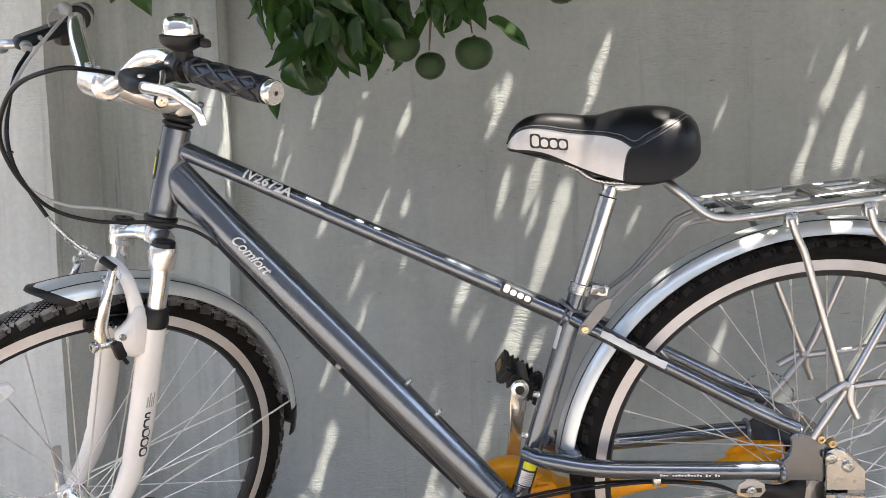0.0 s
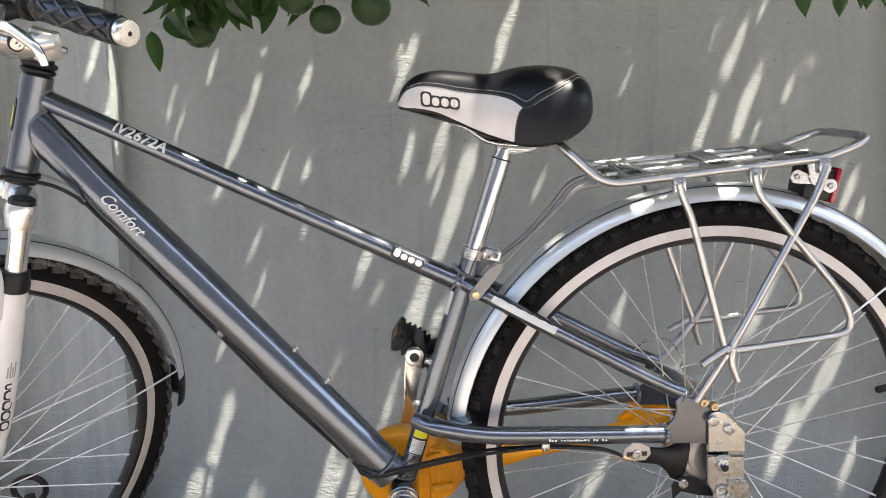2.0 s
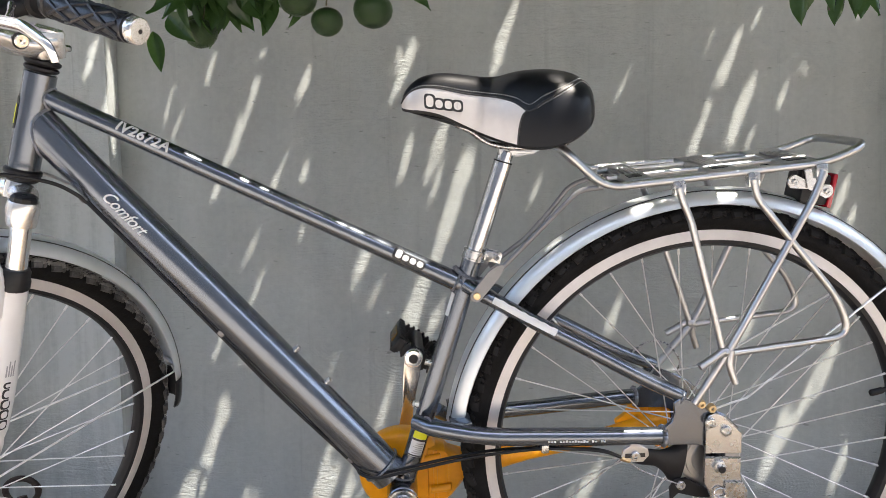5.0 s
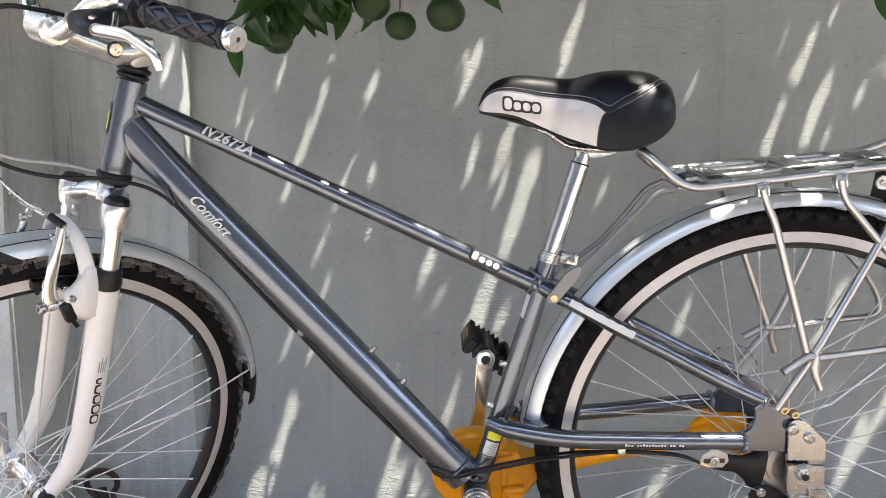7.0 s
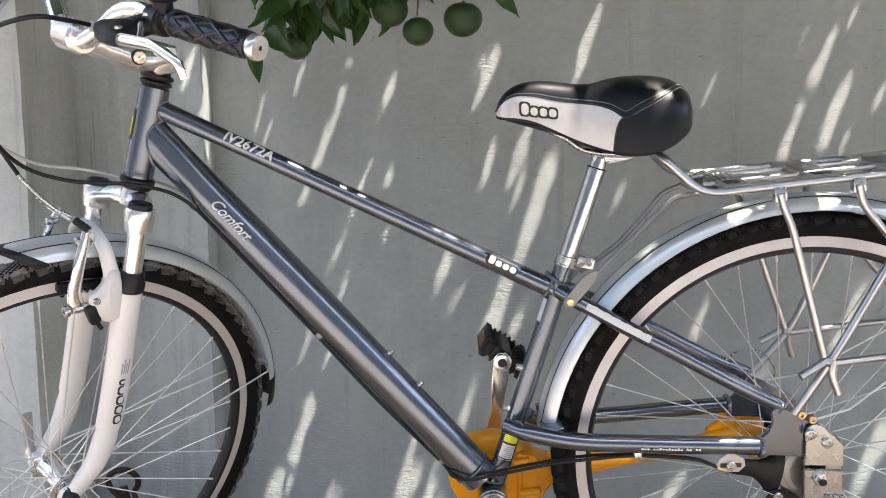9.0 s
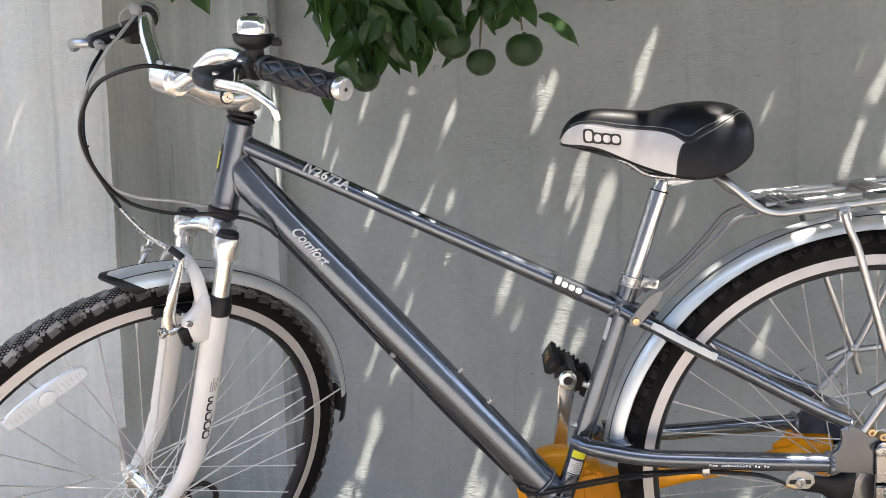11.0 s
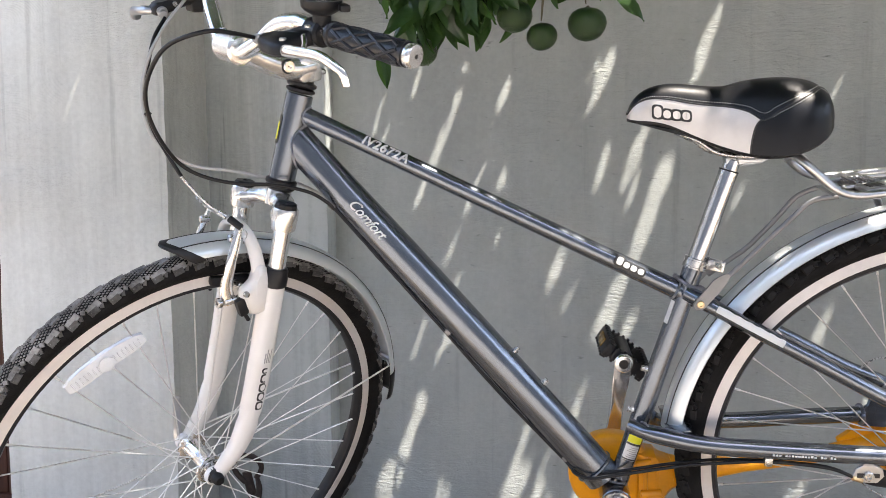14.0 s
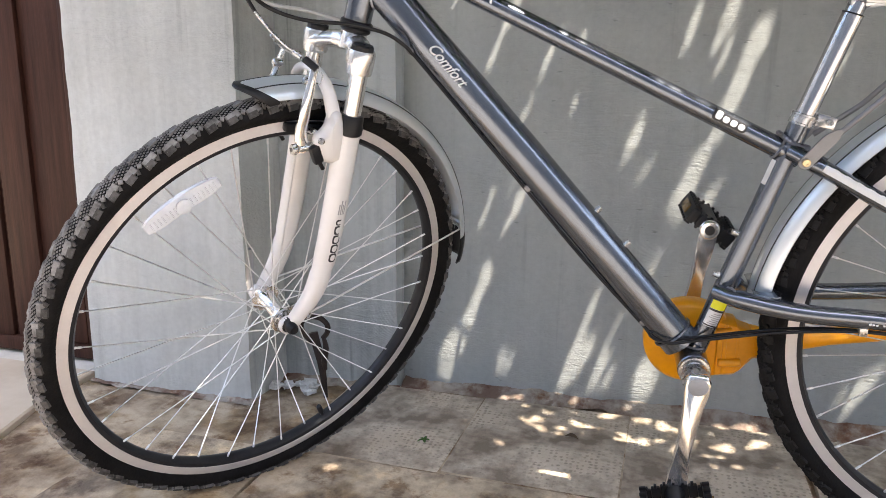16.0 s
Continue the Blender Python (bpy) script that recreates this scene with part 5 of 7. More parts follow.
def pedal(at, y, turn, half=0.043):
    """A black plastic cage pedal with toothed edges and an amber reflector."""
    c = V((at[0], y, at[1]))
    M = Matrix.Translation(c) @ Matrix.Rotation(turn, 4, "Y")
    g = Geo()
    rod(M @ V((0, -0.050, 0)), M @ V((0, 0.046, 0)), 0.0135, 18, g=g)
    rod(M @ V((0, -0.054, 0)), M @ V((0, -0.046, 0)), 0.0115, 18, g=g)
    for sx in (-1, 1):
        block(0.010, 0.098, 0.024, M @ pose(sx * half, 0, 0), 0.004, g=g)
        for k in range(7):
            for sz in (-1, 1):
                block(0.010, 0.005, 0.0045, M @ pose(sx * half, -0.042 + 0.014 * k, sz * 0.0135), 0.0012, g=g)
    for sy in (-0.045, 0.045):
        # bowed end plates with teeth along both rims
        n = 7
        for k in range(n):
            u = (k - (n - 1) / 2) / ((n - 1) / 2)
            x, bow = u * (half - 0.005), 0.006 * (1 - u * u)
            block(2.1 * half / n, 0.007, 0.017 + bow, M @ pose(x, sy + math.copysign(bow * 0.8, sy), 0), 0.002, g=g)
            for sz in (-1, 1):
                block(0.0042, 0.0065, 0.005, M @ pose(x, sy + math.copysign(bow * 0.8, sy), sz * (0.0095 + bow * 0.5), 0, sz * 8, 0), 0.001, g=g)
    block(2 * half, 0.006, 0.010, M, 0.003, g=g)
    p = bpart("pedal", g, M_BLACK, "black plastic cage pedal")
    for sx in (-1, 1):
        bpart("pedal_reflector", block(0.003, 0.046, 0.015, M @ pose(sx * (half + 0.0062), 0, 0), 0.001), M_AMBER, "amber pedal reflector", p)
    return p


M_AMBER = material("amber_reflector", (0.20, 0.11, 0.03), 0.25, 0.0, 0.3, 90.0, 0.3, 400.0)
crank((-0.4545, 0, -0.219), -0.078, "crank_arm")
crank((-0.413, 0, 0.117), 0.096, "crank_arm")
pedal((-0.456, -0.219), -0.136, radians(-12))
pedal((-0.409, 0.116), 0.150, radians(36), 0.034)
bpart("crank_axle", rod(BB + V((0, -0.078, 0)), BB + V((0, 0.1, 0)), 0.0085, 16), M_STEEL, "")

# ---- fork ----
lower = None
for s in (-1, 1):
    pts = arc_path([(-0.9665, s * 0.059, 0.310), (-0.985, s * 0.059, 0.235), (-1.004, s * 0.059, 0.160), (-1.024, s * 0.0585, 0.095), (-1.043, s * 0.057, 0.054), (-1.067, s * 0.054, 0.025), (-1.086, s * 0.052, 0.006)], 5)
    rr = [0.0185] * 11 + [0.0182, 0.018, 0.0178, 0.0175, 0.0155, 0.017, 0.0168, 0.0165, 0.016, 0.0155, 0.015, 0.0145, 0.014, 0.0135, 0.013, 0.0125, 0.012, 0.0118, 0.0115, 0.011]
    leg = bpart("fork_leg", tube(pts, rr, 22, flat=0.86), M_WHITE, "white fork leg", None, True)
    lower = lower or leg
    bpart("dropout_tip", lathe([(0.0135, -0.0055), (0.0145, -0.003), (0.0145, 0.003), (0.0135, 0.0055)], 22, Matrix.Translation(FRONT_C + V((-0.004, s * 0.051, 0.003))) @ AXIS_Y), M_WHITE, "", leg, True)
    bpart("stanchion", rod((-0.9665, s * 0.059, 0.305), (-0.9425, s * 0.059, 0.402), 0.0130, 24), M_CHROME, "chromed fork stanchion", None, True)
    bpart("dust_seal", lathe([(0.0170, -0.008), (0.0188, -0.006), (0.0192, 0.004), (0.0180, 0.008), (0.0180, 0.016), (0.0160, 0.020), (0.0135, 0.0205)], 28, along((-0.9668, s * 0.059, 0.306), (-0.943, s * 0.059, 0.402))), M_BLACK, "black rubber dust seal", None, True)
    a, b = V((-0.9480, s * 0.059, 0.3790)), V((-0.9405, s * 0.059, 0.4105))
    bpart("crown_tube", lathe([(0.0135, 0), (0.0168, 0.0010), (0.0176, 0.004), (0.0186, 0.020), (0.0186, 0.029), (0.0172, 0.0325)], 28, along(a, b)), M_CAST, "satin crown socket", None, True)
    bpart("preload_knob", lathe([(0.0155, 0), (0.0155, 0.005), (0.013, 0.0075), (0.004, 0.0080), (0.003, 0.0065)], 10, along(b, b + (b - a))), M_BLACK, "black preload knob", None, True, sharp=20)
crown = Geo()
tube(arc_path([(-0.944, -0.059, 0.396), (-0.938, -0.046, 0.399), (-0.926, -0.026, 0.402), (-0.920, 0.0, 0.403), (-0.926, 0.026, 0.402), (-0.938, 0.046, 0.399), (-0.944, 0.059, 0.396)], 5), [0.0150] * 5 + [0.0125] * 6 + [0.0140] * 9 + [0.0125] * 6 + [0.0150] * 5, 20, flat=1.25, up=(1, 0, 0), g=crown)
bpart("fork_crown", crown, M_CAST, "polished alloy fork crown", None, True, 60)
bpart("steerer", lathe([(0.014, 0.0), (0.0185, 0.002), (0.0190, 0.016), (0.0175, 0.024)], 28, along(head_at(0.392), head_at(0.43))), M_CHROME, "", None, True)
arch = []
for y, z in ((-0.058, 0.268), (-0.0555, 0.303), (-0.051, 0.336), (-0.041, 0.362), (-0.022, 0.376), (0.0, 0.380), (0.022, 0.376), (0.041, 0.362), (0.051, 0.336), (0.0555, 0.303), (0.058, 0.268)):
    arch.append(V((-0.985 - (z - 0.268) * 0.02 + (0.01 if z < 0.28 else 0), y, z)))
bpart("fork_brace", tube(arc_path(arch, 4), [0.0085 - 0.0028 * math.sin(math.pi * k / 40) for k in range(41)], 16, flat=1.5, up=(1, 0, 0)), M_WHITE, "white arched fork brace", lower, True)
for s in (-1, 1):
    web = rounded([(-1.0215, 0, 0.306), (-1.0200, 0, 0.290), (-1.0140, 0, 0.270), (-1.0020, 0, 0.2625), (-0.9840, 0, 0.2590), (-0.9720, 0, 0.296), (-0.9780, 0, 0.333), (-0.9900, 0, 0.336), (-0.9965, 0, 0.324), (-1.0071, 0, 0.3135)], 0.008, 4, True)
    bpart("brake_boss", plate([(p.x, p.z) for p in web], 0.026, pose(0, s * 0.0565, 0), 0.009), M_WHITE, "", lower, True, 60)
    bolt((-1.0165, s * 0.069, 0.3035), (0, s, 0), 0.0045, 0.004, M_STEEL, lower, True)
    bpart("brake_pivot", rod((-1.012, s * 0.052, 0.290), (-1.040, s * 0.049, 0.291), 0.0060, 14), M_STEEL, "", lower, True)
    boss = V((-1.038, s * 0.047, 0.290))
    thin = 1.0 if s < 0 else 0.72
    arm = bpart("brake_arm", tube(arc_path([boss + V((0.006, 0, -0.004)), boss + V((0.004, 0, 0.02)), boss + V((0.012, s * 0.004, 0.055)), boss + V((0.026, s * 0.000, 0.088)), boss + V((0.034, s * -0.004, 0.106))], 5), [thin * max(0.006, 0.0105 - 0.00026 * k) for k in range(21)], 14, flat=0.7), M_CHROME, "polished rim-brake arm", None, True)
    at = boss + V((-0.006, 0, 0.0))
    bolt(at, (-1, 0, 0.1), 0.0075, 0.006, M_STEEL, arm, True)
    bpart("brake_spring_box", block(0.015, 0.013, 0.028, Matrix.Translation(boss + V((0.018, s * 0.012, -0.009))) @ pose(0, 0, 0, 0, -12, 0), 0.005), M_BLACK, "black spring housing", arm, True)
    bpart("adjuster", rod(boss + V((0.020, s * 0.012, -0.018)), boss + V((0.027, s * 0.012, -0.034)), 0.003, 10), M_BLACK, "", arm, True)
    pc = FRONT_C + V((0.066, s * 0.0205, 0.299))
    bpart("brake_pad", block(0.062, 0.012, 0.013, Matrix.Translation(pc) @ pose(0, 0, 0, 0, 13, 0), 0.004), M_BLACK, "black brake pad", arm, True)
    bpart("pad_bolt", rod(pc + V((0, s * 0.004, 0)), pc + V((0, s * 0.032, 0.002)), 0.0045, 12), M_STEEL, "", arm, True)
    bpart("cable_anchor", rod(boss + V((0.030, s * -0.004, 0.088)), boss + V((0.016, s * -0.004, 0.090)), 0.0055, 10), M_STEEL, "", arm, True)

# ---- stem, bars, controls ----
stem = bpart("stem", lathe([(0.0165, 0), (0.0185, 0.002), (0.0190, 0.010), (0.0190, 0.028), (0.0155, 0.032), (0.006, 0.0325)], 30, along(head_at(0.576), head_at(0.60))), M_CAST, "polished adjustable alloy stem", None, True)
bpart("stem_arm", tube(arc_path([(-0.858, 0, 0.590), (-0.89, 0, 0.588), (-0.93, 0, 0.603), (-0.963, 0, 0.620)], 5), [0.0175] * 5 + [0.0165] * 6 + [0.0160] * 5, 20, flat=1.25), M_CAST, "", stem, True)
bpart("stem_clamp", rod((-0.970, -0.024, 0.622), (-0.970, 0.024, 0.622), 0.0195, 26, 0.003), M_CAST, "", stem, True)
for s in (-1, 1):
    bpart("bolt_ring", lathe([(0.0080, 0), (0.0102, 0.0005), (0.0102, 0.002), (0.0080, 0.0025)], 22, along((-0.902, s * 0.0188, 0.595), (-0.902, s * 0.03, 0.595))), M_BLACK, "", stem, True)
    bolt((-0.902, s * 0.0195, 0.595), (0, s, 0), 0.0086, 0.005, M_CHROME, stem, True)
    bolt((-0.847, s * 0.012, 0.581), (1, 0, -0.1), 0.0048, 0.008, M_STEEL, stem, True)
    bolt((-0.975, s * 0.013, 0.641), (0, 0, 1), 0.0045, 0.005, M_STEEL, stem, True)
bpart("clamp_ear", block(0.036, 0.041, 0.036, pose(-0.864, 0, 0.586), 0.008), M_CAST, "", stem, True)
bar = [(-0.927, -0.318, 0.654), (-0.936, -0.26, 0.658), (-0.944, -0.2, 0.662), (-0.945, -0.158, 0.664), (-0.944, -0.122, 0.667), (-0.953, -0.088, 0.659), (-0.962, -0.058, 0.637), (-0.970, -0.028, 0.622)]
bar = bar + [(-0.970, 0, 0.622), (-0.970, 0.028, 0.622), (-0.963, 0.056, 0.640), (-0.954, 0.088, 0.667), (-0.941, 0.118, 0.682), (-0.925, 0.152, 0.685), (-0.896, 0.21, 0.684), (-0.862, 0.28, 0.680)]
hb = bpart("handlebar", tube(arc_path(bar, 6), 0.0110, 22), M_CHROME, "polished alloy riser handlebar", None, True)
for s in (-1, 1):
    A, B = (V((-0.9455, -0.193, 0.6622)), V((-0.9275, -0.314, 0.6542))) if s < 0 else (V((-0.905, 0.192, 0.6845)), V((-0.860, 0.285, 0.680)))
    ln = (B - A).length
    M = along(A, B)
    grip = bpart("grip", lathe([(0.0110, 0), (0.0146, 0.001), (0.0146, 0.005), (0.0124, 0.006), (0.0124, ln - 0.012), (0.0136, ln - 0.011), (0.0136, ln - 0.008), (0.011, ln - 0.008)], 30, M), M_GRIP, "black rubber grip with diamond ribs", hb, True)
    ribs = Geo()
    for k in range(5):
        for way in (1, -1):
            pts = []
            for i in range(25):
                u = i / 24
                a = math.tau * k / 5 + way * u * 3.6
                pts.append(M @ V((0.0127 * math.cos(a), 0.0127 * math.sin(a), 0.010 + (ln - 0.024) * u)))
            tube(pts, 0.0021, 6, g=ribs)
    bpart("grip_ribs", ribs, M_GRIP, "", hb, True)
    bpart("grip_end", lathe([(0.0125, ln - 0.006), (0.0131, ln - 0.005), (0.0131, ln + 0.001), (0.0121, ln + 0.0030), (0.0026, ln + 0.0036), (0.0022, ln + 0.001)], 30, M), M_CAST, "silver grip end", hb, True)
    # black disc paints the dark of the end hole
    bpart("grip_hole_dark", lathe([(0.0024, ln + 0.0030), (0.0024, ln + 0.0041), (0.0005, ln + 0.0041)], 14, M), M_DECALBLACK, "", hb, True)
    if s > 0:
        break
    # brake lever
    bc = V((-0.948, s * 0.168, 0.6615))
    body = bpart("brake_lever", lathe([(0.0145, -0.011), (0.0165, -0.009), (0.0165, 0.009), (0.0145, 0.011)], 24, along(bc, bc + (A - V((-0.9487, s * 0.155, 0.66))))), M_BLACK, "black brake lever body", hb, True)
    outline = [(-0.948, 0.150), (-0.972, 0.142), (-0.984, 0.120), (-0.990, 0.114), (-0.997, 0.115), (-1.003, 0.130), (-1.006, 0.160), (-1.002, 0.174), (-0.994, 0.180), (-0.978, 0.176), (-0.964, 0.178), (-0.948, 0.182)]
    out = [(p.x, p.y) for p in rounded([(x, w * s, 0) for x, w in outline], 0.008, 4, True)]
    lay = Matrix(((1, 0, 0, 0), (0, 0, 1, 0), (0.30, 1, 0, 0.6615 + 0.30 * 0.948), (0, 0, 0, 1)))
    bpart("lever_bracket", plate(out, 0.0165, lay, 0.004), M_BLACK, "", body, True, 50)
    bpart("lever_blade", tube(rounded([(-0.998, s * 0.172, 0.645), (-1.000, s * 0.184, 0.6475), (-1.001, s * 0.254, 0.6520), (-0.996, s * 0.285, 0.6400), (-0.993, s * 0.287, 0.6260)], 0.012, 4), [0.0054] + [0.0064] * 5 + [0.0062] * 5 + [0.0054] * 5 + [0.0046], 12, flat=0.62, up=(1, 0, 0)), M_CHROME, "polished brake lever blade", body, True)
    bpart("lever_pivot", tube([(-0.998, s * 0.216, 0.650), (-0.990, s * 0.206, 0.657), (-0.982, s * 0.192, 0.661)], [0.0052, 0.0044, 0.0050], 12, flat=0.7, up=(1, 0, 0)), M_CHROME, "", body, True)
    bolt(bc + V((-0.046, s * 0.000, -0.006)), (0, 0, 1), 0.004, 0.003, M_STEEL, body, True)
    bolt(bc + V((-0.022, s * 0.014, 0.008)), (0, 0, 1), 0.0035, 0.003, M_STEEL, body, True)
    bpart("barrel_adjuster", rod(bc + V((-0.045, s * -0.046, -0.0105)), bc + V((-0.044, s * -0.064, -0.0125)), 0.0060, 12), M_GREYPLASTIC, "grey barrel adjuster", body, True)
# far brake lever and twist shifter
FA, FD = V((-0.9245, 0.153, 0.685)), V((0.47, 0.88, -0.02)).normalized()
far_body = bpart("brake_lever", lathe([(0.0145, -0.008), (0.0165, -0.006), (0.0165, 0.006), (0.0145, 0.008)], 24, along(FA, FA + FD)), M_BLACK, "black brake lever body", hb, True)
out = [(p.x, p.y) for p in rounded([(-0.928, 0.138, 0), (-0.965, 0.136, 0), (-1.004, 0.134, 0), (-1.013, 0.140, 0), (-1.014, 0.158, 0), (-0.985, 0.166, 0), (-0.950, 0.170, 0), (-0.924, 0.166, 0)], 0.007, 4, True)]
lay = Matrix(((1, 0, 0, 0), (0, 0, 1, 0), (0.26, 1, 0, 0.678 + 0.26 * 0.928), (0, 0, 0, 1)))
bpart("lever_bracket", plate(out, 0.0165, lay, 0.004), M_BLACK, "", far_body, True, 50)
bpart("lever_bracket", block(0.026, 0.026, 0.020, Matrix.Translation((-0.946, 0.150, 0.660)), 0.006), M_BLACK, "", far_body, True)
bpart("lever_blade", tube(arc_path([(-1.006, 0.150, 0.655), (-1.016, 0.166, 0.654), (-1.014, 0.20, 0.650), (-1.004, 0.235, 0.645), (-0.999, 0.246, 0.636)], 5), 0.0064, 14, flat=1.2), M_ALLOY, "polished brake lever blade", far_body, True)
bpart("barrel_adjuster", lathe([(0.0075, 0), (0.0075, 0.005), (0.006, 0.006), (0.006, 0.012), (0.0045, 0.013)], 12, along((-1.003, 0.136, 0.655), (-1.008, 0.117, 0.648))), M_GREYPLASTIC, "grey barrel adjuster", far_body, True)
bolt((-0.985, 0.1345, 0.664), (0, -1, 0.1), 0.0035, 0.003, M_STEEL, far_body, True)
bpart("twist_shifter", lathe([(0.0125, 0), (0.0178, 0.001), (0.0182, 0.006), (0.0182, 0.020), (0.0165, 0.026), (0.0125, 0.027)], 28, along(FA + FD * 0.009, FA + FD)), M_GREYPLASTIC, "grey plastic twist shifter", hb, True)
bpart("shifter_clip", tube(arc_path([(-0.951, 0.142, 0.698), (-0.962, 0.142, 0.696), (-0.968, 0.142, 0.686), (-0.967, 0.142, 0.676)], 5), 0.0017, 8), M_GREYPLASTIC, "", hb, True)
# bell
B0 = V((-0.9485, -0.178, 0.6825))
bell = bpart("bell", lathe([(0.0186, 0.0145), (0.0192, 0.016), (0.0192, 0.0235), (0.0178, 0.0300), (0.0140, 0.0345), (0.0080, 0.0360), (0.0060, 0.0362), (0.0005, 0.0362)], 40, Matrix.Translation(B0)), M_CHROME, "chromed dome bicycle bell with black base", hb, True, 50)
bpart("bell_base", lathe([(0.009, -0.002), (0.013, 0.0), (0.0200, 0.004), (0.0230, 0.008), (0.0236, 0.0150), (0.0215, 0.0158), (0.015, 0.012)], 36, Matrix.Translation(B0)), M_BLACK, "black plastic bell base", hb, True)
bpart("bell_clamp", rod(B0 + V((-0.001, -0.007, -0.021)), B0 + V((-0.001, 0.009, -0.021)), 0.0155, 22), M_BLACK, "", hb, True)
bpart("bell_neck", rod(B0 + V((0, 0, -0.014)), B0 + V((0, 0, 0.002)), 0.0105, 18), M_BLACK, "", hb, True)
bpart("bell_lever", block(0.012, 0.022, 0.008, Matrix.Translation(B0 + V((0.011, -0.028, 0.009))) @ pose(0, 0, 0, 0, 0, -25), 0.0035), M_BLACK, "", hb, True)
bpart("bell_knob", lathe([(0.0058, 0), (0.0058, 0.0016), (0.003, 0.002)], 20, Matrix.Translation(B0 + V((0, 0, 0.0360)))), M_BLACK, "", hb, True)

# ---- cables ----
def cable(name, pts, r, mat, label=""):
    return bpart(name, tube(arc_path(pts, 6), r, 10), mat, label)


NEAR = STEER @ V((-0.992, -0.110, 0.650))
FAR = STEER @ V((-1.007, 0.119, 0.6485))
cable("brake_cable", [NEAR, (-0.874, -0.210, 0.612), (-0.897, -0.235, 0.613), (-0.951, -0.225, 0.600), (-0.992, -0.200, 0.565), (-1.006, -0.180, 0.528), (-1.004, -0.150, 0.485), (-0.990, -0.120, 0.454), (-0.953, -0.090, 0.435), (-0.901, -0.060, 0.427), (-0.861, -0.037, 0.414), (-0.840, -0.020, 0.397), (-0.831, -0.013, 0.385)], 0.0026, M_CABLE, "black rear brake cable")
cable("brake_cable", [FAR, (-1.046, -0.076, 0.625), (-1.052, -0.098, 0.562), (-1.043, -0.110, 0.516), (-1.024, -0.115, 0.480), (-1.006, -0.115, 0.447)], 0.0026, M_CABLE, "black front brake cable")
cable("cable_noodle", [(-1.006, -0.115, 0.447), (-0.990, -0.111, 0.424), (-0.975, -0.106, 0.406), (-0.962, -0.100, 0.394)], 0.0022, M_STEEL, "bent steel brake noodle")
cable("noodle_link", [(-0.990, -0.111, 0.418), (-0.986, -0.098, 0.405), (-0.972, -0.098, 0.396), (-0.960, -0.099, 0.391)], 0.0014, M_STEEL)
bpart("noodle_holder", rod((-0.966, -0.101, 0.397), (-0.955, -0.100, 0.389), 0.0048, 12), M_STEEL)
bpart("cable_boot", rod((-0.952, -0.101, 0.388), (-0.936, -0.100, 0.374), 0.0050, 12), M_BLACK, "black rubber cable boot")
cable("noodle_wire", [(-0.936, -0.100, 0.374), (-0.930, -0.098, 0.366), (-0.936, -0.100, 0.352)], 0.0009, M_STEEL)
cable("gear_cable", [(-1.008, 0.0, 0.712), (-1.019, -0.03, 0.682), (-1.035, -0.062, 0.645), (-1.049, -0.090, 0.600), (-1.056, -0.102, 0.554), (-1.051, -0.102, 0.508), (-1.037, -0.090, 0.480), (-1.012, -0.060, 0.457), (-0.970, -0.030, 0.446), (-0.935, 0.006, 0.432), (-0.890, 0.026, 0.418), (-0.838, 0.020, 0.390)], 0.0024, M_CABLEGREY, "pale grey gear cable")
bpart("cable_tie", lathe([(0.0045, -0.0012), (0.0052, 0), (0.0045, 0.0012)], 12, along((-1.047, -0.108, 0.530), (-1.044, -0.11, 0.516))), M_BLACK)
for y, col in ((-0.0125, M_CABLE), (-0.002, M_CABLE)):
    p = [(-0.838, y, 0.392), (-0.826, y, 0.380), (-0.76, y, 0.300), (-0.676, y, 0.1985), (-0.60, y, 0.1055), (-0.510, y, 0.005), (-0.494, y - 0.012, -0.011), (-0.470, y - 0.020, -0.014), (-0.442, y - 0.022, -0.008), (-0.357, y - 0.030, 0.012), (-0.300, y - 0.040, 0.024), (-0.239, -0.056 + y * 0.3, 0.031), (-0.165, -0.060 + y * 0.3, 0.026), (-0.130, -0.068, 0.015)]
    cable("frame_cable", p, 0.0023, col, "black cable under the frame tubes")
for x, z in ((-0.8345, 0.390), (-0.674, 0.201), (-0.508, 0.0065)):
    c = V((x, -0.007, z))
    bpart("cable_clip", block(0.010, 0.018, 0.009, Matrix.Translation(c) @ DT_DIR.to_track_quat("X", "Z").to_matrix().to_4x4(), 0.003), M_STAY, "small alloy cable clip", down)
bpart("cable_clip", block(0.011, 0.010, 0.013, pose(-0.239, -0.062, 0.033), 0.003), M_STEEL, "small alloy cable clip")
cable("inner_wire", [(-0.128, -0.069, 0.014), (-0.10, -0.060, -0.010), (-0.046, -0.060, -0.034)], 0.0009, M_STEEL)
bpart("barrel_adjuster", rod((-0.134, -0.068, 0.0155), (-0.121, -0.068, 0.011), 0.0040, 12), M_BRASS)
# gear shifter pod on the far bar
SP = STEER @ V((-0.9445, 0.140, 0.699))
bpart("gear_shifter", lathe([(0.004, -0.009), (0.0075, -0.006), (0.0092, 0.0), (0.0080, 0.005), (0.0045, 0.0085), (0.0005, 0.009)], 24, Matrix.Translation(SP)), M_GREYPLASTIC, "grey plastic gear shifter pod", hb)


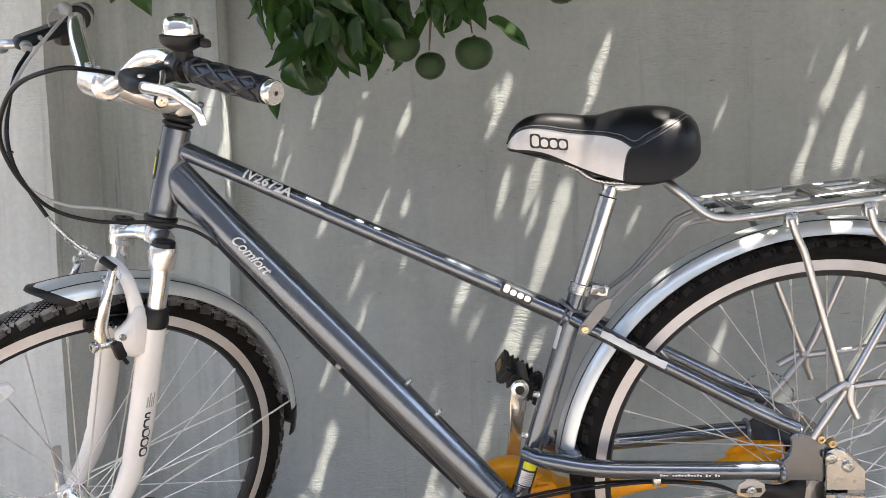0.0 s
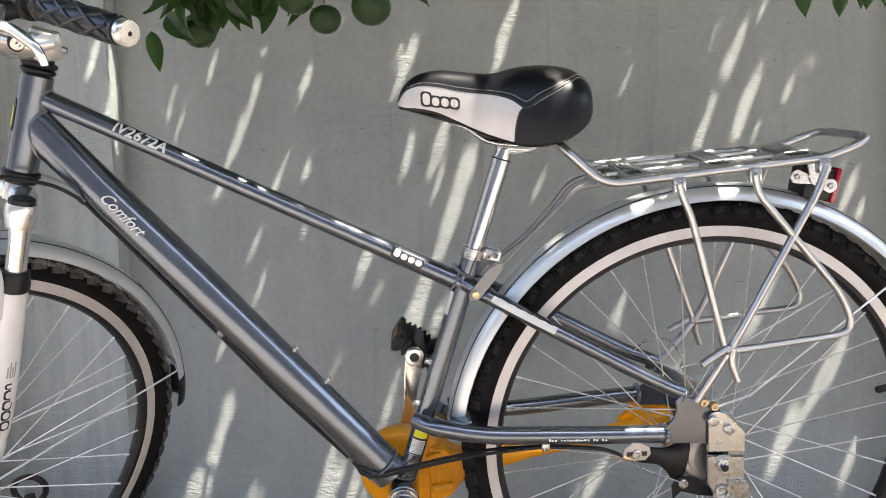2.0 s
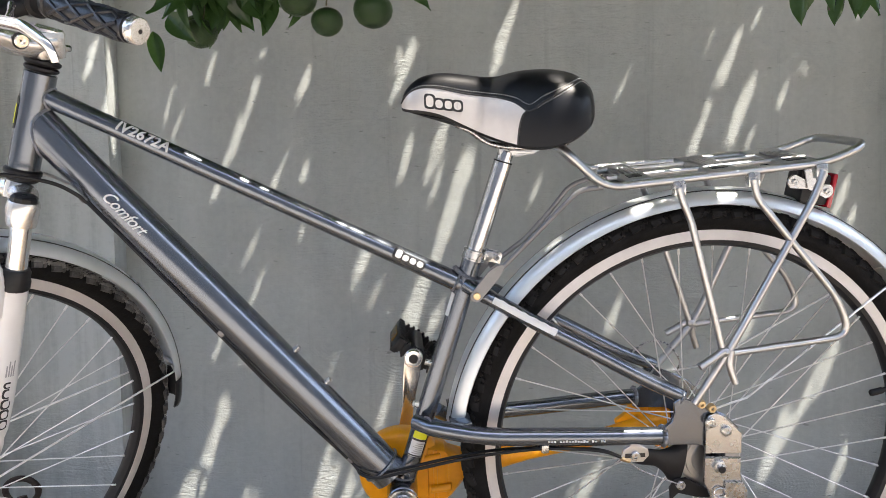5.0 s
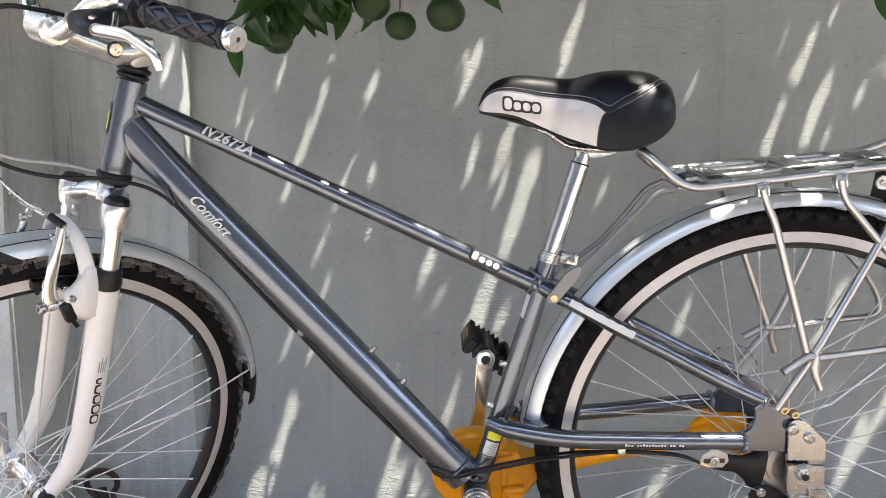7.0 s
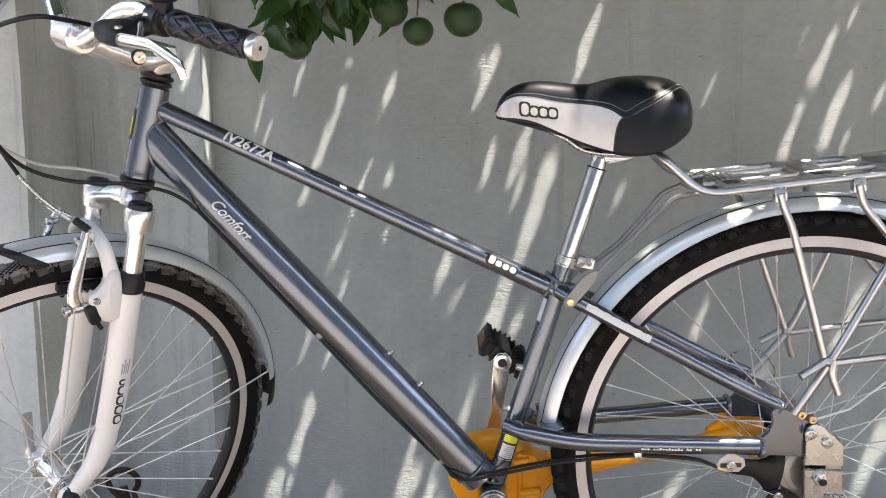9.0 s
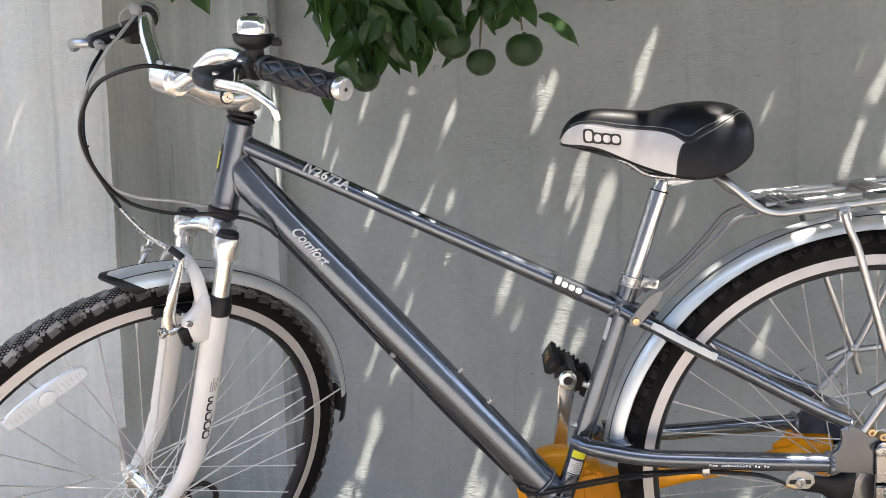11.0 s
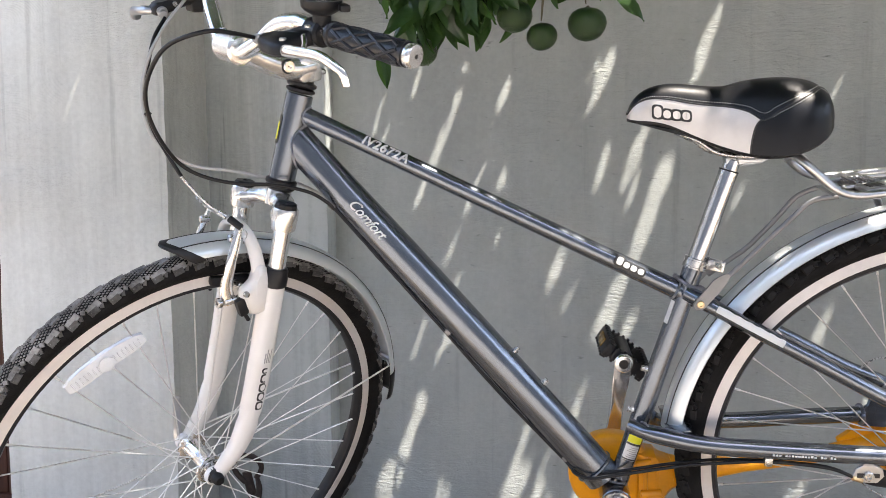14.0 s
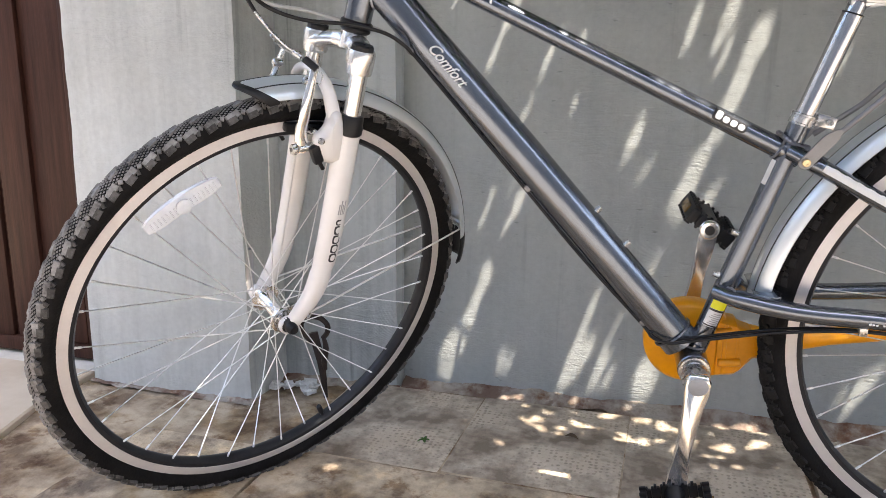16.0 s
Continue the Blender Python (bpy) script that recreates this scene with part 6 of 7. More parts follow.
# ---- decals ----
def lettering(body, size, shear=0.0, spacing=1.0, bold=0.0):
    """Flat mesh of a word with the built-in font: vertices (u, v) and faces, cut fine enough to bend."""
    c = bpy.data.curves.new("word", "FONT")
    c.body, c.size, c.shear, c.space_character, c.resolution_u, c.offset = body, size, shear, spacing, 3, bold
    ob = bpy.data.objects.new("word", c)
    me = bpy.data.meshes.new_from_object(ob)
    bm = bmesh.new()
    bm.from_mesh(me)
    bmesh.ops.triangulate(bm, faces=bm.faces[:])
    for _ in range(2):
        bmesh.ops.subdivide_edges(bm, edges=[e for e in bm.edges if e.calc_length() > size * 0.12], cuts=1)
        bmesh.ops.triangulate(bm, faces=[f for f in bm.faces if len(f.verts) > 3])
    bm.verts.index_update()
    verts, faces = [(v.co.x, v.co.y) for v in bm.verts], [[v.index for v in f.verts] for f in bm.faces]
    bm.free()
    bpy.data.objects.remove(ob)
    bpy.data.curves.remove(c)
    bpy.data.meshes.remove(me)
    return verts, faces


def pill(u0, u1, v0, v1, r=None, n=6):
    """A rounded plain shape on the (u, v) sheet, as a fan-free grid strip."""
    r = min(r or 1, (u1 - u0) / 2, (v1 - v0) / 2) * 0.999
    cols = []
    steps = [0, 0.1, 0.3, 0.6, 1.0]
    us = [u0 + r * s for s in steps] + [u1 - r * s for s in reversed(steps)]
    for u in us:
        e = min(u - u0, u1 - u)
        k = r - math.sqrt(max(0.0, r * r - (r - e) ** 2)) if e < r else 0.0
        cols.append([(u, v0 + k + (v1 - v0 - 2 * k) * j / n) for j in range(n + 1)])
    verts = [p for c in cols for p in c]
    m = n + 1
    faces = [(i * m + j, (i + 1) * m + j, (i + 1) * m + j + 1, i * m + j + 1) for i in range(len(cols) - 1) for j in range(n)]
    return verts, faces


def on_tube(sheet, start, way, r, turn=0.0, flat=1.0, lift=0.0006, grow=0.0):
    """Bends a (u, v) sheet round a tube: u along way from start, v upwards round it from the near side."""
    verts, faces = sheet
    d = V(way).normalized()
    near = V((0, -1, 0))
    up = d.cross(near) * -1
    if up.z < 0:
        up = -up
    out = []
    for u, v in verts:
        rr = r + grow * u
        a = turn + v / rr
        out.append(V(start) + d * u + near * math.cos(a) * (rr * flat + lift) + up * math.sin(a) * (rr + lift))
    f = [tuple(q) for q in faces]
    n = (out[f[0][1]] - out[f[0][0]]).cross(out[f[0][2]] - out[f[0][0]])
    if n.y > 0:
        f = [tuple(reversed(q)) for q in f]
    return Geo().add(out, f)


def centre_dt(x):
    p = arc_path(DT, 8)
    for a, b in zip(p, p[1:]):
        if a.x <= x <= b.x:
            return a.lerp(b, (x - a.x) / (b.x - a.x))


TT_DIR = V((0.4257, 0, -0.2154)).normalized()


def centre_tt(x):
    return V((x, 0, 0.4825 + (x + 0.7947) * -0.506))


s0 = centre_dt(-0.812)
bpart("lettering", on_tube(lettering("Comfort", 0.0205, 0.45, 0.93, 0.0002), s0 + DT_DIR * 0.007, DT_DIR, 0.0262, -0.05, 0.9, 0.0010, 0.016), M_DECALWHITE, "white slanted lettering", down)
bpart("lettering", on_tube(lettering("IV2672A", 0.0190, 0.12, 1.06, 0.0006), centre_tt(-0.7860), TT_DIR, 0.0128, 0.08, 1.0, 0.0007), M_DECALWHITE, "white model lettering", top)


def badge(start, way, r, length, height, turn, parent, flat=1.0):
    """A row of four plain rounded shapes, pale on a black ground."""
    w = length / 4
    bpart("badge_edge", on_tube(pill(-0.0024, w + 0.0012, -0.0020, height + 0.0020, 0.004), start, way, r, turn, flat, 0.0005), M_DECALBLACK, "", parent)
    bpart("badge_edge", on_tube(pill(w * 0.8, length + 0.0016, -0.0020, height * 0.74 + 0.0018, 0.004), start, way, r, turn, flat, 0.0007), M_DECALBLACK, "", parent)
    for k in range(4):
        hh = height if k == 0 else height * 0.72
        bpart("badge_shape", on_tube(pill(k * w + 0.0010, (k + 1) * w - 0.0010, 0.0006, hh - 0.0006, 0.003), start, way, r, turn, flat, 0.0011), M_DECALWHITE, "", parent)


badge(centre_tt(-0.436), TT_DIR, 0.0134, 0.043, 0.0120, -0.12, top)
# stay decal: a white strip of blocks
NEAR_STAY = arc_path([V((-0.338, -0.010, 0.2555)), V((-0.305, -0.034, 0.2392)), V((-0.26, -0.045, 0.2143)), V((-0.184, -0.051, 0.1725)), V((-0.1055, -0.055, 0.1278))], 8)


def on_stay(sheet, x0, r, turn, lift):
    """Bends a (u, v) sheet round the near seat stay, u along it from x0."""
    verts, faces = sheet
    out = []
    for u, v in verts:
        x = x0 + u * 0.86
        k = next(i for i, p in enumerate(NEAR_STAY) if NEAR_STAY[i + 1].x > x)
        a, b = NEAR_STAY[k], NEAR_STAY[k + 1]
        d = (b - a).normalized()
        near = (V((0, -1, 0)) + d * d.y).normalized()
        up = near.cross(d)
        up = up if up.z > 0 else -up
        w = turn + v / r
        out.append(a.lerp(b, (x - a.x) / (b.x - a.x)) + (near * math.cos(w) + up * math.sin(w)) * (r + lift))
    f = [tuple(q) for q in faces]
    n = (out[f[0][1]] - out[f[0][0]]).cross(out[f[0][2]] - out[f[0][0]])
    return Geo().add(out, [tuple(reversed(q)) for q in f] if n.y > 0 else f)


for k in range(12):
    bpart("decal_block", on_stay(pill(0.0, 0.0080, -0.0052, 0.0040 + 0.0008 * (k % 2), 0.0012), -0.3030 + 0.0066 * k, 0.0112, 0.20, 0.0006 + 0.0001 * (k % 2)), M_DECALWHITE, "white decal strip" if k == 0 else "")
# address line on the chain stay: plain bars
for k in range(20):
    if k not in (3, 14, 17):
        h = 0.0024 + 0.0009 * ((k * 7) % 3 == 0)
        bpart("print_bar", on_tube(pill(k * 0.0040, k * 0.0040 + 0.0030, -0.0015, -0.0015 + h, 0.0006, 3), (-0.236, -0.0583, 0.0462), (0.079, -0.0025, -0.0022), 0.0134, 0.0, 0.9, 0.0004), M_DECALWHITE)
# stickers on the seat tube
q = BB + ST_DIR * 0.061
up = ST_DIR
bpart("sticker", on_tube(pill(0.0, 0.045, -0.010, 0.010, 0.001, 8), q, up, 0.0142, 0.0, 1.0, 0.0006), M_PAPER, "silver and yellow warning sticker", seat_tube)
bpart("sticker_band", on_tube(pill(0.028, 0.0448, -0.0098, 0.0098, 0.001, 8), q, up, 0.0142, 0.0, 1.0, 0.0011), M_YELLOW, "", seat_tube)
for u0, u1 in ((0.0245, 0.0275), (0.001, 0.003)):
    bpart("sticker_band", on_tube(pill(u0, u1, -0.0098, 0.0098, 0.0003, 8), q, up, 0.0142, 0.0, 1.0, 0.0011), M_DECALBLACK, "", seat_tube)
for k in range(6):
    bpart("print_bar", on_tube(pill(0.005 + 0.003 * k, 0.0062 + 0.003 * k, -0.008, 0.006 - 0.002 * (k % 3), 0.0003, 6), q, up, 0.0142, 0.0, 1.0, 0.0011), M_GREYPLASTIC, "", seat_tube)
bpart("sticker", on_tube(pill(0.0, 0.034, 0.012, 0.021, 0.001, 6), BB + ST_DIR * 0.272, up, 0.0142, 0.0, 1.0, 0.0006), M_DECALWHITE, "small white sticker", seat_tube)
bpart("head_badge", on_tube(pill(0.0, 0.042, 0.013, 0.030, 0.004, 8), head_at(0.478), HEAD_DIR, 0.0195, 0.0, 1.0, 0.0007), M_DECALBLACK, "black and lime head badge", head)
bpart("badge_band", on_tube(pill(0.006, 0.032, 0.0155, 0.0225, 0.002, 8), head_at(0.478), HEAD_DIR, 0.0195, 0.0, 1.0, 0.0012), M_YELLOW, "", head)
# fork leg badge: dark outlined plain shapes
for k in range(5):
    a = V((-1.0185, -0.0588, 0.112)).lerp(V((-0.9985, -0.0590, 0.184)), k / 5.0)
    w = 0.0142 if k < 4 else 0.009
    for inner, mt, lift in ((0.0, M_DECALBLACK, 0.0006), (0.0022, M_WHITE, 0.0011)):
        g = on_tube(pill(inner, w - inner, -0.0062 + inner, 0.0062 - inner, 0.004), a, V((0.0205, 0, 0.0745)), 0.0180, -0.14, 0.86, lift)
        bpart("badge_shape", g, mt, "", lower, True)
for k in range(4):
    g = on_tube(pill(0.0, 0.022 - 0.006 * (k % 2), -0.0052 + 0.0030 * k, -0.0034 + 0.0030 * k, 0.0006, 3), V((-0.9985, -0.0590, 0.186)), V((0.0205, 0, 0.0745)), 0.0182, -0.14, 0.86, 0.0008)
    bpart("print_bar", g, M_GREYPLASTIC, "", lower, True)


# saddle badge on both sides
def on_saddle(x, z, side, lift):
    row = min(rows, key=lambda r: abs(r[0] - x))
    lo, hi = 1.0, 2.0
    for _ in range(24):
        m = (lo + hi) / 2
        if saddle_point(row, m, side).z > z:
            lo = m
        else:
            hi = m
    p = saddle_point(row, lo, side)
    return V((x, p.y + side * lift, z))


for side in (-1, 1):
    for k in range(4):
        w, hh = 0.0115, (0.0165 if k == 0 else 0.0125)
        u0 = -0.3885 + k * 0.0118
        for inner, mt, lift in ((-0.0014, M_DECALBLACK, 0.0010), (0.0010, M_SILVERVINYL, 0.0018)):
            verts, faces = pill(u0 + inner, u0 + w - inner, inner, hh - inner, 0.0045)
            out = [on_saddle(u, 0.4960 + v - (u + 0.39) * 0.13, side, lift) for u, v in verts]
            fc = [tuple(f) if side < 0 else tuple(reversed(f)) for f in faces]
            bpart("badge_shape", Geo().add(out, fc), mt, "", saddle)

# ---- paving ----
slab_dots = material("dotted_paving_slab", (0.53, 0.445, 0.34), 0.85, 0.0, 0.35, 7.0, 0.7, 130.0, second=(0.19, 0.145, 0.105), span=(0.55, 0.78))
nt = slab_dots.node_tree
vor = nt.nodes.new("ShaderNodeTexVoronoi")
vor.inputs["Scale"].default_value, vor.inputs["Randomness"].default_value = 92.0, 0.4
tc = nt.nodes.new("ShaderNodeTexCoord")
nt.links.new(tc.outputs["Object"], vor.inputs["Vector"])
mr = nt.nodes.new("ShaderNodeMapRange")
mr.inputs["From Min"].default_value, mr.inputs["From Max"].default_value = 0.22, 0.36
nt.links.new(vor.outputs["Distance"], mr.inputs["Value"])
wear = nt.nodes.new("ShaderNodeTexNoise")
wear.inputs["Scale"].default_value = 7.0
nt.links.new(tc.outputs["Object"], wear.inputs["Vector"])
wr = nt.nodes.new("ShaderNodeMapRange")
wr.inputs["From Min"].default_value, wr.inputs["From Max"].default_value = 0.46, 0.62
nt.links.new(wear.outputs["Fac"], wr.inputs["Value"])
mx = nt.nodes.new("ShaderNodeMix")
mx.inputs["A"].default_value = 1.0
nt.links.new(wr.outputs[0], mx.inputs["Factor"])
nt.links.new(mr.outputs[0], mx.inputs["B"])
b2 = nt.nodes.new("ShaderNodeBump")
b2.inputs["Strength"].default_value, b2.inputs["Distance"].default_value = 0.9, 0.003
nt.links.new(mx.outputs["Result"], b2.inputs["Height"])
old = next(n for n in nt.nodes if n.type == "BUMP" and n != b2)
nt.links.new(old.outputs[0], b2.inputs["Normal"])
pr = nt.nodes["Principled BSDF"]
nt.links.new(b2.outputs[0], pr.inputs["Normal"])
dark = nt.nodes.new("ShaderNodeMix")
dark.data_type = "RGBA"
dark.blend_type = "MULTIPLY"
src = pr.inputs["Base Color"].links[0].from_socket
hole = nt.nodes.new("ShaderNodeMapRange")
hole.inputs["To Min"].default_value, hole.inputs["To Max"].default_value = 0.66, 1.0
nt.links.new(mx.outputs["Result"], hole.inputs["Value"])
nt.links.new(src, dark.inputs["A"])
nt.links.new(hole.outputs[0], dark.inputs["B"])
dark.inputs["Factor"].default_value = 1.0
nt.links.new(dark.outputs["Result"], pr.inputs["Base Color"])

rnd = random.Random(11)
pave = structure("pavement", block(0.9, 0.36, 0.03, pose(-0.70, 0.215, -0.0132), 0.003), M_GROUND, "worn dotted paving slabs along the wall", "pavement")
for row, (y0, y1) in enumerate(((0.050, 0.392), (-0.288, 0.045), (-0.62, -0.293))):
    for k in range(-2, 6):
        x0 = -1.155 + 0.318 * (k + 0) + 0.012 * row + rnd.uniform(-0.004, 0.004)
        if row == 0 and k == -1 or k == -2:
            continue
        w = 0.3135
        m = pose(x0 + w / 2 - 0.0, (y0 + y1) / 2, -0.012 + rnd.uniform(-0.0015, 0.0015), rnd.uniform(-0.25, 0.25), rnd.uniform(-0.25, 0.25), 0.5 * row + rnd.uniform(-0.4, 0.4) - 1.0)
        part("slab", block(w, y1 - y0, 0.03, None, 0.004), slab_dots if row == 0 else M_TILE, pave, "", m)

# small things on the ground
stake = thing("iron_hook", "rusty dark iron hook standing on the paving by the wall", "hook", m=pose(-1.186, 0.30, -0.004))
part("post", tube(arc_path([(0.006, 0, 0.0), (0.002, 0, 0.04), (-0.004, 0, 0.085), (-0.014, 0, 0.125), (-0.020, 0, 0.150)], 5), [0.005 + 0.0055 * min(1.0, k / 12.0) for k in range(21)], 12, flat=0.7), M_IRON, stake)
part("ring", tube(arc_path([(-0.020, -0.004, 0.128), (-0.040, -0.008, 0.150), (-0.044, -0.010, 0.172), (-0.026, -0.012, 0.188), (0.0, -0.012, 0.190), (0.018, -0.010, 0.176), (0.018, -0.008, 0.158), (0.006, -0.006, 0.142)], 5), 0.0058, 12), M_IRON, stake)
part("latch", tube(arc_path([(0.008, -0.008, 0.146), (0.014, -0.010, 0.12), (0.010, -0.011, 0.09), (0.012, -0.010, 0.07)], 5), [0.004 + 0.003 * math.sin(math.pi * k / 15.0) for k in range(16)], 10), M_IRON, stake)
scrap = thing("plaster_scrap", "crumbled white plaster scrap in the wall corner", "rubble", m=pose(-1.262, 0.318, 0.0))
rnd = random.Random(5)
for k in range(7):
    s = rnd.uniform(0.012, 0.022)
    vv, fc = [], []
    for i in range(7):
        for j in range(10):
            a, e = math.tau * j / 10, math.pi * i / 6
            d = V((math.cos(a) * math.sin(e), math.sin(a) * math.sin(e), math.cos(e) * 0.55))
            vv.append(d * s * (0.85 + 0.8 * noise.noise(d * 3.1 + V((k * 9, 0, 0)))))
    fc = [(i * 10 + j, (i + 1) * 10 + j, (i + 1) * 10 + (j + 1) % 10, i * 10 + (j + 1) % 10) for i in range(6) for j in range(10)]
    part("crumb", Geo().add(vv, fc), M_SCRAP, scrap, "", pose(rnd.uniform(-0.045, 0.045), rnd.uniform(-0.018, 0.018), s * 0.35, 0, 0, 50 * k), 8)


# dry leaf and a sprig on the paving
M_DRY = material("dry_leaf", (0.10, 0.06, 0.03), 0.7, 0.0, 0.4, 40.0, 0.3, 200.0)


def blade(ln, w, lift, curl):
    verts, faces = [], []
    for i in range(9):
        t = i / 8
        ww = w * math.sin(math.pi * min(0.98, t + 0.02)) ** 0.8
        for k in (-1, 0, 1):
            verts.append((ln * t, ww * k, lift * math.sin(math.pi * t) + curl * abs(k) * ww + 0.002))
    for i in range(8):
        for k in range(2):
            faces.append((i * 3 + k, (i + 1) * 3 + k, (i + 1) * 3 + k + 1, i * 3 + k + 1))
    return Geo().add(verts, faces)


dry = new("dry_leaf", blade(0.028, 0.006, 0.003, 0.7).mesh("dry_leaf", 80))
dry.data.materials.append(M_DRY)
dry.matrix_world = pose(-0.640, 0.250, 0.004, 8, 0, -10)
tagged(dry, "small curled brown dry leaf on the paving", "leaf")
sprig = thing("weed_sprig", "tiny green weed sprig in a paving joint", "weed", m=pose(-0.897, 0.141, 0.004))
for k in range(5):
    part("leaf", blade(0.014 + 0.003 * (k % 2), 0.0032, 0.004, 0.3), M_LEAF, sprig, "", pose(0, 0, 0.001, 0, -18, 72 * k + 10))


# ---- citrus tree ----
def leaf_mesh(name, curl, fold, wave):
    g = Geo()
    n, verts, faces = 8, [], []
    for i in range(n + 1):
        t = i / n
        w = 0.235 * (math.sin(math.pi * min(1, t * 1.02) ** 0.82) ** 0.85 if 0 < t < 0.98 else 0.0) + 0.003
        z = -curl * t * t
        for k in (-1, -0.5, 0, 0.5, 1):
            verts.append((t, w * k, z + fold * abs(k) * w * 2 + wave * math.sin(t * 9 + k) * abs(k) * 0.06))
    for i in range(n):
        for k in range(4):
            faces.append((i * 5 + k, (i + 1) * 5 + k, (i + 1) * 5 + k + 1, i * 5 + k + 1))
    me = g.add(verts, faces).mesh(name, 80)
    me.materials.append(M_LEAF)
    return me


LEAVES = [leaf_mesh("leaf", c, f, w) for c, f, w in ((0.10, 0.30, 0.3), (0.25, 0.15, 0.6), (-0.05, 0.40, 0.4), (0.18, 0.22, 0.9))]
tree = thing("citrus_tree", "citrus tree with dark green leaves and unripe green fruit", "tree", m=pose(1.75, -0.35, -0.008))
TI = pose(-1.75, 0.35, 0.008)


def tpart(name, geo, mat, label="", m=None):
    return part(name, geo, mat, tree, label, TI @ m if m else TI)


def limb(pts, r0, r1, name="branch"):
    p = arc_path(pts, 6)
    return tpart(name, tube(p, [r0 + (r1 - r0) * i / (len(p) - 1) for i in range(len(p))], 10), M_BARK)


# trunk and main limbs are out of view, added to carry the crown
limb([(1.75, -0.35, -0.02), (1.72, -0.36, 0.6), (1.66, -0.33, 1.2), (1.55, -0.30, 1.75)], 0.07, 0.045, "trunk")
limb([(1.55, -0.30, 1.72), (1.0, 0.02, 2.08), (0.4, 0.20, 2.12), (-0.2, 0.20, 1.95), (-0.62, 0.08, 1.35)], 0.035, 0.006)
limb([(1.55, -0.30, 1.72), (1.2, -0.5, 2.3), (0.6, -0.3, 2.5), (-0.2, -0.1, 2.5)], 0.035, 0.008)
limb([(0.5, 0.18, 2.11), (0.42, 0.15, 1.7), (0.30, 0.10, 1.25), (0.235, 0.11, 1.0)], 0.010, 0.0018, "twig")
limb([(-0.2, 0.20, 1.95), (-0.6, 0.16, 1.75), (-0.95, 0.09, 1.38), (-1.04, 0.10, 1.22)], 0.008, 0.002, "twig")
limb([(-0.31, 0.16, 1.80), (-0.34, 0.13, 1.40), (-0.345, 0.11, 1.16), (-0.335, 0.11, 1.135)], 0.006, 0.0016, "twig")
for pts in ([(-0.62, 0.08, 1.35), (-0.70, 0.10, 1.20), (-0.775, 0.11, 1.08), (-0.80, 0.105, 1.01)], [(-0.62, 0.08, 1.35), (-0.60, 0.11, 1.18), (-0.592, 0.11, 1.06)], [(-0.55, 0.07, 1.38), (-0.51, 0.11, 1.20), (-0.487, 0.11, 1.10), (-0.480, 0.11, 1.045)], [(-0.52, 0.10, 1.22), (-0.545, 0.11, 1.09), (-0.552, 0.11, 1.022)], [(-0.49, 0.11, 1.105), (-0.47, 0.112, 1.085), (-0.455, 0.11, 1.068)], [(-0.7, 0.1, 1.20), (-0.745, 0.13, 1.08), (-0.755, 0.13, 1.01)]):
    limb(pts, 0.0045, 0.0012, "twig")


def put_leaf(base, tip, roll, width=1.0, k=0):
    base, tip = V(base), V(tip)
    ln = (tip - base).length
    m = Matrix.Translation(base) @ (tip - base).to_track_quat("X", "Z").to_matrix().to_4x4() @ Matrix.Rotation(roll, 4, "X") @ Matrix.Diagonal((ln, ln * width, ln, 1))
    part("leaf", LEAVES[k % 4], M_LEAF, tree, "", TI @ m)


# gaps left in the unseen crown wherever a sun spot is wanted
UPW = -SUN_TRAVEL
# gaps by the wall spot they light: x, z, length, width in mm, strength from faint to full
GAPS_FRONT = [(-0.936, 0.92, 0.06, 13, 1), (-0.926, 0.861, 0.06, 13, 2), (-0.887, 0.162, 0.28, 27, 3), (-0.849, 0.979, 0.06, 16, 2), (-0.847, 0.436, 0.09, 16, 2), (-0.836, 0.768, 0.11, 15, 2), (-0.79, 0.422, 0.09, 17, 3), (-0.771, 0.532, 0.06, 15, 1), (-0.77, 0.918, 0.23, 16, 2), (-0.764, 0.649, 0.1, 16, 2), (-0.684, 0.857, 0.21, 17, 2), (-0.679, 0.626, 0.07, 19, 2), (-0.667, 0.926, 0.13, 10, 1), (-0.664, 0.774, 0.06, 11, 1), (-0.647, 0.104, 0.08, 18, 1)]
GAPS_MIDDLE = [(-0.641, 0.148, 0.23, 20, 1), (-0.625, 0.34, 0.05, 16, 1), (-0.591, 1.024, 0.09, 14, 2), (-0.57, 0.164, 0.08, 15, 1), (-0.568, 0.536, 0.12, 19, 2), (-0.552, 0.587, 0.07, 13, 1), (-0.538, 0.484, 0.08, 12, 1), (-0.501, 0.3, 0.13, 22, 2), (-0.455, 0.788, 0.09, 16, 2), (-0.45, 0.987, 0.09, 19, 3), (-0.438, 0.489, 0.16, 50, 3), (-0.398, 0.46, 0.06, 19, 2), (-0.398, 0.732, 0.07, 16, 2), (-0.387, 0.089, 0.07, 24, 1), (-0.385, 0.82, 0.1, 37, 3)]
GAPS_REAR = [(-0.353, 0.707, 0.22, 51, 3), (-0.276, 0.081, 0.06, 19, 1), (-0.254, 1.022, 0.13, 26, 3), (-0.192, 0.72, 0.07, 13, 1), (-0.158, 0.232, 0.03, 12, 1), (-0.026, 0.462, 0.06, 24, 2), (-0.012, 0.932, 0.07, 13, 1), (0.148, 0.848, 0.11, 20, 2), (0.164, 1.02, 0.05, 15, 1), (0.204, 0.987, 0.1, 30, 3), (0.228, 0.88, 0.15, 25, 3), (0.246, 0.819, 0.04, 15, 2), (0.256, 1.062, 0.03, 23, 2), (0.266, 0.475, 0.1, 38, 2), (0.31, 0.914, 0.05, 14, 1)]
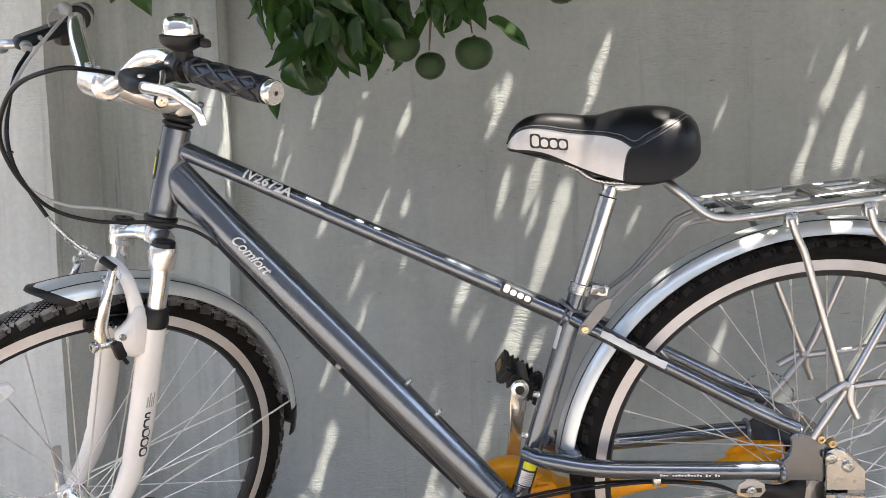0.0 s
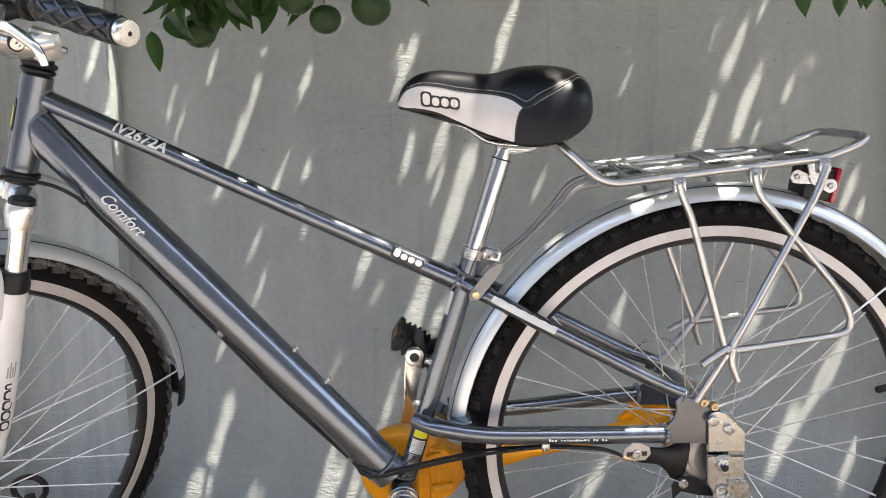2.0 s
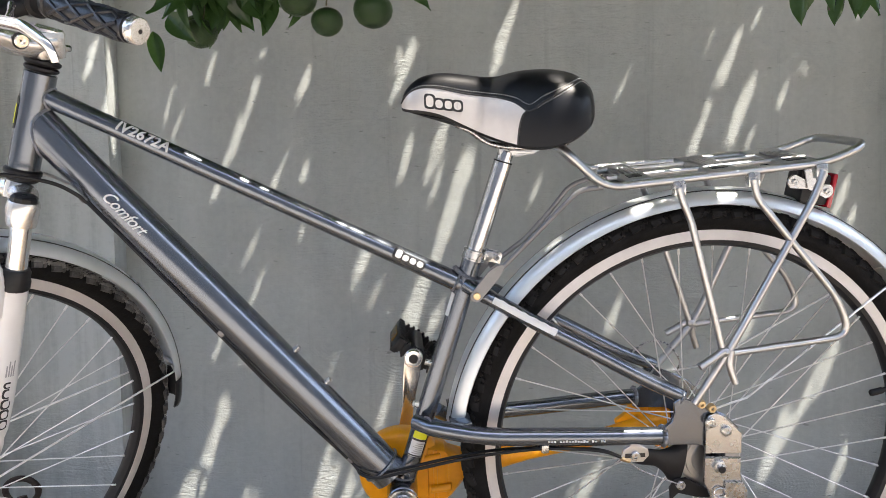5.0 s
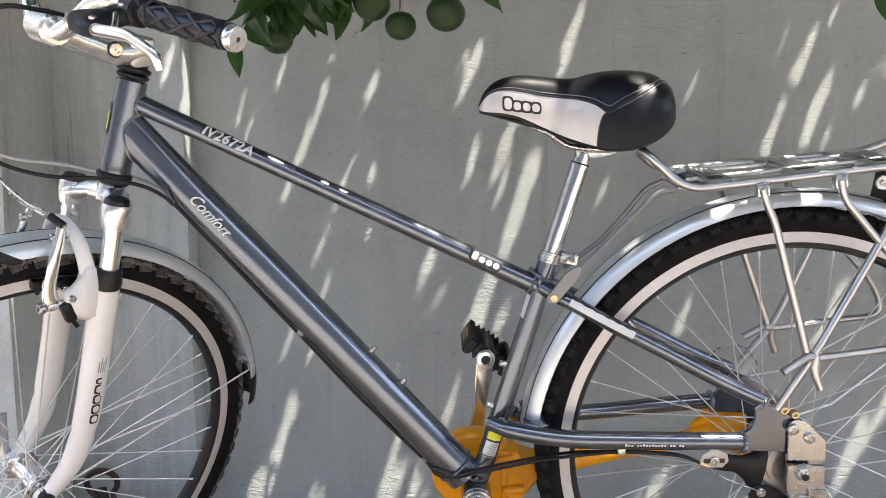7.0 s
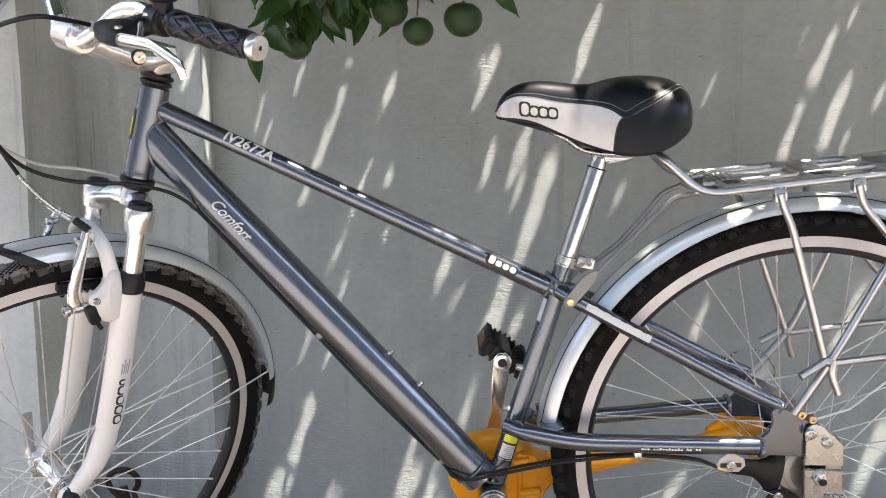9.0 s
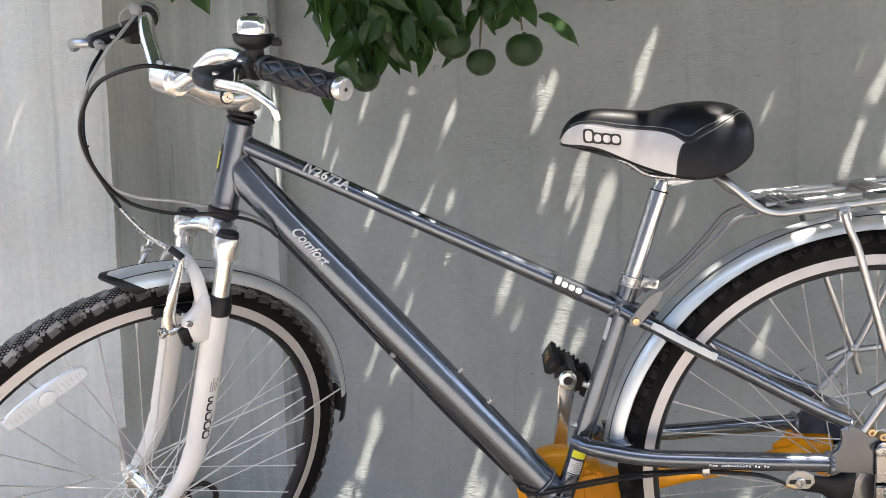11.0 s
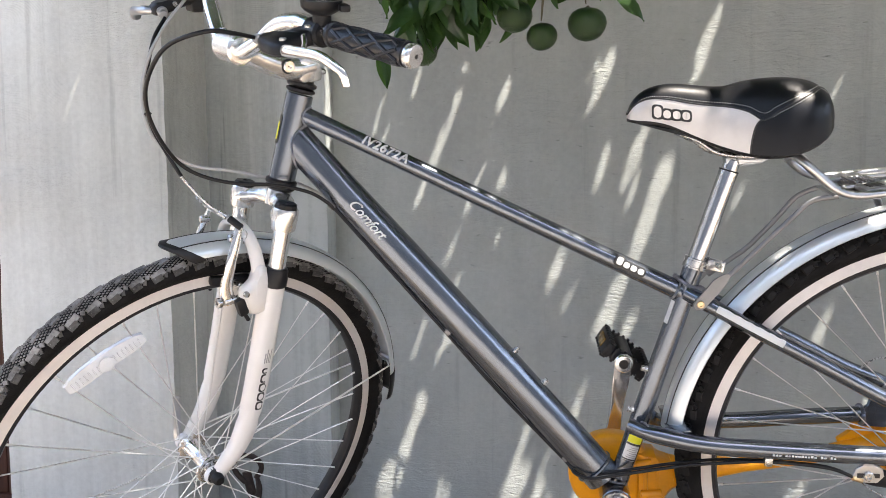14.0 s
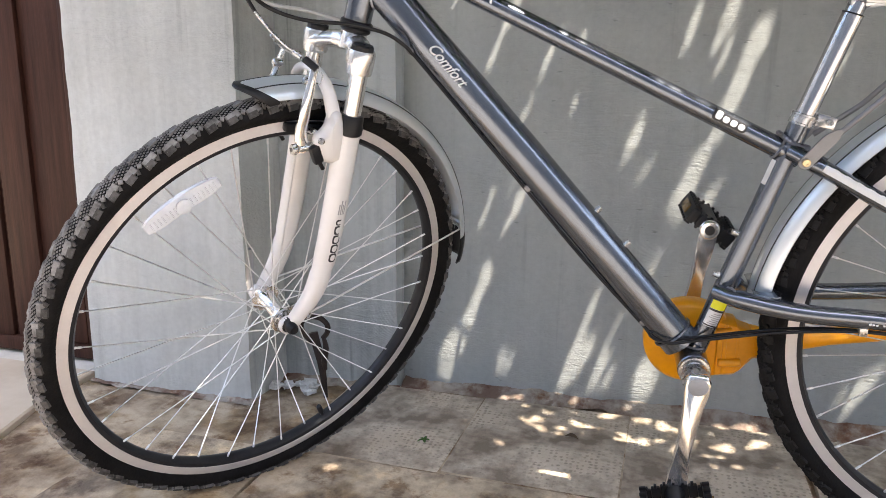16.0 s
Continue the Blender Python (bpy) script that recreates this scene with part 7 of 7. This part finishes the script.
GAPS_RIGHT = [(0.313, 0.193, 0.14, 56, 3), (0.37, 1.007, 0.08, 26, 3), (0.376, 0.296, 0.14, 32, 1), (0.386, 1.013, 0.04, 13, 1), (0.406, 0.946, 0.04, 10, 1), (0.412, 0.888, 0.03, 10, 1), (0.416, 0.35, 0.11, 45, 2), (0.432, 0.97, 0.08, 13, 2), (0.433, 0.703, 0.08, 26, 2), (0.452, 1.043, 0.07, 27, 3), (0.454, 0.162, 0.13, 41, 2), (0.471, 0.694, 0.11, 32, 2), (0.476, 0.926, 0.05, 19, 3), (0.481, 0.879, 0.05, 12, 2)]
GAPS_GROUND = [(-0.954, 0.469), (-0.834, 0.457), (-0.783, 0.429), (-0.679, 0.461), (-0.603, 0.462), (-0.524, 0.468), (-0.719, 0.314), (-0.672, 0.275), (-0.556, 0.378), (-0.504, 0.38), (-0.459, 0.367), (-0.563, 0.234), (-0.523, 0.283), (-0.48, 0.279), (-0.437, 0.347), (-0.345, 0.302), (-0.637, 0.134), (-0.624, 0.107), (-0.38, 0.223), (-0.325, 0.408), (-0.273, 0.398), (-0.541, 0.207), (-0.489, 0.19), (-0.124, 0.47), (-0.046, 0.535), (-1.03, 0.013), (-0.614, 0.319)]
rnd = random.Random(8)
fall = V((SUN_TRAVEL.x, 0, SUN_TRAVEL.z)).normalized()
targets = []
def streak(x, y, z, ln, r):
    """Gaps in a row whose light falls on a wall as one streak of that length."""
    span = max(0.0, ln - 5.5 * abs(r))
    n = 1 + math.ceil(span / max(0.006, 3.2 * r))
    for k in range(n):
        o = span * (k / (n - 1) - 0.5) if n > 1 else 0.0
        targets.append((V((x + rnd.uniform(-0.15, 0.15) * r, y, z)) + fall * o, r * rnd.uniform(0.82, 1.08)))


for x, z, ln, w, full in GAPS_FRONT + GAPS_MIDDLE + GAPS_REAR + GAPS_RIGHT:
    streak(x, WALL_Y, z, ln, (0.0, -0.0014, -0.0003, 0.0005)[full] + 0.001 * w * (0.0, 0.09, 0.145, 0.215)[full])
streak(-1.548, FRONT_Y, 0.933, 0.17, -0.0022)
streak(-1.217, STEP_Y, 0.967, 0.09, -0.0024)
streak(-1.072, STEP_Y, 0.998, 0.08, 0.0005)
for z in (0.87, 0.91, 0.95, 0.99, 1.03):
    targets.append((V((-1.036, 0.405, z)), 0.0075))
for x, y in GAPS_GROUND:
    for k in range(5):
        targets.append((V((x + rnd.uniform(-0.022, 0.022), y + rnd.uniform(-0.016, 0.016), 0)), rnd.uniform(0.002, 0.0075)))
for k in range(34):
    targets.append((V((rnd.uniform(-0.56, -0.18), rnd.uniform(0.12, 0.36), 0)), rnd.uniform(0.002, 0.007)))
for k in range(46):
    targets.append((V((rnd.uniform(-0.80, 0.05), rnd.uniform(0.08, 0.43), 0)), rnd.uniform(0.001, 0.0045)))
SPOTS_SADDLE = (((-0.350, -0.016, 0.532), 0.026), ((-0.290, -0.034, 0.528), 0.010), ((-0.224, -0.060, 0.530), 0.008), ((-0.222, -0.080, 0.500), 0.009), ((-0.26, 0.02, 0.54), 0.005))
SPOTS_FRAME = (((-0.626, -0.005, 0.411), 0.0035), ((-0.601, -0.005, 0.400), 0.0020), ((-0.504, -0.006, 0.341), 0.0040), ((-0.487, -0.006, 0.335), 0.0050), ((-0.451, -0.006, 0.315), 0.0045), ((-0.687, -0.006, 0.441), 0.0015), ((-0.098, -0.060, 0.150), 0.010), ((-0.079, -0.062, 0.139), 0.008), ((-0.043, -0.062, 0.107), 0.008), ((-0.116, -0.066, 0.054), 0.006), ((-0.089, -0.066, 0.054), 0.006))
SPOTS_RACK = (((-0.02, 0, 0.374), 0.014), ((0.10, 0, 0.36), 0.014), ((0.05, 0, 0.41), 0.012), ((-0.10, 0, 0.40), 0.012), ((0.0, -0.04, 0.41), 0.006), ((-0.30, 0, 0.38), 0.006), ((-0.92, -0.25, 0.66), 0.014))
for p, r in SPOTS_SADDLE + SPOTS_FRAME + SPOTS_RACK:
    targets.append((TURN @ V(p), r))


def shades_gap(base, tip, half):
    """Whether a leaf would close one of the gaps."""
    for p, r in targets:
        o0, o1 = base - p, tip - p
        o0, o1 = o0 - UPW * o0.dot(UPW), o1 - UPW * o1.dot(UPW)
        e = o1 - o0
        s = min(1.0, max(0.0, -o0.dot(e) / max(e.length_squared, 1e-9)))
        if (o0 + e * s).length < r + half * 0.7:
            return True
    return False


rnd = random.Random(21)
LOW = [(-0.84, 1.10), (-0.82, 1.04), (-0.79, 0.985), (-0.755, 0.962), (-0.72, 0.995), (-0.66, 1.0), (-0.60, 1.005), (-0.56, 1.03), (-0.52, 1.045), (-0.47, 1.06), (-0.43, 1.12), (-0.40, 1.16)]


def low_at(x):
    for (a, za), (b, zb) in zip(LOW, LOW[1:]):
        if a <= x <= b:
            return za + (zb - za) * (x - a) / (b - a)
    return 1.2


count = 0
for k in range(9000):
    x, y = rnd.uniform(-0.85, -0.41), rnd.uniform(0.03, 0.20)
    ln = rnd.uniform(0.046, 0.084)
    z = low_at(x) + rnd.random() ** 1.5 * 0.26
    d = V((rnd.gauss(0, 0.42), rnd.gauss(0, 0.35), -1)).normalized()
    base = V((x, y, z + ln * 0.9))
    tip = base + d * ln
    if not -0.86 < tip.x < -0.40 or tip.z < low_at(tip.x) - 0.004:
        continue
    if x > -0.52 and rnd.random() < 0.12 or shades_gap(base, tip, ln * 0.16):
        continue
    put_leaf(base, tip, rnd.uniform(-1.2, 1.2) + 1.57, rnd.uniform(0.85, 1.15), k)
    count += 1
    if count >= 430:
        break
for base, tip, roll, w in (((0.262, 0.11, 1.045), (0.247, 0.11, 0.976), 1.4, 0.9), ((0.292, 0.10, 1.05), (0.280, 0.11, 0.983), 1.1, 0.8), ((0.318, 0.12, 1.05), (0.303, 0.11, 0.988), 1.6, 0.8), ((-0.452, 0.11, 1.067), (-0.381, 0.112, 1.026), 0.9, 0.9), ((-0.826, 0.10, 0.985), (-0.815, 0.10, 0.920), 1.2, 0.8), ((-0.800, 0.10, 1.01), (-0.755, 0.08, 0.965), 1.4, 1.1), ((-0.486, 0.10, 1.10), (-0.455, 0.09, 1.045), 1.0, 1.0), ((-1.075, 0.10, 1.20), (-1.036, 0.105, 1.118), 1.3, 1.1), ((-1.03, 0.10, 1.22), (-1.000, 0.11, 1.142), 1.8, 0.9), ((-1.09, 0.11, 1.21), (-1.11, 0.10, 1.135), 1.2, 1.0), ((-0.975, 0.10, 1.23), (-0.965, 0.10, 1.155), 1.6, 1.0), ((0.20, 0.11, 1.055), (0.188, 0.11, 0.975), 1.3, 0.95), ((0.265, 0.11, 1.06), (0.275, 0.11, 0.985), 1.7, 0.7), ((0.245, 0.10, 1.07), (0.232, 0.10, 0.990), 1.2, 0.8), ((0.21, 0.13, 1.09), (0.222, 0.13, 1.01), 1.5, 1.0), ((0.285, 0.12, 1.10), (0.31, 0.12, 1.02), 1.1, 1.0), ((-0.36, 0.11, 1.19), (-0.368, 0.11, 1.125), 1.3, 0.8)):
    put_leaf(base, tip, roll, w, int(abs(base[0]) * 100))
fruit_prof = [(0.0005, -0.94), (0.12, -0.95), (0.42, -0.87), (0.72, -0.66), (0.93, -0.33), (1.0, 0.02), (0.95, 0.34), (0.78, 0.62), (0.50, 0.80), (0.20, 0.86), (0.10, 0.83), (0.0005, 0.81)]
for x, y, z, r, tl in ((-0.595, 0.10, 1.030, 0.0300, 8), (-0.551, 0.11, 0.997, 0.0255, -6), (-0.478, 0.11, 1.013, 0.0315, 5), (-0.757, 0.12, 0.985, 0.0270, 0), (-0.333, 0.11, 1.107, 0.0285, 12)):
    m = pose(x, y, z, tl, tl * 0.6, 0) @ Matrix.Diagonal((r, r, r * 0.92, 1))
    fm = lathe(fruit_prof, 28)
    f = tpart("fruit", fm, M_FRUIT, "unripe green citrus fruit", m)
    part("calyx", lathe([(0.14, 0.82), (0.16, 0.86), (0.10, 0.90), (0.06, 0.98), (0.0005, 0.98)], 8), M_BARK, f)

# unseen crown added overhead: many small leaves, left out along the rays to each spot
rng = np.random.default_rng(4)
N = 200000
c = np.stack([rng.uniform(-1.75, 1.85, N), rng.uniform(-1.15, 0.34, N), rng.random(N)], 1)
# rounded clumps: the crown thickens to its middle and its outline wanders
lumps = 0.5 + 0.25 * np.sin(c[:, 0] * 5.1 + 2 * np.sin(c[:, 1] * 4)) + 0.25 * np.sin(c[:, 1] * 7.3 + 1.7 * np.sin(c[:, 0] * 3.1))
rise = np.sqrt(np.clip(1 - ((c[:, 0] - 0.05) / 2.05) ** 2, 0, 1))
c[:, 2] = 1.86 + 0.22 * c[:, 1] + c[:, 2] * (0.16 + 0.55 * lumps * rise)
c[:, 1] -= 0.06 * (lumps - 0.5) * (c[:, 1] < -0.95)
u = np.array(UPW)
d = rng.normal(0, 1, (N, 3)) * (1, 1, 0.5)
d /= np.linalg.norm(d, axis=1)[:, None]
ln, wd = rng.uniform(0.022, 0.036, (N, 1)), rng.uniform(0.0055, 0.0078, (N, 1))
keep = np.ones(N, bool)
along_leaf = (d - np.outer(d @ u, u)) * ln / 2
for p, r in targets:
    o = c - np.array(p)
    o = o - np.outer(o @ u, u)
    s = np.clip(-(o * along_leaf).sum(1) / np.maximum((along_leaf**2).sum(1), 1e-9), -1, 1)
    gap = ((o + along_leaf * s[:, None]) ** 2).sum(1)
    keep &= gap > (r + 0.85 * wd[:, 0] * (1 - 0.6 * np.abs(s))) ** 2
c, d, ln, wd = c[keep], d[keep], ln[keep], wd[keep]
n = len(c)
s = np.cross(d, u + rng.normal(0, 0.3, (n, 3)))
s /= np.linalg.norm(s, axis=1)[:, None]
a, b = c - d * ln / 2, c + d * ln / 2
up3 = np.cross(s, d)
m1, m2 = c - d * ln * 0.18, c + d * ln * 0.15
verts = np.stack([a, m1 - s * wd + up3 * 0.002, m1 + s * wd + up3 * 0.002, m2 - s * wd * 0.9 + up3 * 0.002, m2 + s * wd * 0.9 + up3 * 0.002, b], 1).reshape(-1, 3)
base = np.arange(n)[:, None] * 6
tri = (base + np.array([0, 1, 2])).tolist() + (base + np.array([3, 5, 4])).tolist()
quad = (base + np.array([1, 3, 4, 2])).tolist()
me = bpy.data.meshes.new("crown")
me.from_pydata(verts.tolist(), [], tri + quad)
me.materials.append(M_LEAF)
crown_ob = part("crown", me, M_LEAF, tree, "unseen citrus crown added to cast the sun spots", TI)
tagged(crown_ob, "unseen citrus crown added to cast the sun spots", kind="stuff")
